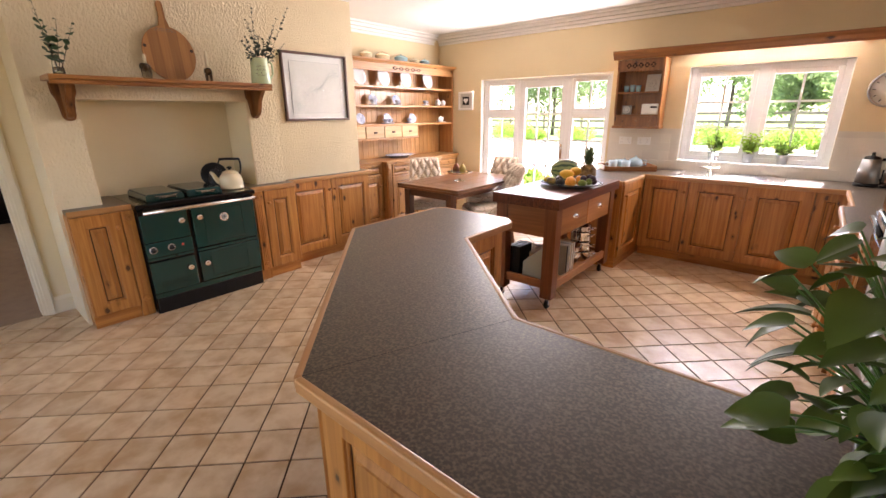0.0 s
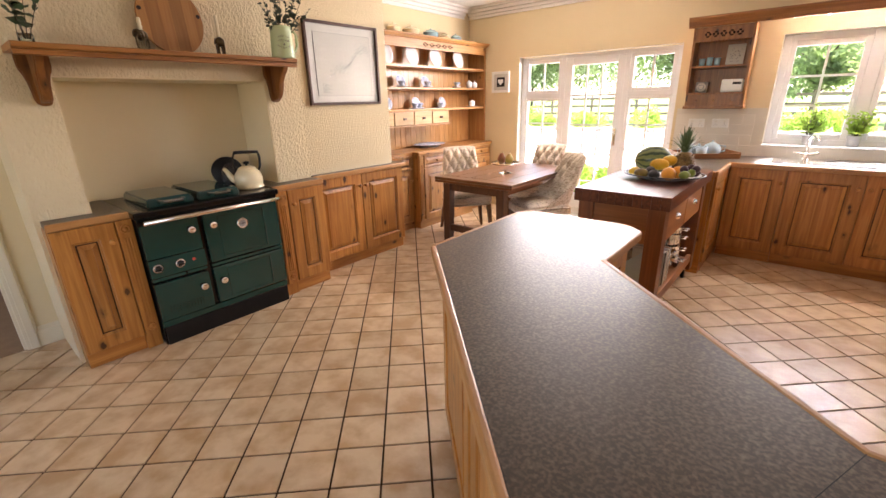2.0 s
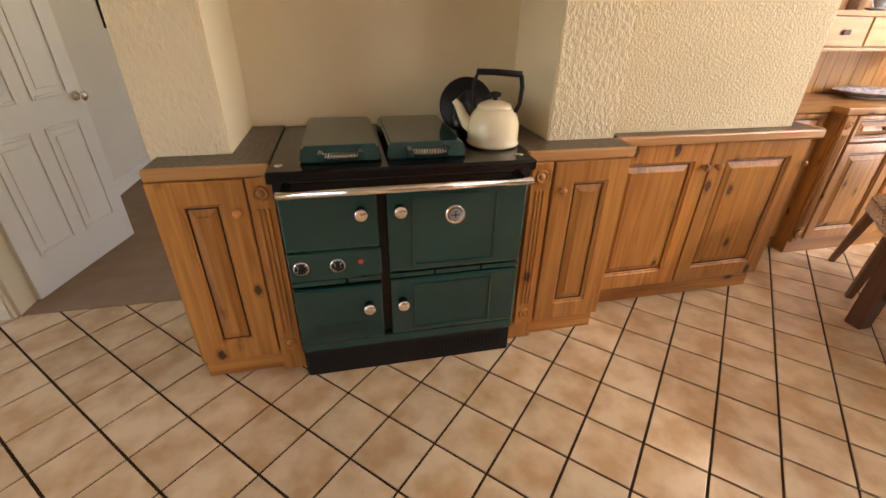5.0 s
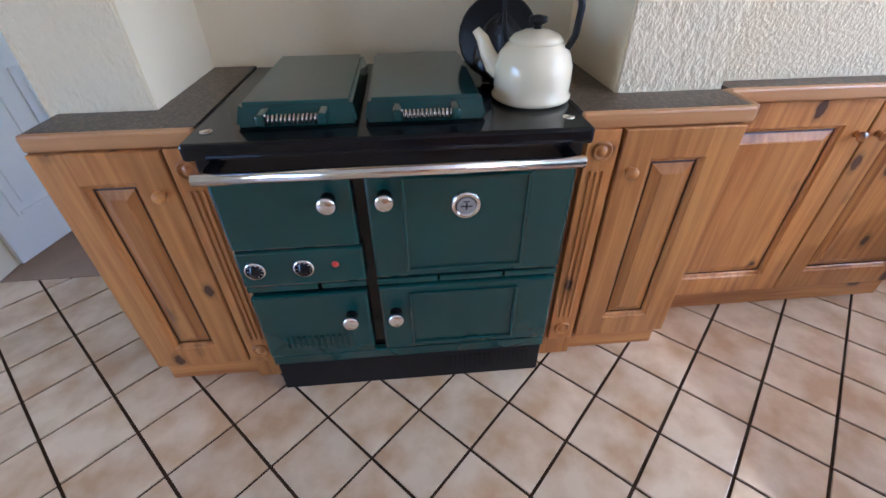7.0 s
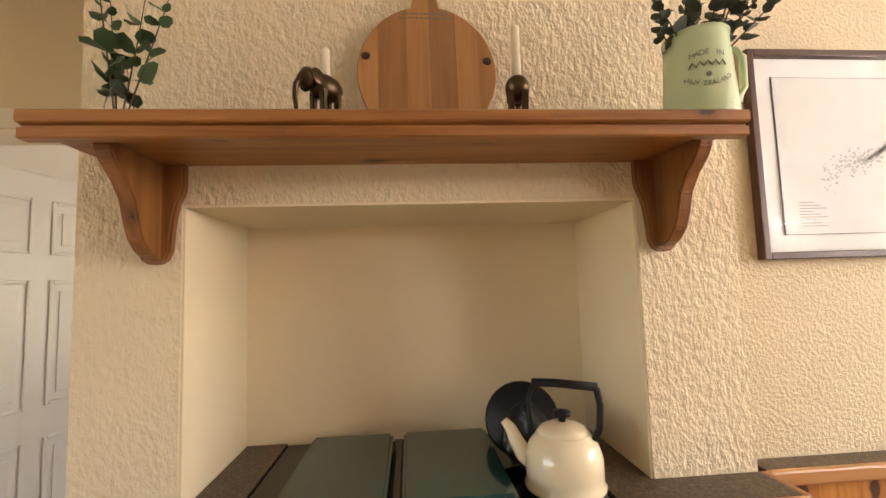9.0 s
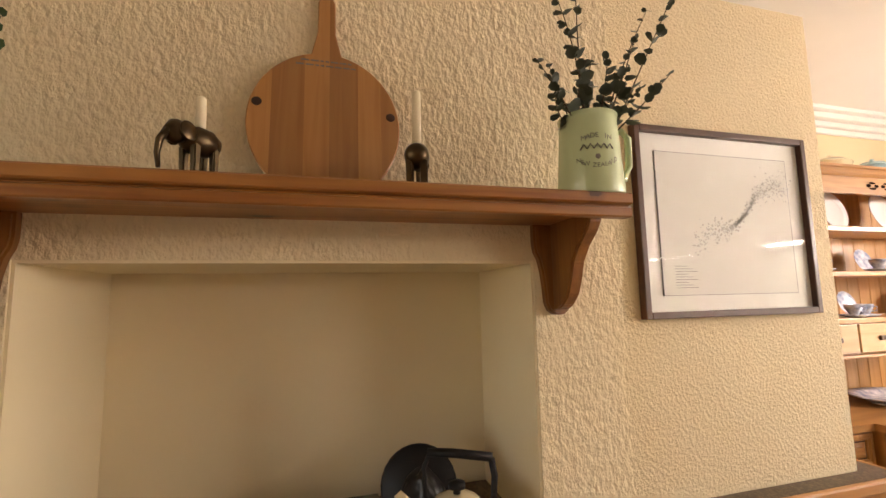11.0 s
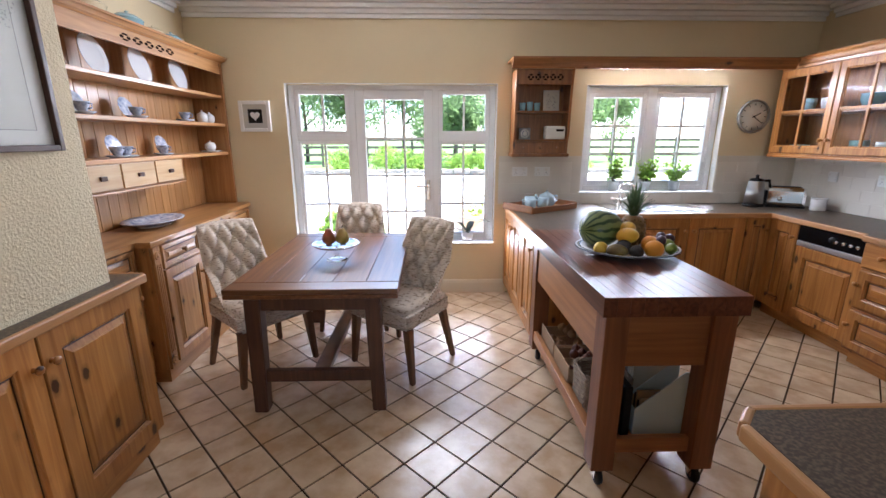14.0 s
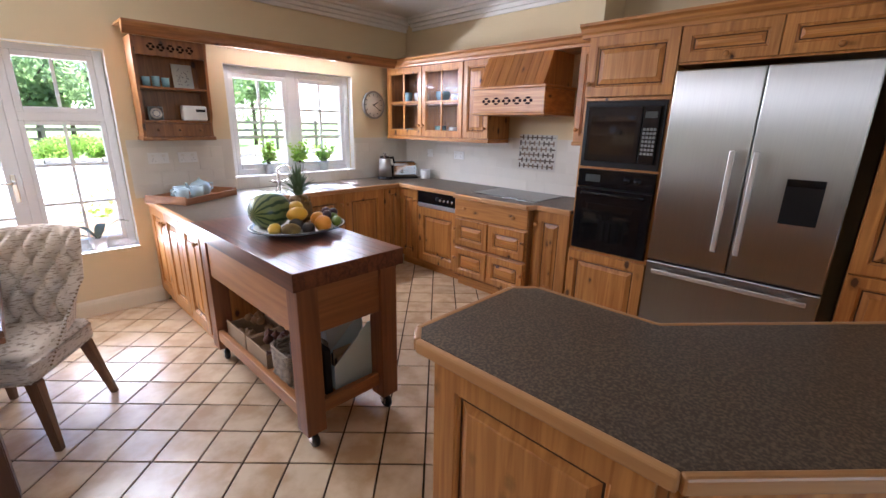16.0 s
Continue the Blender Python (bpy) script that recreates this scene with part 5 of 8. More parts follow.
side(bm, [(0.086, 2.157), (0.078, 2.163), (0.06, 2.168), (0.045, 2.183), (0.03, 2.188), (0.03, 2.20), (0.378, 2.20), (0.378, 2.157)], -0.03 + 0.03, DW + 0.008)
part("cornice", bm, dresser_pine_x, dr)


def plate(y, z, r, m=china, sy=1.15, tilt=14, x=-4.66):
    p = thing("plate", pose(x, y, z + r * sy * math.cos(radians(tilt)) + 0.001, 0, 90 - tilt, 0), "white patterned oval plate standing on the dresser shelf" if m is china else "blue and white patterned plate standing on the dresser shelf", "plate", "dresser plates")
    bm = lathe(bmesh.new(), [(0, 0.0), (0.62, 0.0), (0.72, 0.05 * 0.6), (1.0, 0.11), (0.985, 0.125), (0.70, 0.055), (0.60, 0.03), (0, 0.025)], 36, (0, 0, 0), sy, 1.0)
    for v in bm.verts:
        v.co *= r
        v.co.z *= 1.0
    part("dish", bm, m, p)
    part("rim", lathe(bmesh.new(), [(r * 0.94, r * 0.112), (r * 1.003, r * 0.108), (r * 1.003, r * 0.128), (r * 0.94, r * 0.114)], 36, (0, 0, 0), sy, 1.0), blue_china, p)
    return p


for y in (3.80, 4.22, 4.64, 5.10):
    plate(y, 1.886, 0.104, china)


def cup_set(y, z, m=blue_china):
    c = thing("teacup", pose(-4.56, y, z), "blue and white teacup on a saucer", "cup", "dresser china")
    part("cup", lathe(bmesh.new(), [(0, 0.012), (0.02, 0.012), (0.022, 0.018), (0.036, 0.045), (0.041, 0.068), (0.039, 0.068), (0.033, 0.045), (0, 0.022)], 24), m, c)
    part("saucer", lathe(bmesh.new(), [(0, 0.001), (0.04, 0.001), (0.065, 0.012), (0.063, 0.015), (0.035, 0.006), (0, 0.006)], 26), m, c)
    part("handle", tube(bmesh.new(), [(0.036, 0, 0.058), (0.058, 0, 0.055), (0.055, 0, 0.034), (0.034, 0, 0.03)], 0.004, 6), m, c)


for y in (3.93, 4.38, 4.95):
    cup_set(y, 1.647)
for y in (4.14, 4.60, 4.22):
    cup_set(y, 1.402)
for y, z, r in ((4.03, 1.647, 0.072), (4.46, 1.647, 0.07), (3.80, 1.402, 0.072), (4.28, 1.402, 0.07), (4.78, 1.402, 0.07)):
    plate(y, z, r, blue_china, 1.0, 16, -4.68)
for y, h in ((5.25, 0.085), (5.37, 0.075)):
    s = thing("sugar_bowl", pose(-4.58, y, 1.647), "small white lidded china pot", "pot", "dresser china")
    part("bowl", lathe(bmesh.new(), [(0, 0), (0.032, 0), (0.042, 0.03), (0.040, h * 0.8), (0.034, h * 0.85)], 22), china, s)
    part("lid", lathe(bmesh.new(), [(0.037, h * 0.85), (0.02, h), (0.006, h + 0.006), (0.008, h + 0.016), (0, h + 0.02)], 20), china, s)
tp = thing("milk_jug", pose(-4.57, 5.30, 1.402), "white china teapot on a saucer", "teapot", "dresser china")
part("body", lathe(bmesh.new(), [(0, 0.012), (0.03, 0.012), (0.046, 0.035), (0.043, 0.065), (0.028, 0.08), (0.008, 0.085), (0.008, 0.095), (0, 0.098)], 24), china, tp)
part("saucer", lathe(bmesh.new(), [(0, 0.001), (0.045, 0.001), (0.085, 0.010), (0.083, 0.013), (0, 0.012)], 26), china, tp)
part("spout", tube(bmesh.new(), [(0, 0.03, 0.04), (0, 0.058, 0.06), (0, 0.068, 0.08)], 0.011, 10, 0.006), china, tp)
part("handle", tube(bmesh.new(), [(0, -0.03, 0.068), (0, -0.062, 0.065), (0, -0.06, 0.04), (0, -0.038, 0.035)], 0.005, 8), china, tp)
for y, r, h, m, lab in ((3.89, 0.075, 0.085, cream, "cream lidded stoneware tureen on the dresser"), (4.17, 0.095, 0.085, cream, "cream lidded stoneware casserole on the dresser"), (4.51, 0.09, 0.085, teal_china, "pale blue lidded dish on the dresser"),
                        (4.77, 0.07, 0.065, cream, "small cream bowl on the dresser"), (4.99, 0.068, 0.07, teal_china, "small pale blue bowl on the dresser"), (5.27, 0.10, 0.03, cream, "shallow cream oval dish on the dresser")):
    t_ = thing("tureen", pose(-4.60, y, 2.2005), lab, "tureen", "china on the dresser")
    part("bowl", lathe(bmesh.new(), [(0, 0), (r * 0.6, 0), (r * 0.95, h * 0.3), (r, h * 0.7), (r * 1.03, h * 0.72), (r * 0.98, h * 0.8)], 28, (0, 0, 0), 0.9, 1.15), m, t_)
    part("lid", lathe(bmesh.new(), [(r * 1.0, h * 0.78), (r * 0.6, h * 1.05), (r * 0.1, h * 1.15), (r * 0.12, h * 1.3), (0, h * 1.35)], 28, (0, 0, 0), 0.9, 1.15), m, t_)
pt = thing("platter", pose(-4.58, 4.40, 0.9305), "large blue and white oval platter lying on the dresser", "platter")
part("dish", lathe(bmesh.new(), [(0, 0.012), (0.15, 0.012), (0.19, 0.03), (0.235, 0.04), (0.233, 0.046), (0.185, 0.036), (0.15, 0.020), (0, 0.02)], 40, (0, 0, 0), 0.72, 1.0), blue_china, pt)
part("foot", lathe(bmesh.new(), [(0.12, 0), (0.125, 0), (0.13, 0.014), (0.115, 0.014)], 36, (0, 0, 0), 0.72, 1.0), china, pt)

# ---- dining table ----
tb = thing("dining_table", pose(0, 0, 0), "dark oak draw-leaf dining table with plank top", "dining table")
TX0, TX1, TY0, TY1 = -3.745, -2.825, 3.54, 4.92
top = part("tabletop", bb(TX0, TX1, TY0, TY1, 0.695, 0.720, 0.006), oak, tb, "lower draw leaf")
wk = (TX1 - TX0) / 5
for i in range(5):
    part("plank", bb(TX0 + i * wk + 0.0015, TX0 + (i + 1) * wk - 0.0015, TY0 + 0.125, TY1 - 0.125, 0.722, 0.750, 0.003), oak, tb)
for y in (TY0, TY1 - 0.123):
    part("end_board", bb(TX0, TX1, y, y + 0.122, 0.722, 0.750, 0.004), wood("dark_oak_across", (0.20, 0.085, 0.034), (0.11, 0.042, 0.016), (0.04, 0.015, 0.008), "x", rough=0.3, knots=0, coat=0.4) if y == TY0 else bpy.data.materials["dark_oak_across"], tb)
for x in (-3.62, -2.95):
    for y, s in ((3.60, -1), (4.83, 1)):
        part("leg", taper(bmesh.new(), (x + 0.015 * (1 if x < -3.3 else -1), y, 0.69), (x, y, 0.0), 0.085, 0.075), oak_z, tb)
for y in (3.60, 4.83):
    part("end_rail", bb(-3.58, -2.99, y - 0.02, y + 0.02, 0.185, 0.255, 0.005), oak_z, tb)
    part("apron", bb(-3.57, -3.0, y - 0.018, y + 0.018, 0.615, 0.692, 0.004), oak_z, tb)
for x in (-3.60, -2.97):
    part("apron", bb(x - 0.015, x + 0.015, 3.645, 4.785, 0.615, 0.692, 0.004), oak, tb)
part("stretcher", bb(-3.33, -3.24, 3.622, 4.808, 0.190, 0.230, 0.006), mat("worn_stretcher", (0.30, 0.19, 0.12), 0.4, vary=0.35, vary_scale=6), tb, "worn pale centre stretcher")

# cake stand with two pears
thin_glass = mat("thin_glass", (1, 1, 1), 0.0, trans=1.0, ior=1.13)
cs = thing("cake_stand", pose(-3.263, 4.12, 0.7505), "clear glass footed cake stand on the table", "cake stand")
part("foot", lathe(bmesh.new(), [(0, 0.012), (0.012, 0.012), (0.05, 0.004), (0.068, 0.0), (0.066, 0.006), (0.03, 0.012), (0.012, 0.024), (0.016, 0.05), (0.011, 0.08), (0.02, 0.098), (0, 0.1)], 32), thin_glass, cs)
part("plate", lathe(bmesh.new(), [(0, 0.098), (0.13, 0.100), (0.148, 0.112), (0.151, 0.110), (0.135, 0.094), (0, 0.092)], 40), thin_glass, cs)
for dx, dy, m in ((-0.045, 0.0, mat("russet_pear", (0.24, 0.115, 0.03), 0.5, vary=0.5, vary_scale=18, dark=(0.30, 0.06, 0.02))), (0.04, 0.012, mat("green_pear", (0.40, 0.34, 0.06), 0.45, vary=0.35, vary_scale=14, dark=(0.33, 0.19, 0.05)))):
    p = thing("pear", pose(-3.263 + dx, 4.12 + dy, 0.8515), "ripe pear on the glass cake stand", "pear", "fruit on the stand")
    part("flesh", lathe(bmesh.new(), [(0, 0.003), (0.018, 0), (0.038, 0.015), (0.045, 0.038), (0.038, 0.062), (0.025, 0.082), (0.019, 0.098), (0.008, 0.105), (0, 0.103)], 24), m, p)
    part("stem", tube(bmesh.new(), [(0, 0, 0.101), (0.003, 0.001, 0.118), (0.010, 0.002, 0.128)], 0.0022, 6), bark, p)


# ---- chairs ----
def chair(m):
    c = thing("dining_chair", m, "button-tufted dining chair in script-print linen with dark legs", "dining chair", "chairs round the table")
    bm = bmesh.new()
    box(bm, -0.255, 0.255, -0.27, 0.21, 0.36, 0.485)
    bmesh.ops.subdivide_edges(bm, edges=bm.edges[:], cuts=5, use_grid_fill=True)
    for v in bm.verts:
        u, w = v.co.x / 0.255, (v.co.y + 0.03) / 0.24
        if v.co.z > 0.42:
            v.co.z += 0.028 * (1 - u * u) * (1 - w * w)
        f = 1 - 0.06 * (v.co.y + 0.27) / 0.48
        v.co.x *= f
    bmesh.ops.bevel(bm, geom=[e for e in bm.edges if len(e.link_faces) == 2 and e.calc_face_angle(0) > 0.9], offset=0.022, segments=3, affect="EDGES")
    for f in bm.faces:
        f.smooth = True
    part("seat", bm, fabric, c)
    # the back: a curved shell whose sides sweep forward into low wings
    nu, nv = 44, 40
    bm = bmesh.new()
    front, rear = [], []
    for j in range(nv + 1):
        v = j / nv
        rf, rr = [], []
        for i in range(nu + 1):
            u = -1 + 2 * i / nu
            z = 0.40 + 0.565 * v
            half = 0.226 - 0.032 * v + 0.010 * math.sin(v * 3.1)
            wing = max(0.0, (abs(u) - 0.66) / 0.34) ** 1.4 * 0.30 * max(0.0, 1 - v / 0.52) ** 0.8
            base_y = 0.165 + 0.175 * v + 0.03 * v * v - 0.03 * u * u * (0.4 + 0.6 * v)
            x = half * u * (1 + 0.12 * (wing / 0.30))
            p_, q_ = 2.0 * u + 3.0 * v + 0.25, 2.0 * u - 3.0 * v + 0.25
            tuft = math.sqrt(abs(math.sin(math.pi * p_) * math.sin(math.pi * q_)))
            inner = (1 - max(0.0, (abs(u) - 0.8) / 0.2) ** 2) * min(1, v * 6) * min(1, (1 - v) * 8)
            puff = 0.060 * (tuft - 0.55) * inner
            edge = max(abs(u) ** 10, v ** 14)
            rf.append(bm.verts.new((x, base_y - wing - 0.042 * (1 - edge) - puff, z - 0.012 * u * u * v)))
            rr.append(bm.verts.new((x, base_y - wing + 0.045 * (1 - edge), z - 0.012 * u * u * v)))
        front.append(rf), rear.append(rr)
    for j in range(nv):
        for i in range(nu):
            bm.faces.new((front[j][i], front[j][i + 1], front[j + 1][i + 1], front[j + 1][i])).smooth = True
            bm.faces.new((rear[j][i], rear[j + 1][i], rear[j + 1][i + 1], rear[j][i + 1])).smooth = True
    for j in range(nv):
        bm.faces.new((front[j][0], front[j + 1][0], rear[j + 1][0], rear[j][0])), bm.faces.new((front[j][nu], rear[j][nu], rear[j + 1][nu], front[j + 1][nu]))
    for i in range(nu):
        bm.faces.new((front[nv][i], front[nv][i + 1], rear[nv][i + 1], rear[nv][i])), bm.faces.new((front[0][i], rear[0][i], rear[0][i + 1], front[0][i + 1]))
    bmesh.ops.recalc_face_normals(bm, faces=bm.faces[:])
    back = part("backrest", bm, fabric, c)
    for ia in range(-6, 8):
        for ib in range(-6, 8):
            u, v = (ia + ib - 0.5) / 4.0, (ia - ib) / 6.0
            if abs(u) > 0.72 or not 0.08 < v < 0.95:
                continue
            half = 0.226 - 0.032 * v + 0.010 * math.sin(v * 3.1)
            y = 0.165 + 0.175 * v + 0.03 * v * v - 0.03 * u * u * (0.4 + 0.6 * v) - 0.020
            part("button", lathe(bmesh.new(), [(0, 0.006), (0.007, 0.004), (0.010, 0)], 10), fabric, back, "", pose(half * u, y, 0.40 + 0.565 * v, 90, 0, 0))
    for s in (-1, 1):
        bm = bmesh.new()
        for k in range(22):
            v = k / 21 * 0.5
            half = 0.226 - 0.032 * v + 0.010 * math.sin(v * 3.1)
            wing = 0.30 * max(0.0, 1 - v / 0.52) ** 0.8
            p = Vector((s * half * (1 + 0.12 * wing / 0.30), 0.165 + 0.175 * v + 0.03 * v * v - 0.03 * (0.4 + 0.6 * v) - wing, 0.405 + 0.565 * v - 0.012 * v))
            box(bm, p.x - 0.004, p.x + 0.004, p.y - 0.004, p.y + 0.004, p.z - 0.004, p.z + 0.004, 0.002)
        tagged(part("nail_trim", bm, bpy.data.materials.get("bronze_nail") or mat("bronze_nail", (0.25, 0.17, 0.09), 0.35, 1.0), back, "row of small bronze nails"), kind="stuff")
    leg_m = bpy.data.materials.get("dark_chair_leg") or wood("dark_chair_leg", (0.19, 0.085, 0.038), (0.11, 0.046, 0.020), KNOT, knots=0)
    for x in (-1, 1):
        part("leg", taper(bmesh.new(), (x * 0.225, -0.225, 0.37), (x * 0.262, -0.235, 0), 0.052, 0.032), leg_m, c)
        part("leg", taper(bmesh.new(), (x * 0.205, 0.165, 0.37), (x * 0.255, 0.232, 0), 0.050, 0.030), leg_m, c)
    return c


def chair_at(front_a, front_c, back_b):
    """The pose of a chair from where two front feet and one back foot stand."""
    fx, fy = (front_a[0] + front_c[0]) / 2, (front_a[1] + front_c[1]) / 2
    dx, dy = front_a[0] - back_b[0], front_a[1] - back_b[1]
    n = math.hypot(dx, dy)
    yaw = math.degrees(math.atan2(dx, -dy))
    return pose(fx - dx / n * 0.235, fy - dy / n * 0.235, 0, 0, 0, yaw)


ch = chair(chair_at((-2.776, 3.79), (-3.185, 4.17), (-2.50, 4.16)))
copy_thing(ch, chair_at((-3.805, 3.785), (-3.497, 4.23), (-4.155, 4.09)))
copy_thing(ch, pose(-3.275, 4.86, 0, 0, 0, 0))

# ---- trolley ----
tr = thing("butcher_trolley", pose(0, 0, 0), "butcher-block kitchen trolley on castors with a slatted shelf", "kitchen trolley")
AX0, AX1, AY0, AY1 = -1.977, -1.387, 2.94, 4.215
wy = (AX1 - AX0) / 11
for i in range(11):
    part("block_strip", bb(AX0 + i * wy + 0.0003, AX0 + (i + 1) * wy - 0.0003, AY0, AY1, 0.838, 0.92, 0.0006), butcher, tr)
for x in (AX0 + 0.075, AX1 - 0.075):
    for y in (AY0 + 0.075, AY1 - 0.075):
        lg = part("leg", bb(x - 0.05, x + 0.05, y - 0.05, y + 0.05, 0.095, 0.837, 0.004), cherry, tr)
        bm = bmesh.new()
        box(bm, x - 0.02, x + 0.02, y - 0.02, y + 0.02, 0.080, 0.095), box(bm, x - 0.018, x - 0.014, y - 0.02, y + 0.016, 0.030, 0.082), box(bm, x + 0.014, x + 0.018, y - 0.02, y + 0.016, 0.030, 0.082)
        cst = part("castor", bm, chrome, lg, "steel swivel castor")
        part("wheel", lathe(bmesh.new(), [(0, -0.012), (0.036, -0.012), (0.040, -0.006), (0.040, 0.006), (0.036, 0.012), (0, 0.012)], 22), black_matt, cst, "", pose(x, y - 0.008, 0.040, 0, 90, 0))
part("side_apron", bb(AX0 + 0.035, AX0 + 0.055, AY0 + 0.126, AY1 - 0.126, 0.60, 0.837, 0.003), cherry_x_lit, tr)
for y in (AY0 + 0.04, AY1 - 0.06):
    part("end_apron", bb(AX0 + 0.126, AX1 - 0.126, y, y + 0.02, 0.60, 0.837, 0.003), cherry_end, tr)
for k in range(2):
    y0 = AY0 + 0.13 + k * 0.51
    f = part("drawer", bb(AX1 - 0.055, AX1 - 0.032, y0, y0 + 0.50, 0.61, 0.83, 0.004), cherry_x_lit, tr)
    bm = bmesh.new()
    lathe(bm, [(0.0, 0.024), (0.02, 0.022), (0.034, 0.012), (0.036, 0.0)], 20, (0, 0, 0), 1.0, 0.6)
    part("cup_handle", bm, chrome, f, "steel cup handle", pose(AX1 - 0.032, y0 + 0.25, 0.73, 90, 0, 90))
for x in (AX0 + 0.03, AX1 - 0.06):
    part("shelf_rail", bb(x, x + 0.03, AY0 + 0.126, AY1 - 0.126, 0.165, 0.235, 0.003), cherry_x_lit, tr)
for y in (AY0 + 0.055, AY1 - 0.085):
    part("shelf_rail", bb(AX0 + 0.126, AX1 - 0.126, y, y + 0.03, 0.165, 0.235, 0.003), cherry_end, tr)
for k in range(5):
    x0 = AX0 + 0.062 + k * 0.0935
    part("shelf_slat", bb(x0, x0 + 0.088, AY0 + 0.087, AY1 - 0.087, 0.185, 0.205, 0.002), cherry_x_lit, tr)

SZ = 0.2052


def crate(y0, y1, x0, x1, h, label, m, fill=None, n=0, fill_label="", r=0.03):
    b_ = thing("storage_box", pose(0, 0, 0), label, "box", "boxes on the trolley")
    for nm, a in (("base", (x0, x1, y0, y1, SZ, SZ + 0.008)), ("side", (x0, x0 + 0.008, y0, y1, SZ + 0.009, SZ + h)), ("side", (x1 - 0.008, x1, y0, y1, SZ + 0.009, SZ + h)), ("end", (x0 + 0.009, x1 - 0.009, y0, y0 + 0.008, SZ + 0.009, SZ + h * 0.8)), ("end", (x0 + 0.009, x1 - 0.009, y1 - 0.008, y1, SZ + 0.009, SZ + h * 0.8))):
        part(nm, bb(*a, bevel=0.002), m, b_)
    rr = random.Random(int(y0 * 100))
    for k in range(n):
        o = thing(fill_label.split()[-1], pose(rr.uniform(x0 + r + 0.012, x1 - r - 0.012), rr.uniform(y0 + r + 0.012, y1 - r - 0.012), SZ + 0.012 + (h - r) * 0.75 * (k % 2), rr.uniform(-20, 20), 0, rr.uniform(0, 360)), fill_label + " in the trolley box", fill_label.split()[-1], "vegetables on the trolley")
        part("skin", lathe(bmesh.new(), [(0, 0), (r * 0.6, 0.004), (r, r * 0.8), (r * 0.8, r * 1.45), (r * 0.25, r * 1.75), (r * 0.12, r * 2.1), (0, r * 2.1)], 14), fill, o)


card = mat("pale_card", (0.46, 0.31, 0.18), 0.8, vary=0.15)
onion = mat("onion_skin", (0.20, 0.07, 0.03), 0.4, vary=0.4, vary_scale=25, dark=(0.10, 0.03, 0.02))
garlic = mat("garlic_skin", (0.36, 0.20, 0.09), 0.6, vary=0.2, vary_scale=25)
crate(3.78, 4.06, -1.90, -1.66, 0.10, "pale slatted box of garlic and onions", card, garlic, 10, "pale brown onion", 0.028)
crate(3.49, 3.76, -1.90, -1.66, 0.10, "pale slatted box full of red onions", card, onion, 12, "dark red onion", 0.03)
wb = thing("wicker_basket", pose(0, 0, 0), "grey wicker basket with upright ribs on the shelf", "basket")
wick = mat("grey_wicker", (0.34, 0.25, 0.17), 0.7, vary=0.4, vary_scale=30, bump=0.3)
bx0, bx1, by0, by1 = -1.90, -1.66, 3.21, 3.46
bm = bmesh.new()
for k in range(13):
    z = SZ + 0.008 + k * 0.0135
    e = 0.0006 * k
    loop = []
    for q in range(49):
        a = 2 * math.pi * q / 48
        ca, sa = math.cos(a), math.sin(a)
        sx, sy_ = math.copysign(abs(ca) ** 0.35, ca), math.copysign(abs(sa) ** 0.35, sa)
        loop.append(((bx0 + bx1) / 2 + sx * (0.108 + e + 0.0025 * (-1) ** (q + k)), (by0 + by1) / 2 + sy_ * (0.112 + e + 0.0025 * (-1) ** (q + k)), z))
    tube(bm, loop, 0.0062, 5)
tagged(part("weave", bm, wick, wb), kind="stuff")
for q in range(24):
    a = 2 * math.pi * q / 24
    ca, sa = math.cos(a), math.sin(a)
    sx, sy_ = math.copysign(abs(ca) ** 0.35, ca), math.copysign(abs(sa) ** 0.35, sa)
    px, py = (bx0 + bx1) / 2 + sx * 0.109, (by0 + by1) / 2 + sy_ * 0.113
    part("rib", tube(bmesh.new(), [(px, py, SZ), (px, py, SZ + 0.185)], 0.004, 5), wick, wb)
part("floor", bb(bx0 + 0.012, bx1 - 0.012, by0 + 0.012, by1 - 0.012, SZ + 0.001, SZ + 0.008), wick, wb)
mf = thing("magazine_file", pose(-1.735, 3.165, SZ, 0, 0, -90), "pale blue card magazine file filled with card and black sheets", "magazine file")
bm = bmesh.new()
fm = mat("pale_blue_card", (0.50, 0.60, 0.62), 0.7, vary=0.05)
for x in (0.0, 0.095):
    b2 = bmesh.new()
    side(b2, [(0.0, 0), (0.24, 0), (0.24, 0.31), (0.21, 0.31), (0.0, 0.13)], x, x + 0.004)
    part("side", b2, fm, mf)
part("front", bb(0.0041, 0.0949, 0.0, 0.004, 0.0, 0.13), fm, mf), part("base", bb(0.0041, 0.0949, 0.0041, 0.24, 0.0, 0.004), fm, mf)
# black sheets among the card darken the file's inside by colour
for k in range(5):
    part("paper_sheet", bb(0.008 + k * 0.016, 0.020 + k * 0.016, 0.03, 0.235, 0.0042, 0.15 + 0.02 * (k % 3)), black_matt if k % 2 else card, mf)
bk = thing("recipe_book", pose(-1.875, 3.05, SZ, 0, 0, 0), "dark recipe books standing on the trolley shelf", "book", "books on the trolley")
part("cover", bb(0.0, 0.035, 0, 0.20, 0, 0.25, 0.003), black_matt, bk), part("page_block", bb(0.004, 0.031, 0.004, 0.201, 0.004, 0.246), paper, bk)
copy_thing(bk, pose(-1.835, 3.06, SZ)), copy_thing(bk, pose(-1.795, 3.05, SZ))
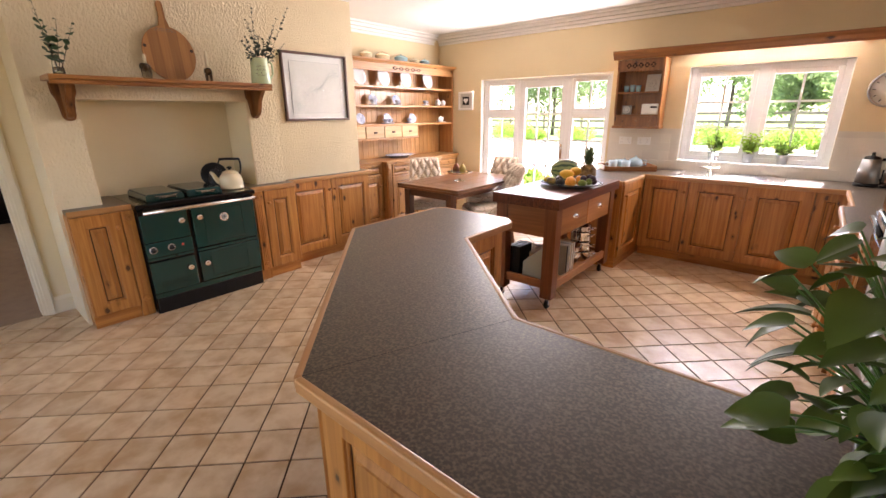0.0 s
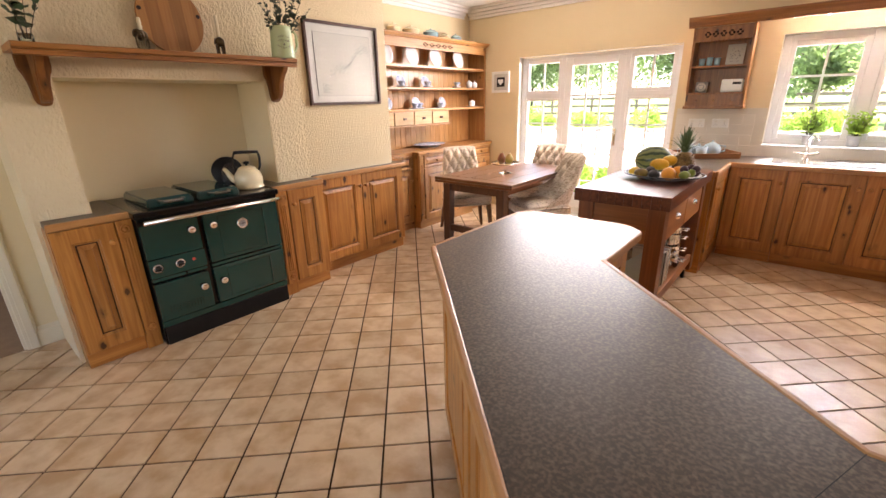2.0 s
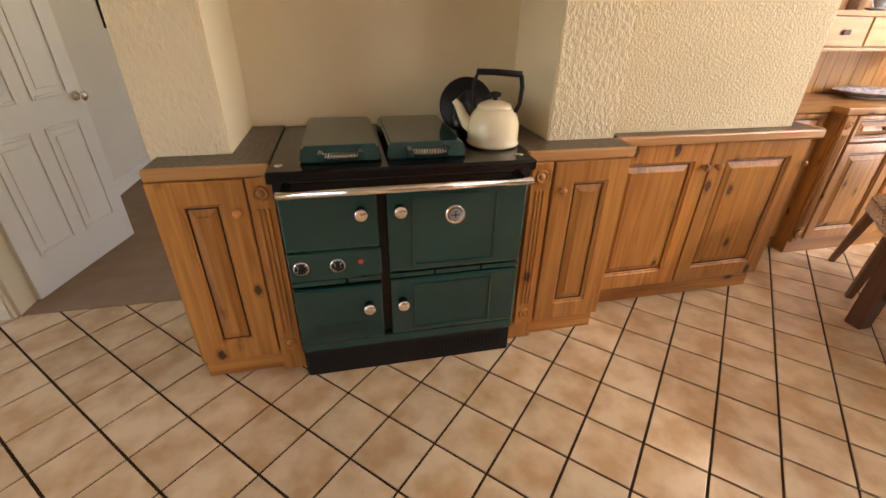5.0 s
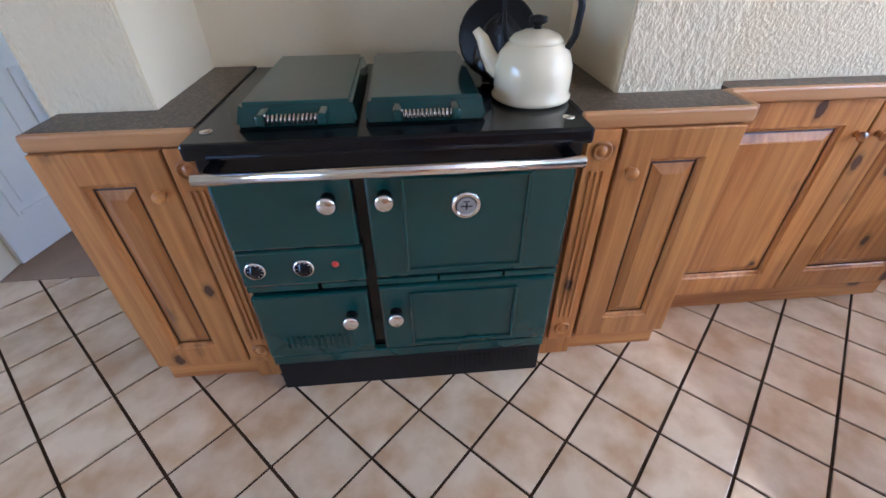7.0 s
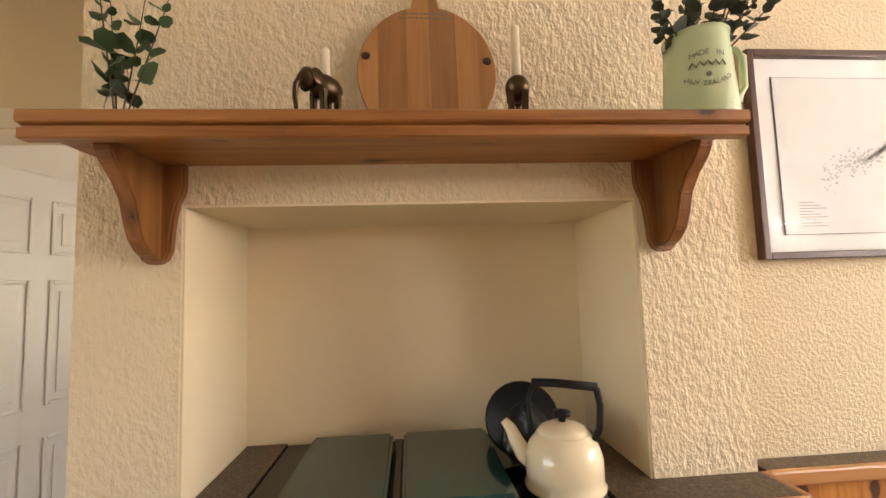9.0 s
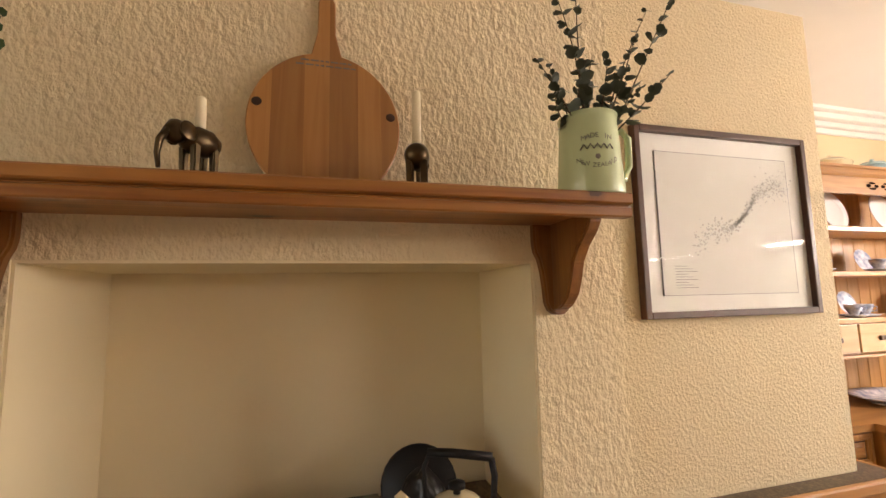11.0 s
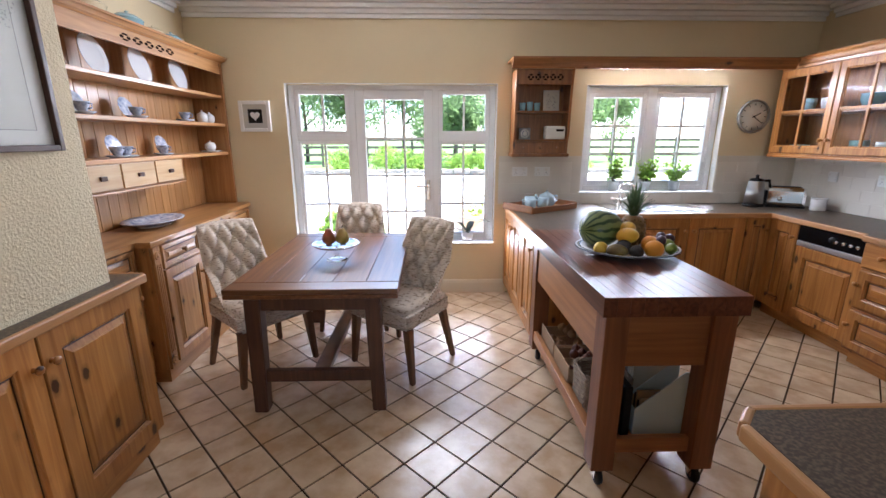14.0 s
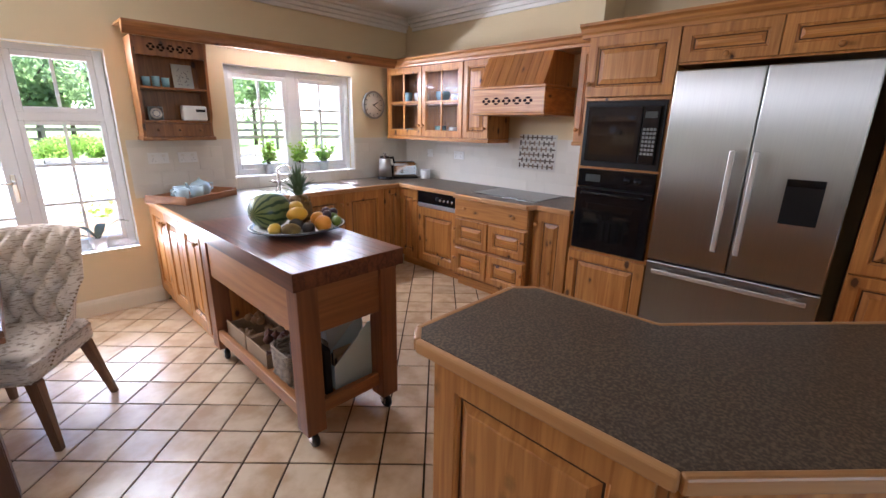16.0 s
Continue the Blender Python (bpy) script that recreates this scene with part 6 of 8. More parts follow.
for k in range(5):
    b5 = thing("recipe_book", pose(-1.475, 3.27 + k * 0.034, SZ, 0, 0, 0), "slim pale spiral-bound recipe book on the shelf", "book", "books on the trolley")
    part("cover", bb(-0.18, 0.03, 0, 0.022, 0, 0.27, 0.002), (paper, warm_white, steel, paper, card)[k], b5)
    part("spine", bb(0.0302, 0.034, 0.003, 0.019, 0.004, 0.266), (black_matt, paper, chrome, warm_white, paper)[k], b5)


def pan(x, y, z, r, h, label, nm="saucepan", handles=True):
    p = thing(nm, pose(x, y, z), label, "pan" if nm == "saucepan" else "bowl", "pans on the trolley")
    part("body", lathe(bmesh.new(), [(0, 0), (r * 0.9, 0), (r, 0.01), (r, h), (r * 1.03, h + 0.004), (r * 0.96, h), (r * 0.96, 0.012), (0, 0.008)] if nm == "saucepan" else [(0, 0), (r * 0.5, 0), (r * 0.85, h * 0.5), (r, h), (r * 1.05, h + 0.003), (r * 0.97, h), (r * 0.8, h * 0.5), (0, 0.01)], 32), chrome, p)
    if handles:
        for s in (-1, 1):
            part("handle", tube(bmesh.new(), [(r, s * 0.03 - 0.03, h * 0.8), (r + 0.05, s * 0.03 - 0.03 , h * 0.85)], 0.006, 8), chrome, p)
    return p


pan(-1.545, 3.56, SZ, 0.095, 0.10, "deep stainless steel mixing bowl on the shelf", "mixing_bowl", False)
pan(-1.545, 3.56, SZ + 0.105, 0.105, 0.09, "stainless steel colander stacked on a bowl", "mixing_bowl", False)
for k in range(3):
    pan(-1.55, 3.80, SZ + k * 0.092, 0.10 - 0.006 * k, 0.085, "stacked stainless steel saucepan with looped handles")
pan(-1.55, 3.80, SZ + 0.277, 0.09, 0.05, "dark lidded saucepan on top of the stack")

# fruit platter
fp = thing("fruit_platter", pose(-1.60, 3.60, 0.9205), "large white and blue oval platter piled with fruit", "platter")
part("dish", lathe(bmesh.new(), [(0, 0.004), (0.14, 0.0), (0.16, 0.004), (0.20, 0.022), (0.265, 0.034), (0.266, 0.040), (0.20, 0.030), (0.155, 0.012), (0, 0.010)], 44, (0, 0, 0), 1.0, 0.88), china, fp)
part("rim", lathe(bmesh.new(), [(0.240, 0.0365), (0.268, 0.040), (0.270, 0.037), (0.268, 0.033)], 44, (0, 0, 0), 1.0, 0.88), mat("dark_rim_glaze", (0.10, 0.11, 0.13), 0.2, vary=0.4, vary_scale=50), fp)
FZ = 0.931
melon = bpy.data.materials.new("watermelon_rind")
melon.use_nodes = True
nt = melon.node_tree
tc, mp, wv, rp = nt.nodes.new("ShaderNodeTexCoord"), nt.nodes.new("ShaderNodeSeparateXYZ"), nt.nodes.new("ShaderNodeTexNoise"), nt.nodes.new("ShaderNodeValToRGB")
at = nt.nodes.new("ShaderNodeMath")
at.operation = "ARCTAN2"
nt.links.new(tc.outputs["Object"], mp.inputs[0])
up_ = nt.nodes.new("ShaderNodeMath")
up_.operation, up_.inputs[1].default_value = "SUBTRACT", 0.102
nt.links.new(mp.outputs[2], up_.inputs[0])
nt.links.new(mp.outputs[1], at.inputs[0]), nt.links.new(up_.outputs[0], at.inputs[1])
wv.inputs["Scale"].default_value, wv.inputs["Detail"].default_value = 22, 4
nt.links.new(tc.outputs["Object"], wv.inputs["Vector"])
sc = nt.nodes.new("ShaderNodeMath")
sc.operation, sc.inputs[1].default_value = "MULTIPLY_ADD", 13.0
nt.links.new(at.outputs[0], sc.inputs[0]), nt.links.new(wv.outputs["Fac"], sc.inputs[2])
ns = nt.nodes.new("ShaderNodeMath")
ns.operation, ns.inputs[1].default_value = "MULTIPLY", 4.5
nt.links.new(wv.outputs["Fac"], ns.inputs[0]), nt.links.new(ns.outputs[0], sc.inputs[2])
sn = nt.nodes.new("ShaderNodeMath")
sn.operation = "SINE"
nt.links.new(sc.outputs[0], sn.inputs[0])
nt.links.new(sn.outputs[0], rp.inputs["Fac"])
rp.color_ramp.elements[0].position, rp.color_ramp.elements[1].position = 0.0, 0.75
rp.color_ramp.elements[0].color, rp.color_ramp.elements[1].color = (0.19, 0.23, 0.075, 1), (0.022, 0.055, 0.016, 1)
nt.links.new(rp.outputs[0], nt.nodes["Principled BSDF"].inputs["Base Color"])
nt.nodes["Principled BSDF"].inputs["Roughness"].default_value = 0.3


def fruit(name, x, y, rx, ry, rz, m, label, z=0.0, yaw=0.0, tip=0.0):
    f = thing(name, pose(x, y, FZ + z, 0, 0, yaw), label, name, "fruit on the platter")
    prof = [(math.sin(q), 1 - math.cos(q)) for q in np.linspace(0, math.pi, 17)]
    prof[0], prof[-1] = (0, 0), (0, 2)
    bm = lathe(bmesh.new(), prof, 26)
    for v in bm.verts:
        k = v.co.x
        v.co.x, v.co.y, v.co.z = v.co.x * rx, v.co.y * ry, v.co.z * rz
        if tip:
            v.co.x += math.copysign(tip * abs(k) ** 8, k)
    part("skin", bm, m, f)
    part("stalk_end", lathe(bmesh.new(), [(0.006, 0), (0.004, 0.005), (0, 0.006)], 8), bark, f, "", pose(rx + tip - 0.003, 0, rz, 0, 90, 0))
    return f


mango = mat("mango_skin", (0.80, 0.50, 0.035), 0.4, vary=0.25, vary_scale=8, dark=(0.74, 0.36, 0.03))
orange = mat("orange_peel", (0.78, 0.31, 0.03), 0.45, bump=0.15, bump_scale=250, vary=0.08)
lemon = mat("lemon_peel", (0.72, 0.46, 0.05), 0.4, bump=0.12, bump_scale=220, vary=0.12)
avocado = mat("avocado_skin", (0.035, 0.026, 0.022), 0.45, bump=0.4, bump_scale=120, vary=0.4, vary_scale=12)
lime = mat("lime_peel", (0.20, 0.27, 0.04), 0.4, bump=0.1, bump_scale=200, vary=0.25)
plum = mat("plum_skin", (0.075, 0.035, 0.045), 0.35, vary=0.4, vary_scale=14)
fruit("watermelon", -1.71, 3.70, 0.128, 0.105, 0.102, melon, "striped green watermelon on the fruit platter", 0.004, 25)
fruit("mango", -1.625, 3.55, 0.062, 0.044, 0.040, mango, "yellow mango in the fruit pile", 0.055, 10)
fruit("mango", -1.585, 3.64, 0.058, 0.042, 0.038, mango, "yellow mango in the fruit pile", 0.075, 60)
fruit("lemon", -1.775, 3.515, 0.038, 0.033, 0.033, lemon, "small yellow lemon on the platter", 0.006, 30, 0.008)
fruit("passion_fruit", -1.715, 3.455, 0.052, 0.036, 0.034, mat("passion_skin", (0.36, 0.24, 0.04), 0.4, vary=0.9, vary_scale=9, dark=(0.04, 0.016, 0.02)), "dark and yellow speckled passion fruit", 0.005, -20)
fruit("avocado", -1.625, 3.435, 0.044, 0.034, 0.034, avocado, "dark pebbly avocado on the platter", 0.004, 70)
fruit("avocado", -1.665, 3.49, 0.042, 0.033, 0.033, avocado, "dark pebbly avocado on the platter", 0.020, 120)
fruit("orange", -1.535, 3.44, 0.046, 0.046, 0.044, orange, "bright orange on the fruit platter", 0.006, 15)
fruit("orange", -1.50, 3.55, 0.045, 0.045, 0.043, orange, "bright orange on the fruit platter", 0.006, 80)
fruit("lime", -1.44, 3.455, 0.034, 0.028, 0.028, lime, "green lime on the fruit platter", 0.02, 40, 0.005)
fruit("lime", -1.415, 3.53, 0.034, 0.028, 0.028, lime, "green lime on the fruit platter", 0.024, 100, 0.005)
for x, y, z in ((-1.40, 3.60, 0.02), (-1.45, 3.62, 0.02), (-1.43, 3.58, 0.055), (-1.395, 3.56, 0.05), (-1.46, 3.52, 0.05)):
    fruit("plum", x, y, 0.027, 0.025, 0.026, plum, "dark purple plum on the fruit platter", z, 33)
pa = thing("pineapple", pose(-1.515, 3.735, FZ), "whole pineapple with a spiky green crown", "pineapple")
pin = mat("pineapple_rind", (0.28, 0.15, 0.04), 0.6, vary=0.5, vary_scale=40, bump=0.5, bump_scale=60)
bm = lathe(bmesh.new(), [(0, 0), (0.045, 0.004), (0.066, 0.035), (0.072, 0.08), (0.066, 0.13), (0.045, 0.165), (0, 0.172)], 32)
part("flesh", bm, pin, pa)
bm = bmesh.new()
for k in range(84):
    q, h = k * 2.39996, 0.012 + 0.145 * k / 84
    r = 0.071 - 0.00045 * abs(h * 1000 - 80) * (0.28 if h < 0.08 else 0.30)
    o = Vector((r * math.cos(q), r * math.sin(q), h))
    lathe(bm, [(0.0085, -0.002), (0.006, 0.004), (0, 0.006)], 6)
    for v in bm.verts[-13:]:
        v.co = Vector((0, 0, 0)) + o + Matrix.Rotation(q, 3, "Z") @ (Matrix.Rotation(math.pi / 2, 3, "Y") @ v.co)
tagged(part("eyes", bm, pin, pa), kind="stuff")
pleaf = mat("pineapple_leaf", (0.13, 0.20, 0.09), 0.5, vary=0.3, vary_scale=20)
rnd = random.Random(9)
for k in range(46):
    q, rise = k * 2.39996, k / 46
    ln, out_ = 0.085 + 0.085 * rise, 0.105 * (1 - rise) + 0.014
    bm = bmesh.new()
    rows_ = []
    for s in range(6):
        f = s / 5
        w = 0.014 * (1 - f) ** 0.8 + 0.0006
        rad, z = 0.012 + out_ * f ** 1.3, 0.165 + 0.03 * rise + ln * f - 0.3 * out_ * f * f
        rows_.append([bm.verts.new((rad, -w, z)), bm.verts.new((rad - 0.004 * (1 - f), 0, z - 0.002)), bm.verts.new((rad, w, z))])
    for a, b2 in zip(rows_, rows_[1:]):
        bm.faces.new((a[0], a[1], b2[1], b2[0])), bm.faces.new((a[1], a[2], b2[2], b2[1]))
    part("leaf", bm, pleaf, pa, "", pose(0, 0, 0, 0, 0, math.degrees(q)))

# ---- on the mantel ----
brd = thing("cutting_board", pose(-3.935, 1.393, 1.7875, 0, -7, 0), "round knotty pine paddle board leaning on the chimney breast", "cutting board")
bm = bmesh.new()
R_ = 0.183
TALL = 1.09
pts = [(R_ * math.sin(q), TALL * R_ * (1 - math.cos(q))) for q in np.linspace(radians(12), radians(168), 27)]
TOP_ = 2 * R_ * TALL
pts += [(0.030, TOP_ + 0.03), (0.023, TOP_ + 0.06), (0.022, TOP_ + 0.155), (0.015, TOP_ + 0.172)]
pts = [(0.0, 0.0)] + pts + [(0, TOP_ + 0.174)] + [(-a, z) for a, z in reversed(pts)]
side(bm, pts, -0.009, 0.009)
bmesh.ops.bevel(bm, geom=[e for e in bm.edges if abs(e.verts[0].co.x - e.verts[1].co.x) < 1e-6], offset=0.003, segments=1, affect="EDGES")
board_m = [wood("board_pine", (0.46, 0.225, 0.070), (0.36, 0.15, 0.040), KNOT, "z", knots=0), wood("board_pine_dark", (0.36, 0.165, 0.050), (0.27, 0.105, 0.028), KNOT, "z", knots=0)]
cuts = (-0.2, -0.128, -0.052, 0.008, 0.078, 0.135, 0.2)
for k, (c0, c1) in enumerate(zip(cuts, cuts[1:])):
    st = bm.copy()
    for at_, way in ((c0, -1), (c1, 1)):
        cut = bmesh.ops.bisect_plane(st, geom=st.verts[:] + st.edges[:] + st.faces[:], plane_co=(0, at_, 0), plane_no=(0, way, 0), clear_outer=True)
        rim = [e for e in cut["geom_cut"] if isinstance(e, bmesh.types.BMEdge)]
        if rim:
            bmesh.ops.edgenet_fill(st, edges=rim)
    part("stave", st, board_m[k % 2], brd)
bm.free()
for y, z in ((-0.160, 0.245), (0.160, 0.232)):
    part("knot_mark", lathe(bmesh.new(), [(0, 0.0012), (0.010, 0.001), (0.012, 0)], 12), mat("knot_dark", (0.03, 0.012, 0.006), 0.6) if y < 0 else bpy.data.materials["knot_dark"], brd, "dark knot", pose(0.0092, y, z, 0, 90, 0))
for r, z0 in ((0.062, 0.372), (0.074, 0.359)):
    bm = bmesh.new()
    k, y = 0, -r
    rw = random.Random(2)
    while y < r:
        ln = rw.uniform(0.008, 0.02)
        box(bm, 0.0091, 0.0096, y, min(y + ln, r), z0, z0 + 0.004)
        y += ln + 0.004
    part("burnt_line", bm, ink, brd, "line of small burnt lettering")

bronze = mat("dark_bronze", (0.11, 0.075, 0.04), 0.35, 0.9, vary=0.5, vary_scale=30)
wax = mat("ivory_wax", (0.78, 0.68, 0.48), 0.5, vary=0.04)


def elephant(y, yaw, h):
    e = thing("elephant_candle_holder", pose(-3.785, y, 1.7875, 0, 0, yaw), "small bronze elephant holding an ivory candle", "candle holder", "mantel ornaments")
    e.scale = (0.95, 0.85, 1.0)
    bm = bmesh.new()
    lathe(bm, [(0, -0.048), (0.022, -0.045), (0.035, -0.02), (0.036, 0.012), (0.026, 0.040), (0, 0.050)], 20)
    for v in bm.verts:
        v.co = Vector((v.co.x * 0.80, v.co.z * 0.9, v.co.y * 0.78 + 0.074))
    b_ = part("body", bm, bronze, e)
    for x in (-0.016, 0.016):
        for yy in (-0.026, 0.026):
            part("leg", taper(bmesh.new(), (x, yy * 0.9, 0.062), (x, yy * 0.9, 0), 0.017, 0.013, 0.003), bronze, e)
    bm = bmesh.new()
    lathe(bm, [(0, -0.024), (0.018, -0.015), (0.022, 0.004), (0.012, 0.020), (0, 0.024)], 16, (0, 0.058, 0.078))
    hd = part("head", bm, bronze, e)
    part("trunk", tube(bmesh.new(), [(0, 0.075, 0.075), (0, 0.09, 0.055), (0, 0.094, 0.03), (0, 0.090, 0.004)], 0.009, 8, 0.004), bronze, hd)
    for s in (-1, 1):
        part("ear", lathe(bmesh.new(), [(0, 0.003), (0.018, 0.002), (0.020, 0), (0, -0.002)], 14), bronze, hd, "", pose(s * 0.022, 0.045, 0.08, 0, 80 * s, 0))
    part("candle", lathe(bmesh.new(), [(0, 0.10), (0.011, 0.10), (0.010, 0.10 + h), (0.006, 0.104 + h), (0, 0.103 + h)], 16), wax, e, "ivory candle")
    return e


elephant(1.162, 232, 0.060)
elephant(1.585, 75, 0.120)

mint = mat("mint_enamel", (0.50, 0.60, 0.36), 0.25, vary=0.04, coat=0.3)
jug = thing("enamel_jug", pose(-3.80, 2.025, 1.7875, 0, 0, 0), "pale green enamel jug holding eucalyptus sprigs", "jug")
part("body", lathe(bmesh.new(), [(0, 0.004), (0.078, 0.0), (0.080, 0.006), (0.074, 0.10), (0.069, 0.19), (0.072, 0.205), (0.069, 0.205), (0.066, 0.19), (0.071, 0.10), (0.07, 0.02), (0, 0.02)], 40), mint, jug)
bm = bmesh.new()
tube(bm, [(0, 0.066, 0.18), (0, 0.10, 0.182), (0, 0.118, 0.165), (0, 0.115, 0.09), (0, 0.10, 0.058), (0, 0.072, 0.05)], 0.009, 10)
part("handle", bm, mint, jug)


def words(parent, body, size, radius, z, a0, step, flip=False):
    """Letters set one by one round the jug's side."""
    k = 0
    for c in body:
        k += 1
        if c == " ":
            continue
        cu = bpy.data.curves.new("letter", "FONT")
        cu.body, cu.size, cu.align_x, cu.extrude = c, size, "CENTER", 0.0002
        a = a0 + (k - 1) * step
        ob = new("letter", cu)
        ob.parent = parent
        off = k - 1 - (len(body) - 1) / 2
        dz = (-0.00055 if not flip else 0.0006) * off * off
        ob.matrix_basis = pose(radius * math.cos(a), radius * math.sin(a), z + dz, 90, 0, math.degrees(a) + 90)
        ob.data.materials.append(ink)


logo = part("emblem", tube(bmesh.new(), [(0.0765 * math.cos(q), 0.0765 * math.sin(q), 0.105 + 0.006 * (k % 2) * 2) for k, q in enumerate(np.linspace(-0.85, 0.15, 11))], 0.0018, 5), ink, jug, "printed crown emblem")
words(logo, "MADE IN", 0.017, 0.0755, 0.132, -0.75, 0.135)
words(logo, "NEW ZEALAND", 0.015, 0.0775, 0.060, -0.92, 0.115, True)
part("star", lathe(bmesh.new(), [(0, 0.0005), (0.006, 0.0004), (0.007, 0)], 5), ink, logo, "", pose(0.0768 * math.cos(-0.35), 0.0768 * math.sin(-0.35), 0.086, 0, 90, math.degrees(-0.35)))


def sprig(parent, start, tip, n, size, m, rnd, bend=0.05, leaf_n=7, stem_r=0.0025):
    """One stem with paired rounded leaves along it."""
    start, tip = Vector(start), Vector(tip)
    side_ = (tip - start).cross(Vector((0, 0, 1)))
    side_ = side_.normalized() if side_.length > 1e-4 else Vector((1, 0, 0))
    mid = (start + tip) / 2 + side_ * rnd.uniform(-bend, bend)
    P = [start.lerp(mid, t).lerp(mid.lerp(tip, t), t) for t in np.linspace(0, 1, 9)]
    stem = part("stem", tube(bmesh.new(), P, stem_r, 5, stem_r * 0.4), bark, parent)
    for k in range(n):
        t = 0.25 + 0.75 * k / max(1, n - 1)
        p = start.lerp(mid, t).lerp(mid.lerp(tip, t), t)
        for s in (-1, 1):
            if rnd.random() < 0.15:
                continue
            r = size * (1.15 - 0.65 * t) * rnd.uniform(0.7, 1.2)
            bm = bmesh.new()
            c = bm.verts.new((r, 0, 0.12 * r))
            ring = [bm.verts.new((r + r * 1.05 * math.cos(q), r * 0.85 * math.sin(q), 0.16 * r * math.sin(2 * q))) for q in np.linspace(0, 2 * math.pi, leaf_n + 1)[:-1]]
            for i in range(leaf_n):
                bm.faces.new((c, ring[i], ring[(i + 1) % leaf_n])).smooth = True
            part("leaf", bm, m, stem, "", Matrix.Translation(p) @ pose(0, 0, 0, rnd.uniform(-50, 50), rnd.uniform(-60, 20), rnd.uniform(0, 360)))


rnd = random.Random(5)
euc = thing("eucalyptus_sprigs", pose(-3.80, 2.025, 1.992), "dried grey-green eucalyptus sprigs standing in the jug", "foliage")
for tip, n in (((0.02, -0.02, 0.37), 9), ((0.03, -0.07, 0.28), 8), ((0.0, 0.18, 0.33), 9), ((0.03, 0.26, 0.42), 10), ((0.02, 0.13, 0.24), 8), ((0.04, 0.20, 0.13), 7), ((0.04, -0.13, 0.11), 7), ((0.05, -0.10, 0.03), 7),
               ((-0.04, 0.05, 0.20), 8), ((0.05, 0.03, 0.14), 8), ((0.06, 0.10, 0.07), 7), ((0.05, -0.04, 0.09), 7), ((-0.05, -0.06, 0.16), 7)):
    sprig(euc, (tip[0] * 0.3, tip[1] * 0.2, -0.06), (tip[0], tip[1] * 1.15, tip[2]), n + 2, 0.0190, dark_leaf, rnd)
vs_ = thing("bud_vase", pose(-3.87, 0.685, 1.7875), "clear glass bud vase on the mantel", "vase")
part("vase", lathe(bmesh.new(), [(0, 0.003), (0.030, 0), (0.033, 0.01), (0.028, 0.07), (0.016, 0.12), (0.014, 0.16), (0.020, 0.185), (0.018, 0.185), (0.012, 0.16), (0.014, 0.12), (0.025, 0.07), (0.028, 0.012), (0, 0.010)], 28), glass, vs_)
part("water", lathe(bmesh.new(), [(0, 0.0105), (0.0275, 0.0125), (0.0265, 0.05), (0, 0.05)], 24), mat("water", (0.75, 0.9, 0.8), 0.0, trans=1.0, ior=1.33), vs_)
sg = thing("leafy_sprig", pose(-3.87, 0.685, 1.80), "green leafy sprig standing in the glass vase", "foliage")
for tip, n in (((0.02, -0.05, 0.40), 9), ((0.0, 0.05, 0.32), 8), ((0.03, 0.12, 0.30), 8), ((0.01, -0.02, 0.30), 8)):
    sprig(sg, (0.004, tip[1] * 0.08, 0.01), tip, n, 0.027, mat("sprig_leaf", (0.055, 0.11, 0.04), 0.5, vary=0.3, vary_scale=14) if n == 9 else bpy.data.materials["sprig_leaf"], rnd)

# ---- on the north worktop ----
tray_wood = wood("tray_wood", (0.34, 0.140, 0.045), (0.22, 0.080, 0.022), KNOT, "x", knots=0)
ty = thing("wooden_tray", pose(-1.66, 5.22, CW + 0.0005, 0, 0, 32), "pale wooden tea tray with raised sides", "tray")
part("base", bb(-0.27, 0.27, -0.17, 0.17, 0, 0.012, 0.003), tray_wood, ty)
for nm, a in (("side", (-0.27, 0.27, -0.182, -0.17, 0, 0.05)), ("side", (-0.27, 0.27, 0.17, 0.182, 0, 0.05)), ("end", (-0.283, -0.2705, -0.182, 0.182, 0, 0.062)), ("end", (0.2705, 0.283, -0.182, 0.182, 0, 0.062))):
    part(nm, bb(*a, bevel=0.004), tray_wood, ty)
for x, y in ((-0.16, -0.04), (-0.07, 0.06), (-0.02, -0.05)):
    q = ty.matrix_basis @ Vector((x, y, 0.0125))
    c = thing("mug", pose(q.x, q.y, q.z, 0, 0, 200), "pale grey-blue stoneware mug on the tray", "mug", "mugs on the tray")
    c.scale = (1.15, 1.15, 1.1)
    part("cup", lathe(bmesh.new(), [(0, 0), (0.036, 0), (0.041, 0.01), (0.042, 0.085), (0.039, 0.085), (0.038, 0.012), (0, 0.008)], 26), mat("mug_glaze", (0.36, 0.46, 0.50), 0.25, vary=0.06) if x == -0.16 else bpy.data.materials["mug_glaze"], c)
    part("handle", tube(bmesh.new(), [(0.04, 0, 0.068), (0.066, 0, 0.064), (0.066, 0, 0.03), (0.04, 0, 0.022)], 0.006, 8), bpy.data.materials["mug_glaze"], c)
q = ty.matrix_basis @ Vector((0.10, 0.02, 0.0125))
tpo = thing("teapot", pose(q.x, q.y, q.z, 0, 0, 20), "pale grey-blue stoneware teapot on the tray", "teapot")
part("body", lathe(bmesh.new(), [(0, 0), (0.055, 0), (0.08, 0.035), (0.082, 0.065), (0.06, 0.105), (0.035, 0.115)], 32), bpy.data.materials["mug_glaze"], tpo)
part("lid", lathe(bmesh.new(), [(0.038, 0.114), (0.02, 0.126), (0.008, 0.130), (0.012, 0.142), (0, 0.147)], 24), bpy.data.materials["mug_glaze"], tpo)
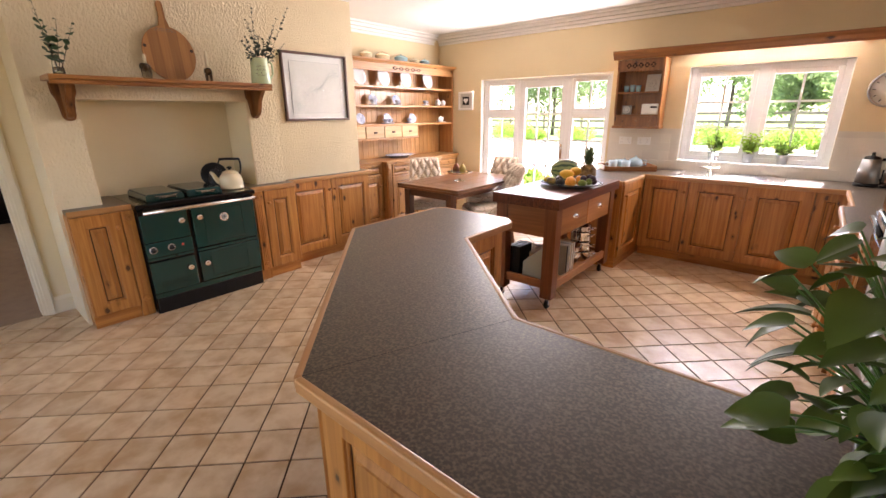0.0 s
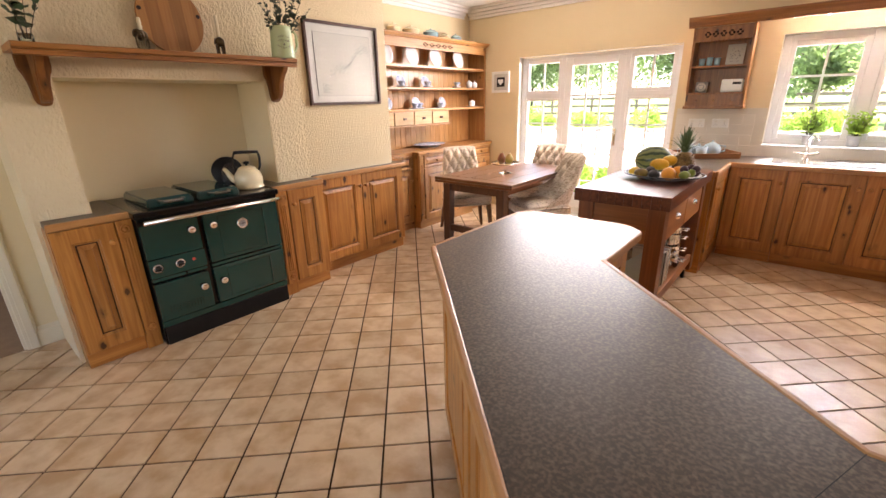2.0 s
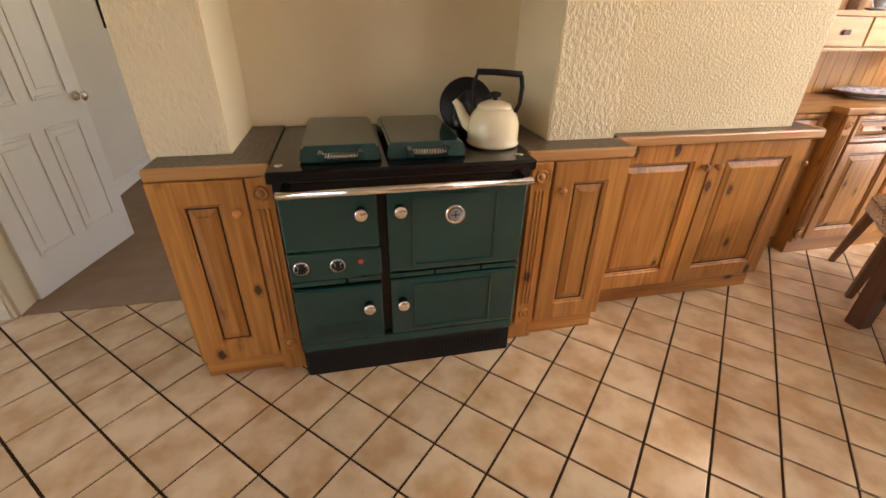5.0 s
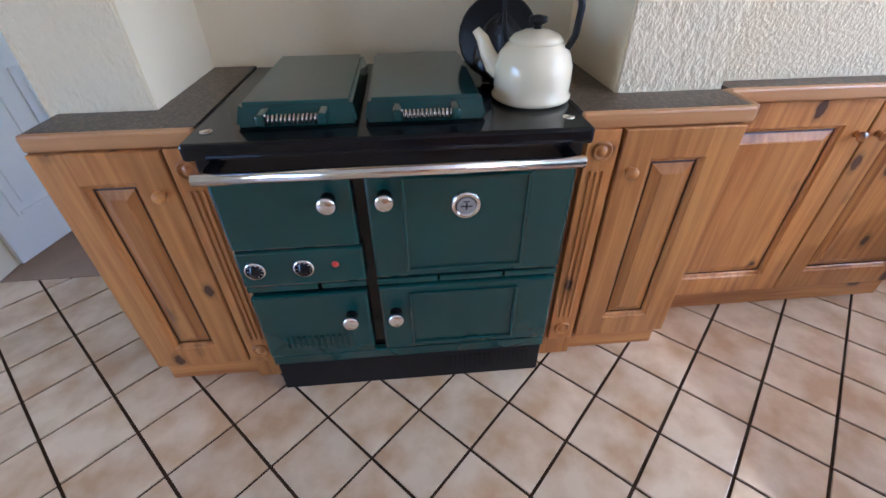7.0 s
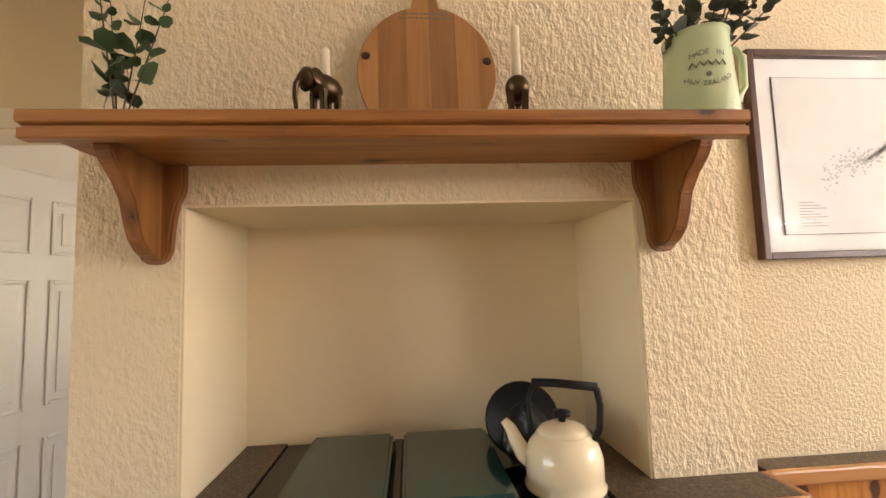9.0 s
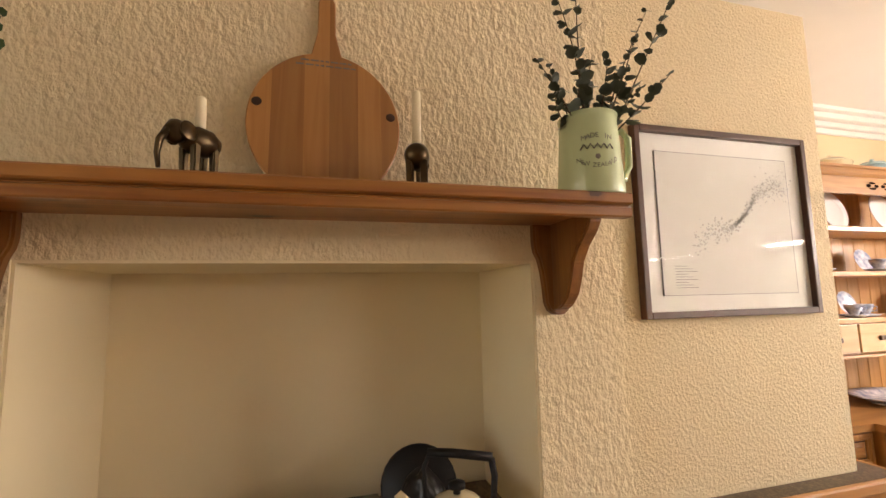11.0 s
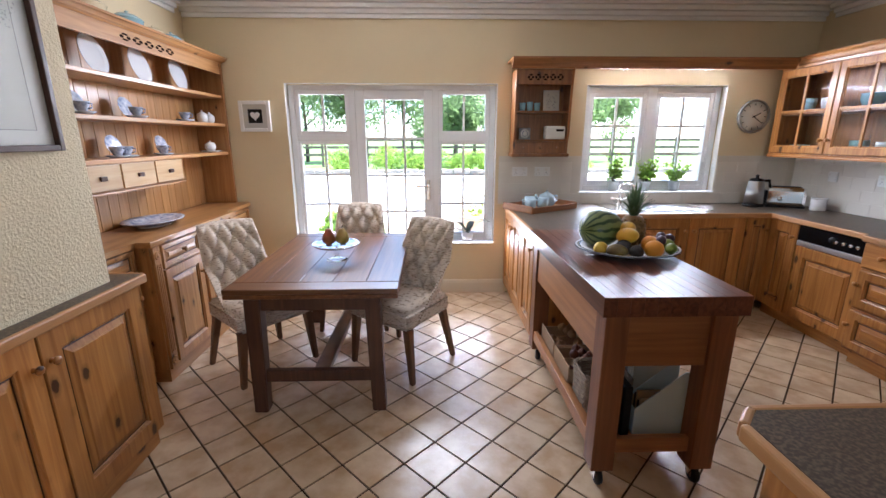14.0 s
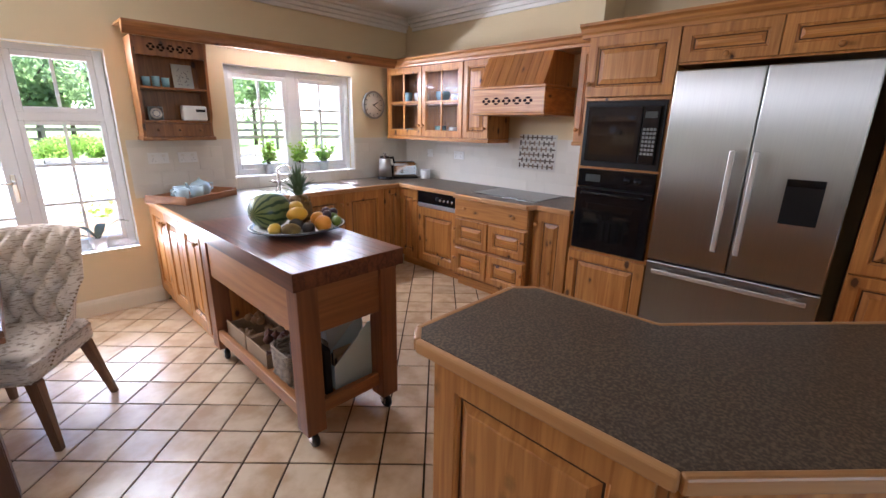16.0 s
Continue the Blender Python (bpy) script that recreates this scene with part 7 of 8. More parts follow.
part("spout", tube(bmesh.new(), [(-0.07, 0, 0.05), (-0.105, 0, 0.08), (-0.12, 0, 0.112)], 0.018, 10, 0.009), bpy.data.materials["mug_glaze"], tpo)
part("handle", tube(bmesh.new(), [(0.065, 0, 0.095), (0.115, 0, 0.09), (0.115, 0, 0.045), (0.078, 0, 0.035)], 0.008, 8), bpy.data.materials["mug_glaze"], tpo)

sk = thing("sink", pose(0, 0, 0), "stainless steel inset sink with a round bowl", "sink")
bm = bmesh.new()
prism(bm, [(-1.08, 5.03), (-0.18, 5.03), (-0.18, 5.46), (-1.08, 5.46)], CW + 0.0005, CW + 0.005, 0.002)
part("drainer", bm, chrome, sk)
part("bowl", lathe(bmesh.new(), [(0.19, 0.008), (0.20, 0.0055), (0.19, 0.0062), (0.17, 0.006), (0, 0.0052)], 40, (-0.52, 5.24, CW)), mat("shaded_steel", (0.30, 0.30, 0.30), 0.25, 1.0, vary=0.1), sk)
tpx = thing("mixer_tap", pose(-0.85, 5.42, CW + 0.005), "chrome mixer tap with a swan neck", "tap")
part("base", lathe(bmesh.new(), [(0, 0), (0.025, 0), (0.02, 0.03), (0.014, 0.06), (0, 0.062)], 20), chrome, tpx)
part("spout", tube(bmesh.new(), [(0, 0, 0.05), (0, 0, 0.17), (0.02, -0.03, 0.21), (0.05, -0.09, 0.215), (0.07, -0.13, 0.18)], 0.010, 10), chrome, tpx)
for s in (-1, 1):
    part("tap_head", tube(bmesh.new(), [(0, 0, 0.04), (s * 0.06, 0, 0.055), (s * 0.09, 0, 0.06)], 0.009, 8), chrome, tpx)


def herb(x, label, r, h, spread, m):
    p = thing("herb_pot", pose(x, 5.565, 1.0165), label, "potted herb", "pots on the window sill")
    part("pot", lathe(bmesh.new(), [(0, 0), (0.040, 0), (0.050, 0.085), (0.053, 0.088), (0.053, 0.098), (0.048, 0.098), (0.046, 0.08), (0, 0.078)], 24), mat("grey_glazed_pot", (0.50, 0.52, 0.53), 0.4, vary=0.1) if "mint" in label else bpy.data.materials.get("grey_glazed_pot") or mat("grey_glazed_pot", (0.50, 0.52, 0.53), 0.4, vary=0.1), p)
    rr = random.Random(int(x * 100))
    for k in range(13):
        q = rr.uniform(0, 6.28)
        d = rr.uniform(0.2, 1) * spread
        sprig(p, (0.3 * d * math.cos(q) * 0.3, 0.2 * d * math.sin(q), 0.078), (d * math.cos(q), 0.45 * d * math.sin(q) - 0.02, 0.09 + rr.uniform(0.5, 1) * h), 6, r, m, rr, 0.02)


herb(-0.865, "bright green basil plant in a grey pot", 0.031, 0.27, 0.17, basil)
herb(-0.55, "bright green mint plant in a grey pot", 0.029, 0.25, 0.16, basil)
herb(-0.26, "bright green herb in a small grey pot", 0.026, 0.21, 0.14, basil)

orch = thing("orchid_pot", pose(-2.285, 5.57, 0.5245), "dark-leaved potted orchid on the door-side sill", "potted plant")
part("pot", lathe(bmesh.new(), [(0, 0), (0.050, 0), (0.058, 0.09), (0.055, 0.09), (0.05, 0.075), (0, 0.073)], 24), china, orch)
for yaw, ln, up in ((-20, 0.22, 0.14), (160, 0.12, 0.10), (60, 0.14, 0.10), (200, 0.16, 0.05)):
    bm = bmesh.new()
    prev = None
    for s in range(7):
        f = s / 6
        w = 0.036 * math.sin(math.pi * (0.12 + 0.86 * f)) ** 0.8
        row = [bm.verts.new((ln * f, -w, 0.08 + up * math.sin(f * 2.0))), bm.verts.new((ln * f, 0, 0.074 + up * math.sin(f * 2.0))), bm.verts.new((ln * f, w, 0.08 + up * math.sin(f * 2.0)))]
        if prev:
            bm.faces.new((prev[0], prev[1], row[1], row[0])).smooth = True
            bm.faces.new((prev[1], prev[2], row[2], row[1])).smooth = True
        prev = row
    part("leaf", bm, dark_leaf, orch, "", pose(0, 0, 0, 0, 0, yaw))

ck = thing("wall_clock", pose(0.375, Y_N - 0.0065, 1.712), "round white wall clock with a grey rim", "clock")
part("rim", lathe(bmesh.new(), [(0.132, 0), (0.150, 0), (0.152, 0.02), (0.144, 0.032), (0.132, 0.026)], 48), mat("grey_rim", (0.32, 0.31, 0.29), 0.35, 0.6, vary=0.1), ck, "", pose(0, 0, 0, 90, 0, 0))
fc = part("face", lathe(bmesh.new(), [(0, 0.014), (0.134, 0.014), (0.134, 0.0), (0, 0)], 48), warm_white, ck, "", pose(0, 0, 0, 90, 0, 0))
for k in range(12):
    a = radians(30 * k)
    part("hour_mark", bb(-0.003, 0.003, 0.098, 0.120, 0.0142, 0.0155), black_matt, fc, "", pose(0, 0, 0, 0, 0, -math.degrees(a)))
for a, ln, w in ((62, 0.07, 0.005), (125, 0.10, 0.0035)):
    part("clock_hand", bb(-w, w, -0.015, ln, 0.016, 0.018), black_matt, fc, "dark clock pointer", pose(0, 0, 0, 0, 0, -a))

# sockets and switches
def socket(x, z, w=0.146, m=None):
    s = thing("wall_socket", m or pose(x, Y_N - 0.0065, z), "white double wall socket on the tiles", "socket", "wall sockets")
    p = part("plate", bb(-w / 2, w / 2, -0.010, 0, -0.043, 0.043, 0.003), gloss_white, s)
    for dx in (-0.038, 0.038):
        part("rocker", bb(dx - 0.012, dx + 0.012, -0.014, -0.0102, 0.010, 0.028, 0.002), warm_white, p)
        bm = bmesh.new()
        for a, b2, ww, hh in ((dx, -0.006, 0.003, 0.008), (dx - 0.011, -0.022, 0.006, 0.003), (dx + 0.011, -0.022, 0.006, 0.003)):
            box(bm, a - ww / 2, a + ww / 2, -0.0106, -0.0101, b2 - hh / 2, b2 + hh / 2)
        part("pin_hole", bm, black_matt, p)


socket(-1.80, 1.21), socket(-1.585, 1.21)
socket(0, 0, 0.146, pose(X_E - 0.0065, 4.62, 1.19, 0, 0, -90)), socket(0, 0, 0.086, pose(X_E - 0.0065, 5.08, 1.19, 0, 0, -90))

# kettle, toaster and jar in the corner
ek = thing("electric_kettle", pose(0.37, 5.31, CW + 0.0005), "glass and steel electric kettle with black handle", "kettle")
ek.scale = (1.0, 1.0, 1.22)
part("base", lathe(bmesh.new(), [(0, 0), (0.085, 0), (0.085, 0.02), (0, 0.022)], 28), black_matt, ek)
part("body", lathe(bmesh.new(), [(0, 0.023), (0.078, 0.023), (0.072, 0.11), (0.062, 0.19), (0.0, 0.192)], 30), steel, ek)
part("lid", lathe(bmesh.new(), [(0.060, 0.192), (0.05, 0.208), (0.012, 0.215), (0.014, 0.235), (0, 0.24)], 24), black, ek)
part("handle", tube(bmesh.new(), [(0.062, 0, 0.19), (0.12, 0, 0.195), (0.135, 0, 0.15), (0.11, 0, 0.06), (0.078, 0, 0.045)], 0.011, 10), black, ek)
ts = thing("toaster", pose(0.62, 5.26, CW + 0.0005, 0, 0, -28), "rounded chrome two-slot toaster", "toaster")
part("body", bb(-0.15, 0.15, -0.09, 0.09, 0.012, 0.185, 0.035), chrome, ts)
part("base", bb(-0.145, 0.145, -0.085, 0.085, 0.0, 0.016, 0.004), black_matt, ts)
for y in (-0.032, 0.032):
    part("slot", bb(-0.11, 0.11, y - 0.013, y + 0.013, 0.183, 0.187), black_matt, ts)
part("end_panel", bb(-0.162, -0.148, -0.06, 0.06, 0.02, 0.15, 0.006), black_matt, ts)
part("dial", lathe(bmesh.new(), [(0, 0.014), (0.018, 0.013), (0.02, 0)], 16), chrome, ts, "", pose(-0.05, -0.09, 0.08, 90, 0, 0))
jr = thing("canister", pose(0.76, 5.05, CW + 0.0005), "small white ceramic canister", "canister")
part("pot", lathe(bmesh.new(), [(0, 0), (0.055, 0), (0.058, 0.01), (0.058, 0.10), (0.054, 0.10), (0.052, 0.02), (0, 0.015)], 26), china, jr)
part("rim", lathe(bmesh.new(), [(0.054, 0.099), (0.061, 0.099), (0.061, 0.107), (0.053, 0.108)], 26), china, jr)

# on the open shelves
for k, x in enumerate((-1.82, -1.755, -1.69)):
    c = thing("tumbler", pose(x, 5.41, 1.7535), "pale blue stoneware tumbler on the open shelf", "tumbler", "tumblers on the shelf")
    part("cup", lathe(bmesh.new(), [(0, 0), (0.024, 0), (0.028, 0.07 + 0.008 * (k % 2)), (0.026, 0.07 + 0.008 * (k % 2)), (0.022, 0.006), (0, 0.005)], 20), teal_china, c)
cd = thing("greeting_card", pose(-1.625, 5.44, 1.7535, -8, 0, 0), "white card with small dotted pattern on the shelf", "card")
part("card", bb(0, 0.145, 0, 0.004, 0, 0.185, 0.001), paper, cd)
bm = bmesh.new()
rr = random.Random(1)
for k in range(26):
    x, z = rr.uniform(0.03, 0.115), rr.uniform(0.03, 0.155)
    box(bm, x - 0.004, x + 0.004, -0.0012, -0.0002, z - 0.003, z + 0.003)
tagged(part("pattern", bm, ink, cd), kind="stuff")
rd = thing("radio", pose(-1.615, 5.38, 1.5085), "small white table radio on the open shelf", "radio")
part("case", bb(0, 0.18, -0.03, 0.05, 0, 0.115, 0.012), gloss_white, rd)
part("display", bb(0.095, 0.165, -0.032, -0.0295, 0.068, 0.088), black_matt, rd)
ac = thing("alarm_clock", pose(-1.79, 5.41, 1.5085), "small square grey alarm clock on the shelf", "clock")
part("case", bb(-0.05, 0.05, -0.015, 0.02, 0, 0.10, 0.006), steel, ac)
part("face", lathe(bmesh.new(), [(0, 0.003), (0.040, 0.002), (0.041, 0)], 24), warm_white, ac, "", pose(0, -0.0152, 0.05, 90, 0, 0))
part("ring", lathe(bmesh.new(), [(0.022, 0.004), (0.026, 0.004), (0.026, 0.0), (0.022, 0)], 24), mat("blue_ring", (0.10, 0.16, 0.26), 0.4), ac, "", pose(0, -0.0152, 0.05, 90, 0, 0))

# crockery behind the glazed doors
for k, (y, z, r, h) in enumerate(((5.30, 1.40, 0.075, 0.06), (5.12, 1.40, 0.08, 0.035), (4.75, 1.40, 0.06, 0.10), (4.55, 1.40, 0.055, 0.09), (5.28, 1.735, 0.05, 0.12), (5.10, 1.735, 0.05, 0.11), (4.72, 1.735, 0.075, 0.11), (4.52, 1.735, 0.06, 0.08))):
    b_ = thing("bowl", pose(0.70, y, z, 0, 0, 0), "pale china bowl inside the glazed cabinet", "bowl", "china in the cabinet")
    part("bowl", lathe(bmesh.new(), [(0, 0), (r * 0.6, 0), (r, h * 0.6), (r, h), (r * 0.94, h), (r * 0.9, h * 0.6), (0, 0.01)], 22), china if k % 2 else teal_china, b_)
    part("foot", lathe(bmesh.new(), [(r * 0.5, -0.0005), (r * 0.55, -0.0005), (r * 0.55, 0.004), (r * 0.5, 0.004)], 20), china, b_)

# ceiling spotlight and smoke detector
sp = thing("ceiling_spotlight", pose(-1.20, 1.60, H), "small white ceiling spotlight", "ceiling light")
part("rose", lathe(bmesh.new(), [(0, -0.0), (0.04, -0.0), (0.038, -0.018), (0, -0.02)], 22), gloss_white, sp)
part("shade", tube(bmesh.new(), [(0, 0, -0.02), (0.02, 0.02, -0.05), (0.05, 0.05, -0.085)], 0.018, 12, 0.03), gloss_white, sp)

# ---- potted plant on the island ----
pp = thing("island_plant", pose(0.215, 0.83, 0.9105), "leafy green pothos plant in a dark pot on the island", "potted plant")
part("pot", lathe(bmesh.new(), [(0, 0), (0.085, 0), (0.105, 0.12), (0.11, 0.125), (0.11, 0.14), (0.10, 0.14), (0.098, 0.12), (0, 0.115)], 30), mat("dark_glazed_pot", (0.03, 0.035, 0.03), 0.3, vary=0.2), pp)
part("moss", lathe(bmesh.new(), [(0.098, 0.12), (0.06, 0.135), (0, 0.142)], 24), mat("moss", (0.14, 0.12, 0.05), 0.95, bump=1.0, bump_scale=120, vary=0.5, vary_scale=40), pp)
rnd = random.Random(12)
big = mat("pothos_leaf", (0.085, 0.135, 0.020), 0.42, spec=0.4, vary=0.45, vary_scale=7, by_object=0.25)


def heart_leaf(parent, root, tip_at, size, roll):
    """A stalk and a pointed, folded leaf that droops at its end."""
    root, tip_at = Vector(root), Vector(tip_at)
    mid = (root + tip_at) / 2 + Vector((0, 0, 0.05))
    P = [root.lerp(mid, t).lerp(mid.lerp(tip_at, t), t) for t in np.linspace(0, 1, 7)]
    stem = part("stem", tube(bmesh.new(), P, 0.003, 5, 0.0018), leaf, parent)
    d = (tip_at - root)
    yaw = math.degrees(math.atan2(d.y, d.x))
    bm = bmesh.new()
    prev = None
    for s in range(8):
        f = s / 7
        w = size * 0.34 * math.sin(math.pi * min(1, 0.10 + 0.90 * f) ** 0.72) ** 0.85 * (1 if f < 0.99 else 0.02)
        x, z = size * f, -0.35 * size * f * f
        row = [bm.verts.new((x, -w, z + 0.25 * w)), bm.verts.new((x, -w * 0.5, z + 0.06 * w)), bm.verts.new((x, 0, z - 0.05 * w)), bm.verts.new((x, w * 0.5, z + 0.06 * w)), bm.verts.new((x, w, z + 0.25 * w))]
        if prev:
            for i in range(4):
                bm.faces.new((prev[i], prev[i + 1], row[i + 1], row[i])).smooth = True
        prev = row
    part("leaf", bm, big, stem, "", Matrix.Translation(tip_at) @ pose(0, 0, 0, roll, rnd.uniform(-25, 35), yaw + rnd.uniform(-30, 30)))


for k in range(215):
    q = rnd.uniform(0, 2 * math.pi)
    d = 0.04 + 0.20 * rnd.random() ** 0.8
    z = 0.13 + rnd.uniform(-0.02, 0.38) * (1.15 - d * 1.5)
    heart_leaf(pp, (0.04 * math.cos(q), 0.04 * math.sin(q), 0.13), (d * math.cos(q), d * math.sin(q), z), rnd.uniform(0.040, 0.098), rnd.uniform(-45, 45))

# ---- next room ----
dl = thing("door_2", pose(-4.63, -0.480, 0.006, 0, 0, 168), "white six-panel door standing open into the next room", "door", kind="structure")
DWID = 0.77
part("leaf", bb(0.0, DWID, -0.018, 0.018, 0.0, 2.0, 0.003), gloss_white, dl)
for x0, x1 in ((0.10, 0.345), (0.425, 0.67)):
    for z0, z1 in ((0.20, 0.78), (0.92, 1.50), (1.62, 1.88)):
        for s in (-1, 1):
            bm = bmesh.new()
            y0, y1 = sorted((s * 0.0182, s * 0.026))
            for a in ((x0, x0 + 0.018, z0, z1), (x1 - 0.018, x1, z0, z1), (x0 + 0.018, x1 - 0.018, z0, z0 + 0.018), (x0 + 0.018, x1 - 0.018, z1 - 0.018, z1)):
                box(bm, a[0], a[1], y0, y1, a[2], a[3], 0.004)
            box(bm, x0 + 0.05, x1 - 0.05, min(s * 0.0182, s * 0.023), max(s * 0.0182, s * 0.023), z0 + 0.05, z1 - 0.05, 0.003)
            part("moulded_panel", bm, gloss_white, dl)
for s in (-1, 1):
    part("door_knob", lathe(bmesh.new(), [(0.026, 0), (0.026, 0.006), (0.010, 0.010), (0.009, 0.03), (0.024, 0.04), (0.026, 0.052), (0.014, 0.062), (0, 0.063)], 22), chrome, dl, "round metal door knob", pose(0.71, s * 0.018, 0.90, 90 if s < 0 else -90, 0, 0))

pno = thing("upright_piano", pose(-9.38, -0.66, 0.004, 0, 0, 90), "black upright piano against the far wall", "piano")
part("body", bb(0.0, 1.40, -0.36, -0.02, 0.06, 1.20, 0.008), black, pno)
part("plinth", bb(0.02, 1.38, -0.36, -0.02, 0.0, 0.06), black_matt, pno)
part("top_lid", bb(-0.01, 1.41, -0.39, -0.01, 1.202, 1.23, 0.005), black, pno)
part("key_bed", bb(0.0, 1.40, -0.62, -0.362, 0.60, 0.70, 0.008), black, pno)
part("keys", bb(0.08, 1.32, -0.60, -0.45, 0.702, 0.715, 0.003), china, pno)
for x in (0.03, 1.33):
    part("leg", bb(x, x + 0.05, -0.60, -0.55, 0.0, 0.599, 0.004), black, pno)
rch = thing("red_chair", pose(-8.35, -0.02, 0.004, 0, 0, 100), "red leather chair with dark wooden legs", "chair")
part("seat", bb(-0.24, 0.24, -0.24, 0.22, 0.40, 0.50, 0.03), red, rch)
part("backrest", bb(-0.24, 0.24, 0.16, 0.23, 0.502, 0.90, 0.025), red, rch)
for x in (-0.2, 0.2):
    for y in (-0.2, 0.18):
        part("leg", taper(bmesh.new(), (x, y, 0.40), (x * 1.05, y * 1.1, 0), 0.045, 0.03), brown_frame, rch)
pf = thing("framed_print", pose(-6.84, -0.698, 1.20, 0, 0, 180), "large black framed print on the next room's wall", "picture")
bm = bmesh.new()
for a in ((0, 0.07, 0, 0.86), (1.13, 1.20, 0, 0.86), (0.07, 1.13, 0, 0.14), (0.07, 1.13, 0.79, 0.86)):
    box(bm, a[0], a[1], -0.03, 0, a[2], a[3], 0.003)
part("frame", bm, black_matt, pf)
part("print", bb(0.07, 1.13, -0.014, -0.001, 0.14, 0.79), mat("grey_print", (0.30, 0.27, 0.21), 0.5, vary=0.5, vary_scale=5), pf)
part("caption_plate", bb(0.50, 0.70, -0.032, -0.0302, 0.05, 0.10), paper, pf)
structure("baseboard_room", bb(-9.39, -4.63, -0.699, -0.682, 0.005, 0.13, 0.004), gloss_white, "white skirting board in the next room", "skirting")

# ---- garden ----
structure("ground", bb(-250, 250, Y_N + 0.31, 400, -0.20, -0.10), grass, "sunlit lawn and fields behind the house", "lawn")
structure("patio", bb(-22, 18, Y_N + 0.31, 21.5, -0.0999, -0.06), patio, "pale sunlit concrete yard outside the doors", "yard")
structure("door_step", bb(-3.5, -2.5, Y_N + 0.301, Y_N + 0.9, -0.059, -0.005, 0.01), patio, "pale concrete door step", "step")
bm = bmesh.new()
for k in range(46):
    x = -20 + k * 0.8
    box(bm, x, x + 0.77, 21.5, 21.9, -0.06, 0.09 + 0.02 * (k % 3), 0.02)
tagged(solid("garden_kerb", bm, mat("grey_stone", (0.40, 0.36, 0.29), 0.9, vary=0.4, vary_scale=3, bump=0.4), "low grey stone edging of the flower bed", "kerb"), kind="stuff")
fn = thing("fence", pose(0, 0, 0), "dark grey timber post-and-rail garden fence", "fence")
for k in range(16):
    part("post", bb(-22 + k * 2.6, -21.86 + k * 2.6, 26.94, 27.06, -0.10, 1.62, 0.01), fence_m, fn)
for z in (0.60, 1.02, 1.44):
    part("rail", bb(-22.3, 18, 26.88, 26.938, z - 0.07, z + 0.07, 0.008), fence_m, fn)


def clump(n, r, size, rnd, squash=0.7, holes=0.0):
    """Many small leaf cards bunched into an uneven crown."""
    vs, fs = [], []
    blobs = [(Vector((rnd.gauss(0, 0.42), rnd.gauss(0, 0.42), rnd.gauss(0, 0.36) * squash)) * r, rnd.uniform(0.28, 0.55) * r) for _ in range(11)]
    for k in range(n):
        c, br = blobs[k % len(blobs)]
        d = Vector((rnd.gauss(0, 1), rnd.gauss(0, 1), rnd.gauss(0, 1))).normalized()
        p = c + d * br * rnd.uniform(0.7, 1.05)
        a = Vector((rnd.gauss(0, 1), rnd.gauss(0, 1), rnd.gauss(0, 1))).normalized()
        b_ = a.cross(d + Vector((0.01, 0.02, 0))).normalized()
        s = size * rnd.uniform(0.6, 1.4)
        i = len(vs)
        vs += [p - a * s, p + b_ * s * 0.5, p + a * s, p - b_ * s * 0.5]
        fs.append((i, i + 1, i + 2, i + 3))
    me = bpy.data.meshes.new("crown")
    me.from_pydata([tuple(v) for v in vs], [], fs)
    return me


def tree(x, y, h, r, rnd, label):
    t = thing("tree", pose(x, y, -0.11), label, "tree", "garden trees")
    tk = tube(bmesh.new(), [(0, 0, 0), (0.05, 0.02, h * 0.3), (-0.04, 0.05, h * 0.6), (0.02, 0, h * 0.85)], 0.14, 9, 0.05)
    part("trunk", tk, bark, t)
    for k in range(5):
        q = k * 1.3
        part("limb", tube(bmesh.new(), [(0, 0, h * (0.35 + 0.08 * k)), (0.4 * r * math.cos(q), 0.4 * r * math.sin(q), h * (0.5 + 0.07 * k)), (0.75 * r * math.cos(q), 0.75 * r * math.sin(q), h * (0.58 + 0.08 * k))], 0.06, 6, 0.015), bark, t)
    me = clump(5200, r, 0.115, rnd, 0.8)
    me.materials.append(tree_leaf)
    c = new("crown", me)
    c.parent, c.matrix_basis = t, pose(0, 0, h * 0.64)
    c["kind"] = "stuff"


rnd = random.Random(21)
for x, y, h, r in ((-15.5, 31, 6.0, 3.0), (-11.5, 33, 7.0, 3.2), (-8.0, 31, 6.4, 3.0), (-4.6, 33, 7.2, 3.3), (-1.2, 27.8, 4.4, 2.0), (2.0, 32, 6.4, 3.0), (6.5, 31, 6.2, 3.0), (-19, 33, 7, 3.4), (0.8, 36, 7.4, 3.4), (10.5, 33, 6.5, 3.1)):
    tree(x, y, h, r, rnd, "leafy green garden tree behind the fence")
for x, y, r in ((-12.6, 23.0, 0.8), (-10.2, 23.0, 0.8), (-7.0, 22.9, 0.75), (-4.6, 22.8, 1.0), (-3.2, 22.9, 0.9), (-0.9, 22.9, 0.85), (0.3, 23.0, 0.8), (2.3, 23, 0.8), (4.2, 23, 0.9), (-14.5, 23.2, 0.9), (-3.86, 7.3, 0.45)):
    b_ = thing("shrub", pose(x, y, -0.06 if y < 20 else -0.10), "bright green rounded garden shrub", "shrub", "garden shrubs")
    me = clump(2600, r, 0.055, rnd, 0.6)
    me.materials.append(hedge)
    c = new("foliage", me)
    c.parent, c.matrix_basis = b_, pose(0, 0, r * 0.55)
    c["kind"] = "stuff"
    part("stem", tube(bmesh.new(), [(0, 0, 0), (0.02, 0, r * 0.5)], 0.03, 6), bark, b_)
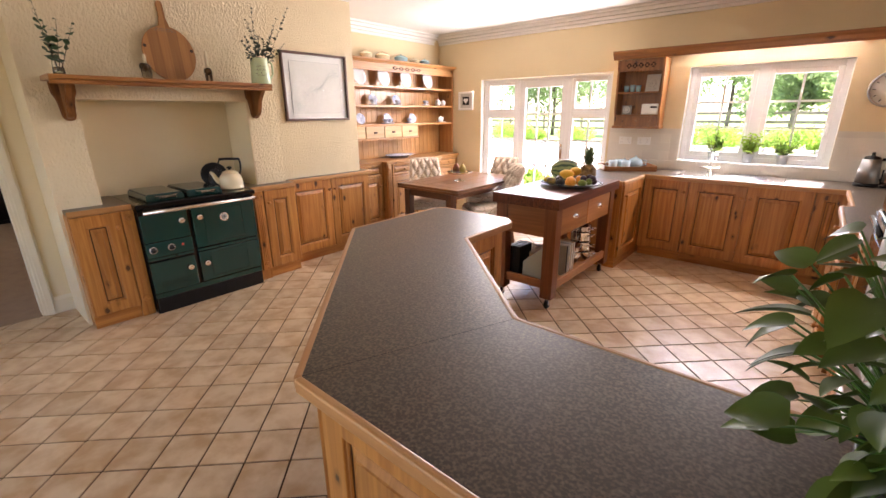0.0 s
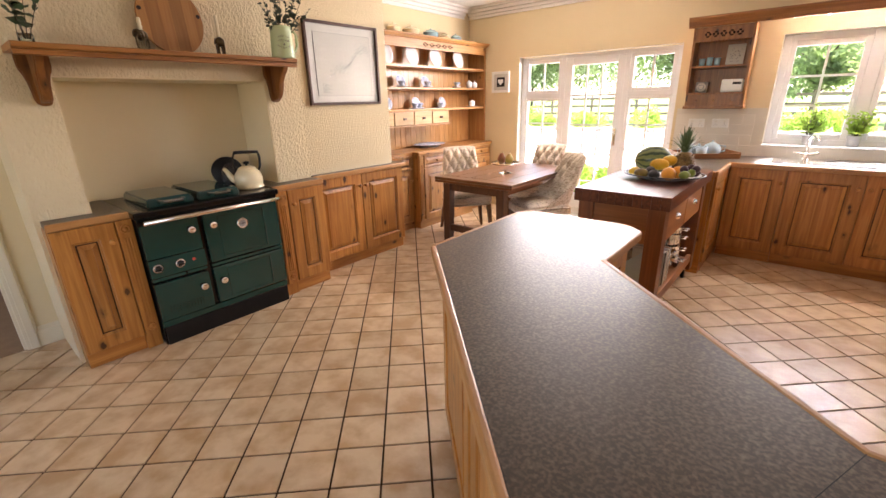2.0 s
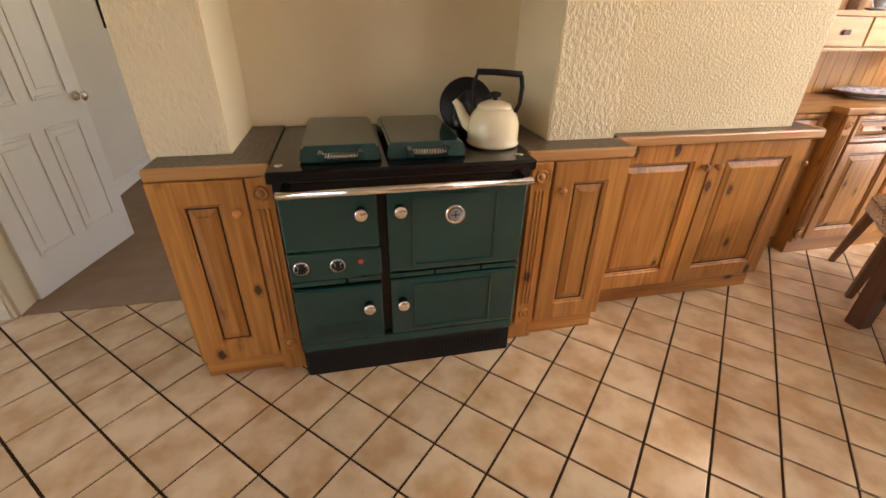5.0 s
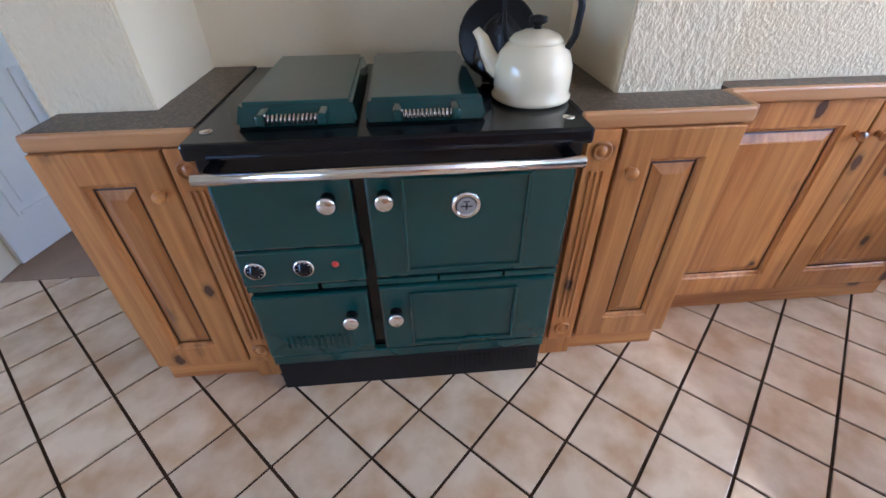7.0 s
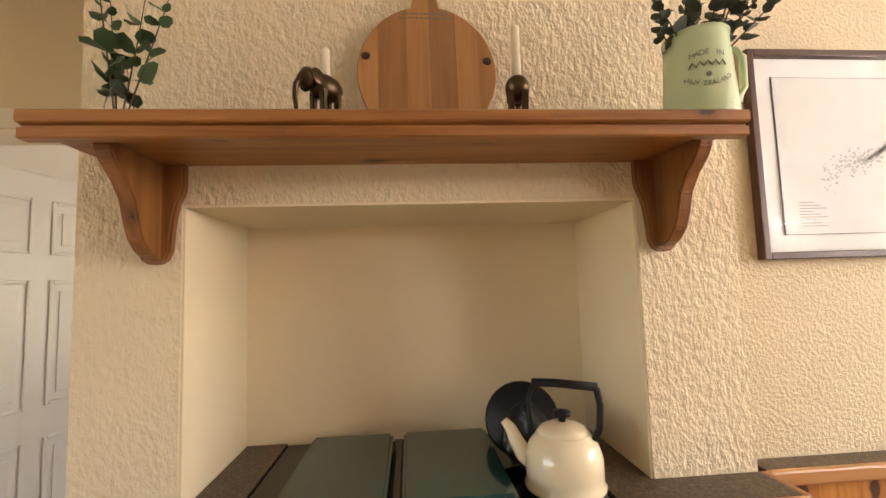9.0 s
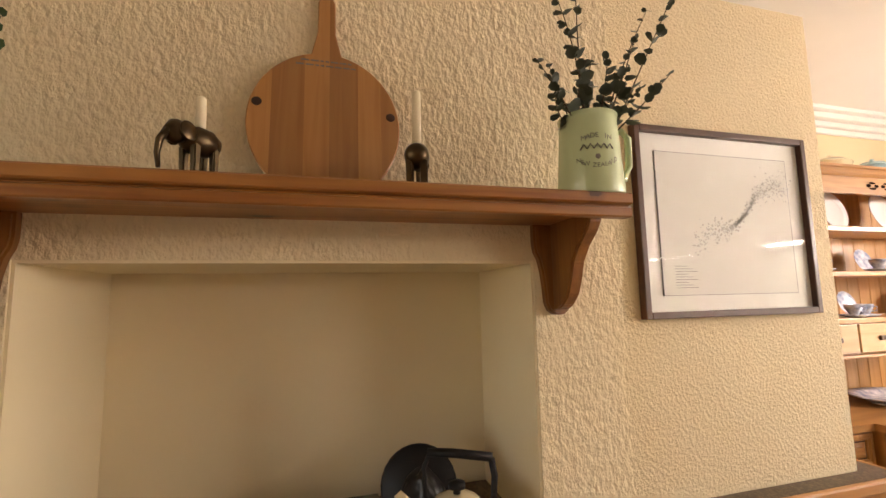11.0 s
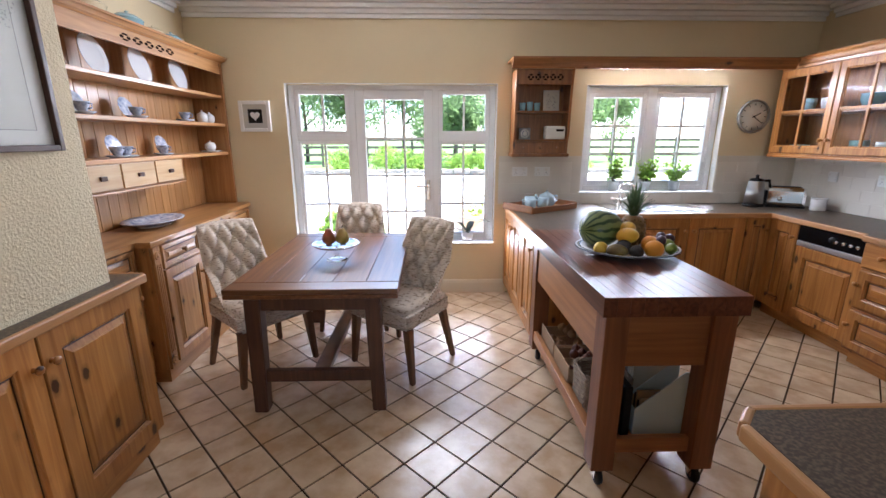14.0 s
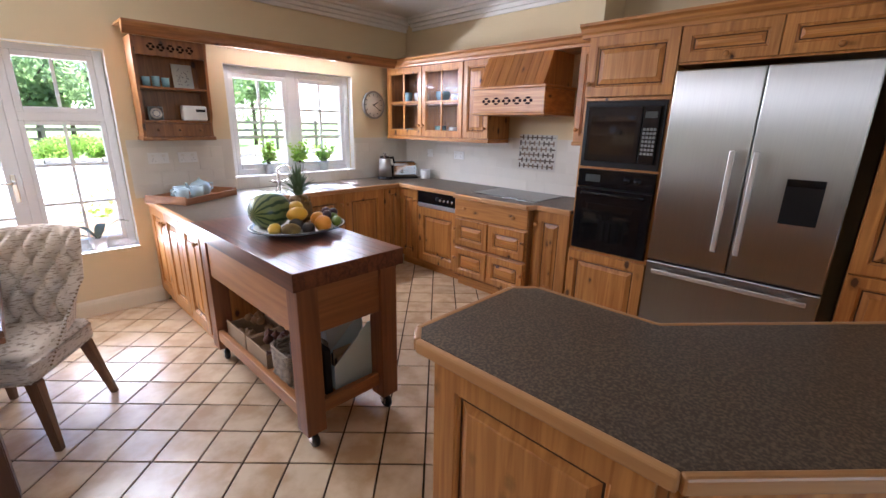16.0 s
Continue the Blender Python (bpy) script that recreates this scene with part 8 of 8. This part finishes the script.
ur_ = thing("garden_urn", pose(-2.05, 7.3, -0.06), "pale terracotta garden urn with a small plant", "planter")
part("urn", lathe(bmesh.new(), [(0, 0), (0.14, 0), (0.16, 0.05), (0.10, 0.12), (0.10, 0.20), (0.24, 0.34), (0.28, 0.52), (0.31, 0.54), (0.29, 0.56), (0.25, 0.5), (0, 0.48)], 28), mat("terracotta", (0.60, 0.42, 0.30), 0.8, vary=0.2), ur_)
for k in range(8):
    q = k * 0.8
    sprig(ur_, (0.05 * math.cos(q), 0.05 * math.sin(q), 0.48), (0.2 * math.cos(q), 0.2 * math.sin(q), 0.78), 5, 0.035, hedge, rnd)
sb = thing("bird_bath", pose(0.4, 20.6, -0.06), "grey stone bird bath beside the flower bed", "bird bath")
part("pedestal", lathe(bmesh.new(), [(0, 0), (0.22, 0), (0.22, 0.06), (0.10, 0.14), (0.08, 0.55), (0.12, 0.68), (0, 0.69)], 24), bpy.data.materials["grey_stone"], sb)
part("basin", lathe(bmesh.new(), [(0, 0.69), (0.12, 0.69), (0.36, 0.78), (0.38, 0.84), (0.34, 0.84), (0.1, 0.74), (0, 0.74)], 28), bpy.data.materials["grey_stone"], sb)

# ---- mosaic and wall tiles ----
def tile_mesh(name, w, h, d, m, bevel=0.0015):
    return mesh_of(name, box(bmesh.new(), -w / 2, w / 2, -d, 0, -h / 2, h / 2, bevel), m)


mos = thing("mosaic_panel", pose(X_E - 0.0062, 3.822, 1.12, 0, 0, -90), "panel of small brown and grey mosaic tiles", "tile panel")
mos_m = [mat("mosaic_brown", (0.12, 0.085, 0.065), 0.25, vary=0.3), mat("mosaic_grey", (0.44, 0.42, 0.39), 0.2, vary=0.2), mat("mosaic_pale", (0.66, 0.62, 0.56), 0.2, vary=0.1), mat("mosaic_rust", (0.24, 0.15, 0.10), 0.3, vary=0.3)]
tall_ = [tile_mesh("mosaic_tile", 0.014, 0.044, 0.005, m) for m in mos_m]
small = [tile_mesh("mosaic_tile", 0.034, 0.013, 0.005, m) for m in mos_m]
rnd = random.Random(3)
part("backing", bb(-0.012, 0.40, -0.002, 0, -0.012, 0.318), mos_m[2], mos)
for j in range(6):
    for i in range(8):
        x, z = 0.004 + i * 0.0515 - (0.0255 if j % 2 else 0), 0.026 + j * 0.053
        if x > 0:
            ob = new("mosaic_tile", tall_[rnd.choice((0, 0, 3))])
            ob.parent, ob.matrix_basis = mos, pose(x + 0.004, -0.0021, z)
        for k in (-1, 0, 1):
            if x + 0.047 < 0.40:
                ob = new("mosaic_tile", small[2 if k else rnd.choice((0, 1, 1, 3))])
                ob.parent, ob.matrix_basis = mos, pose(x + 0.0305, -0.0021, z + k * 0.0152)

brick_t = tile_mesh("wall_tile", 0.1975, 0.0978, 0.0016, wall_tile)
half_t = tile_mesh("wall_tile", 0.0968, 0.0978, 0.0016, wall_tile)
spl_e, spl_n, spl_s = bpy.data.objects["splashback_east"], bpy.data.objects["splashback_north"], bpy.data.objects["splashback_sides"]


def wall_tiles(parent, at, length, rows, z0, skip=None):
    """Oblong tiles in running bond along one wall; every second course begins with a half tile."""
    for j in range(rows):
        c = 0.0
        z = z0 + 0.0495 + j * 0.0995
        while c < length - 0.09:
            whole = not (c == 0.0 and j % 2) and c + 0.1965 <= length
            w = 0.1965 if whole else 0.0968
            if not (skip and skip[0] < c + w / 2 < skip[1] and skip[2] < z < skip[3]):
                ob = new("wall_tile", brick_t if whole else half_t)
                ob.parent, ob.matrix_basis = parent, at(c + w / 2, z)
            c += w + 0.0028


wall_tiles(spl_e, lambda c, z: pose(X_E - 0.0061, 5.505 - c, z, 0, 0, -90), 2.58, 5, CW + 0.001, (1.62, 2.12, 1.09, 1.46))
wall_tiles(spl_n, lambda c, z: pose(-1.995 + c, Y_N - 0.0061, z), 2.80, 1, CW)
wall_tiles(spl_s, lambda c, z: pose(-1.995 + c, Y_N - 0.0061, z), 0.78, 3, 1.0)
wall_tiles(spl_s, lambda c, z: pose(0.11 + c, Y_N - 0.0061, z), 0.70, 3, 1.0)

# ---- floor tiles, laid diagonally ----
SIDE, TURN_ = 0.2092, radians(44.7)
ex, ey = Vector((math.cos(TURN_), math.sin(TURN_))) * SIDE, Vector((-math.sin(TURN_), math.cos(TURN_))) * SIDE
g_ = (SIDE - 0.0098) / 2
ft = bmesh.new()
lo, hi = [(-g_, -g_), (g_, -g_), (g_, g_), (-g_, g_)], g_ - 0.0018
v0 = [ft.verts.new((x, y, -0.006)) for x, y in lo]
v1 = [ft.verts.new((x, y, -0.0005)) for x, y in lo]
v2 = [ft.verts.new((math.copysign(hi, x), math.copysign(hi, y), 0.0)) for x, y in lo]
for a, b_ in ((v0, v1), (v1, v2)):
    for i in range(4):
        ft.faces.new((a[i], a[(i + 1) % 4], b_[(i + 1) % 4], b_[i]))
ft.faces.new(v2)
tile_me = mesh_of("floor_tile", ft, tile)
rnd = random.Random(8)
vs, fs, shown = [], [], 0
for i in range(-40, 40):
    for j in range(-40, 50):
        # tile centres lie between the joints' crossings
        x, y = Vector((0.0106, 0.0236)) + (i + 0.5) * ex + (j + 0.5) * ey
        if not (-4.95 < x < X_E + 0.15 and Y_S - 0.1 < y < Y_N + 0.06) or (x < -4.58 and y < 3.2):
            continue
        spin = 44.7 + 90 * rnd.randrange(4)
        if -3.95 < x < -0.9 and 0.6 < y < 4.7 and shown < 300 and x + y > -2.7 and x > X_W + 0.1 and not (x > -2.0 and y < 2.3):
            ob = new("floor_tile", tile_me)
            ob.parent, ob.matrix_basis = floor_ob, pose(x, y, 0.0008 * rnd.random(), 0, 0, spin)
            shown += 1
        else:
            m = pose(x, y, 0.0008 * rnd.random(), 0, 0, spin)
            k = len(vs)
            ring = [(-g_, -g_), (g_, -g_), (g_, g_), (-g_, g_)]
            vs += [tuple(m @ Vector((a, b_, -0.006))) for a, b_ in ring] + [tuple(m @ Vector((a, b_, -0.0005))) for a, b_ in ring] + [tuple(m @ Vector((math.copysign(hi, a), math.copysign(hi, b_), 0))) for a, b_ in ring]
            for o in (0, 4):
                fs += [(k + o + q, k + o + (q + 1) % 4, k + o + 4 + (q + 1) % 4, k + o + 4 + q) for q in range(4)]
            fs.append((k + 8, k + 9, k + 10, k + 11))
me = bpy.data.meshes.new("floor_tiles")
me.from_pydata(vs, [], fs)
me.materials.append(tile)
rest = new("floor_tiles", me)
rest.parent = floor_ob
rest["kind"] = "stuff"
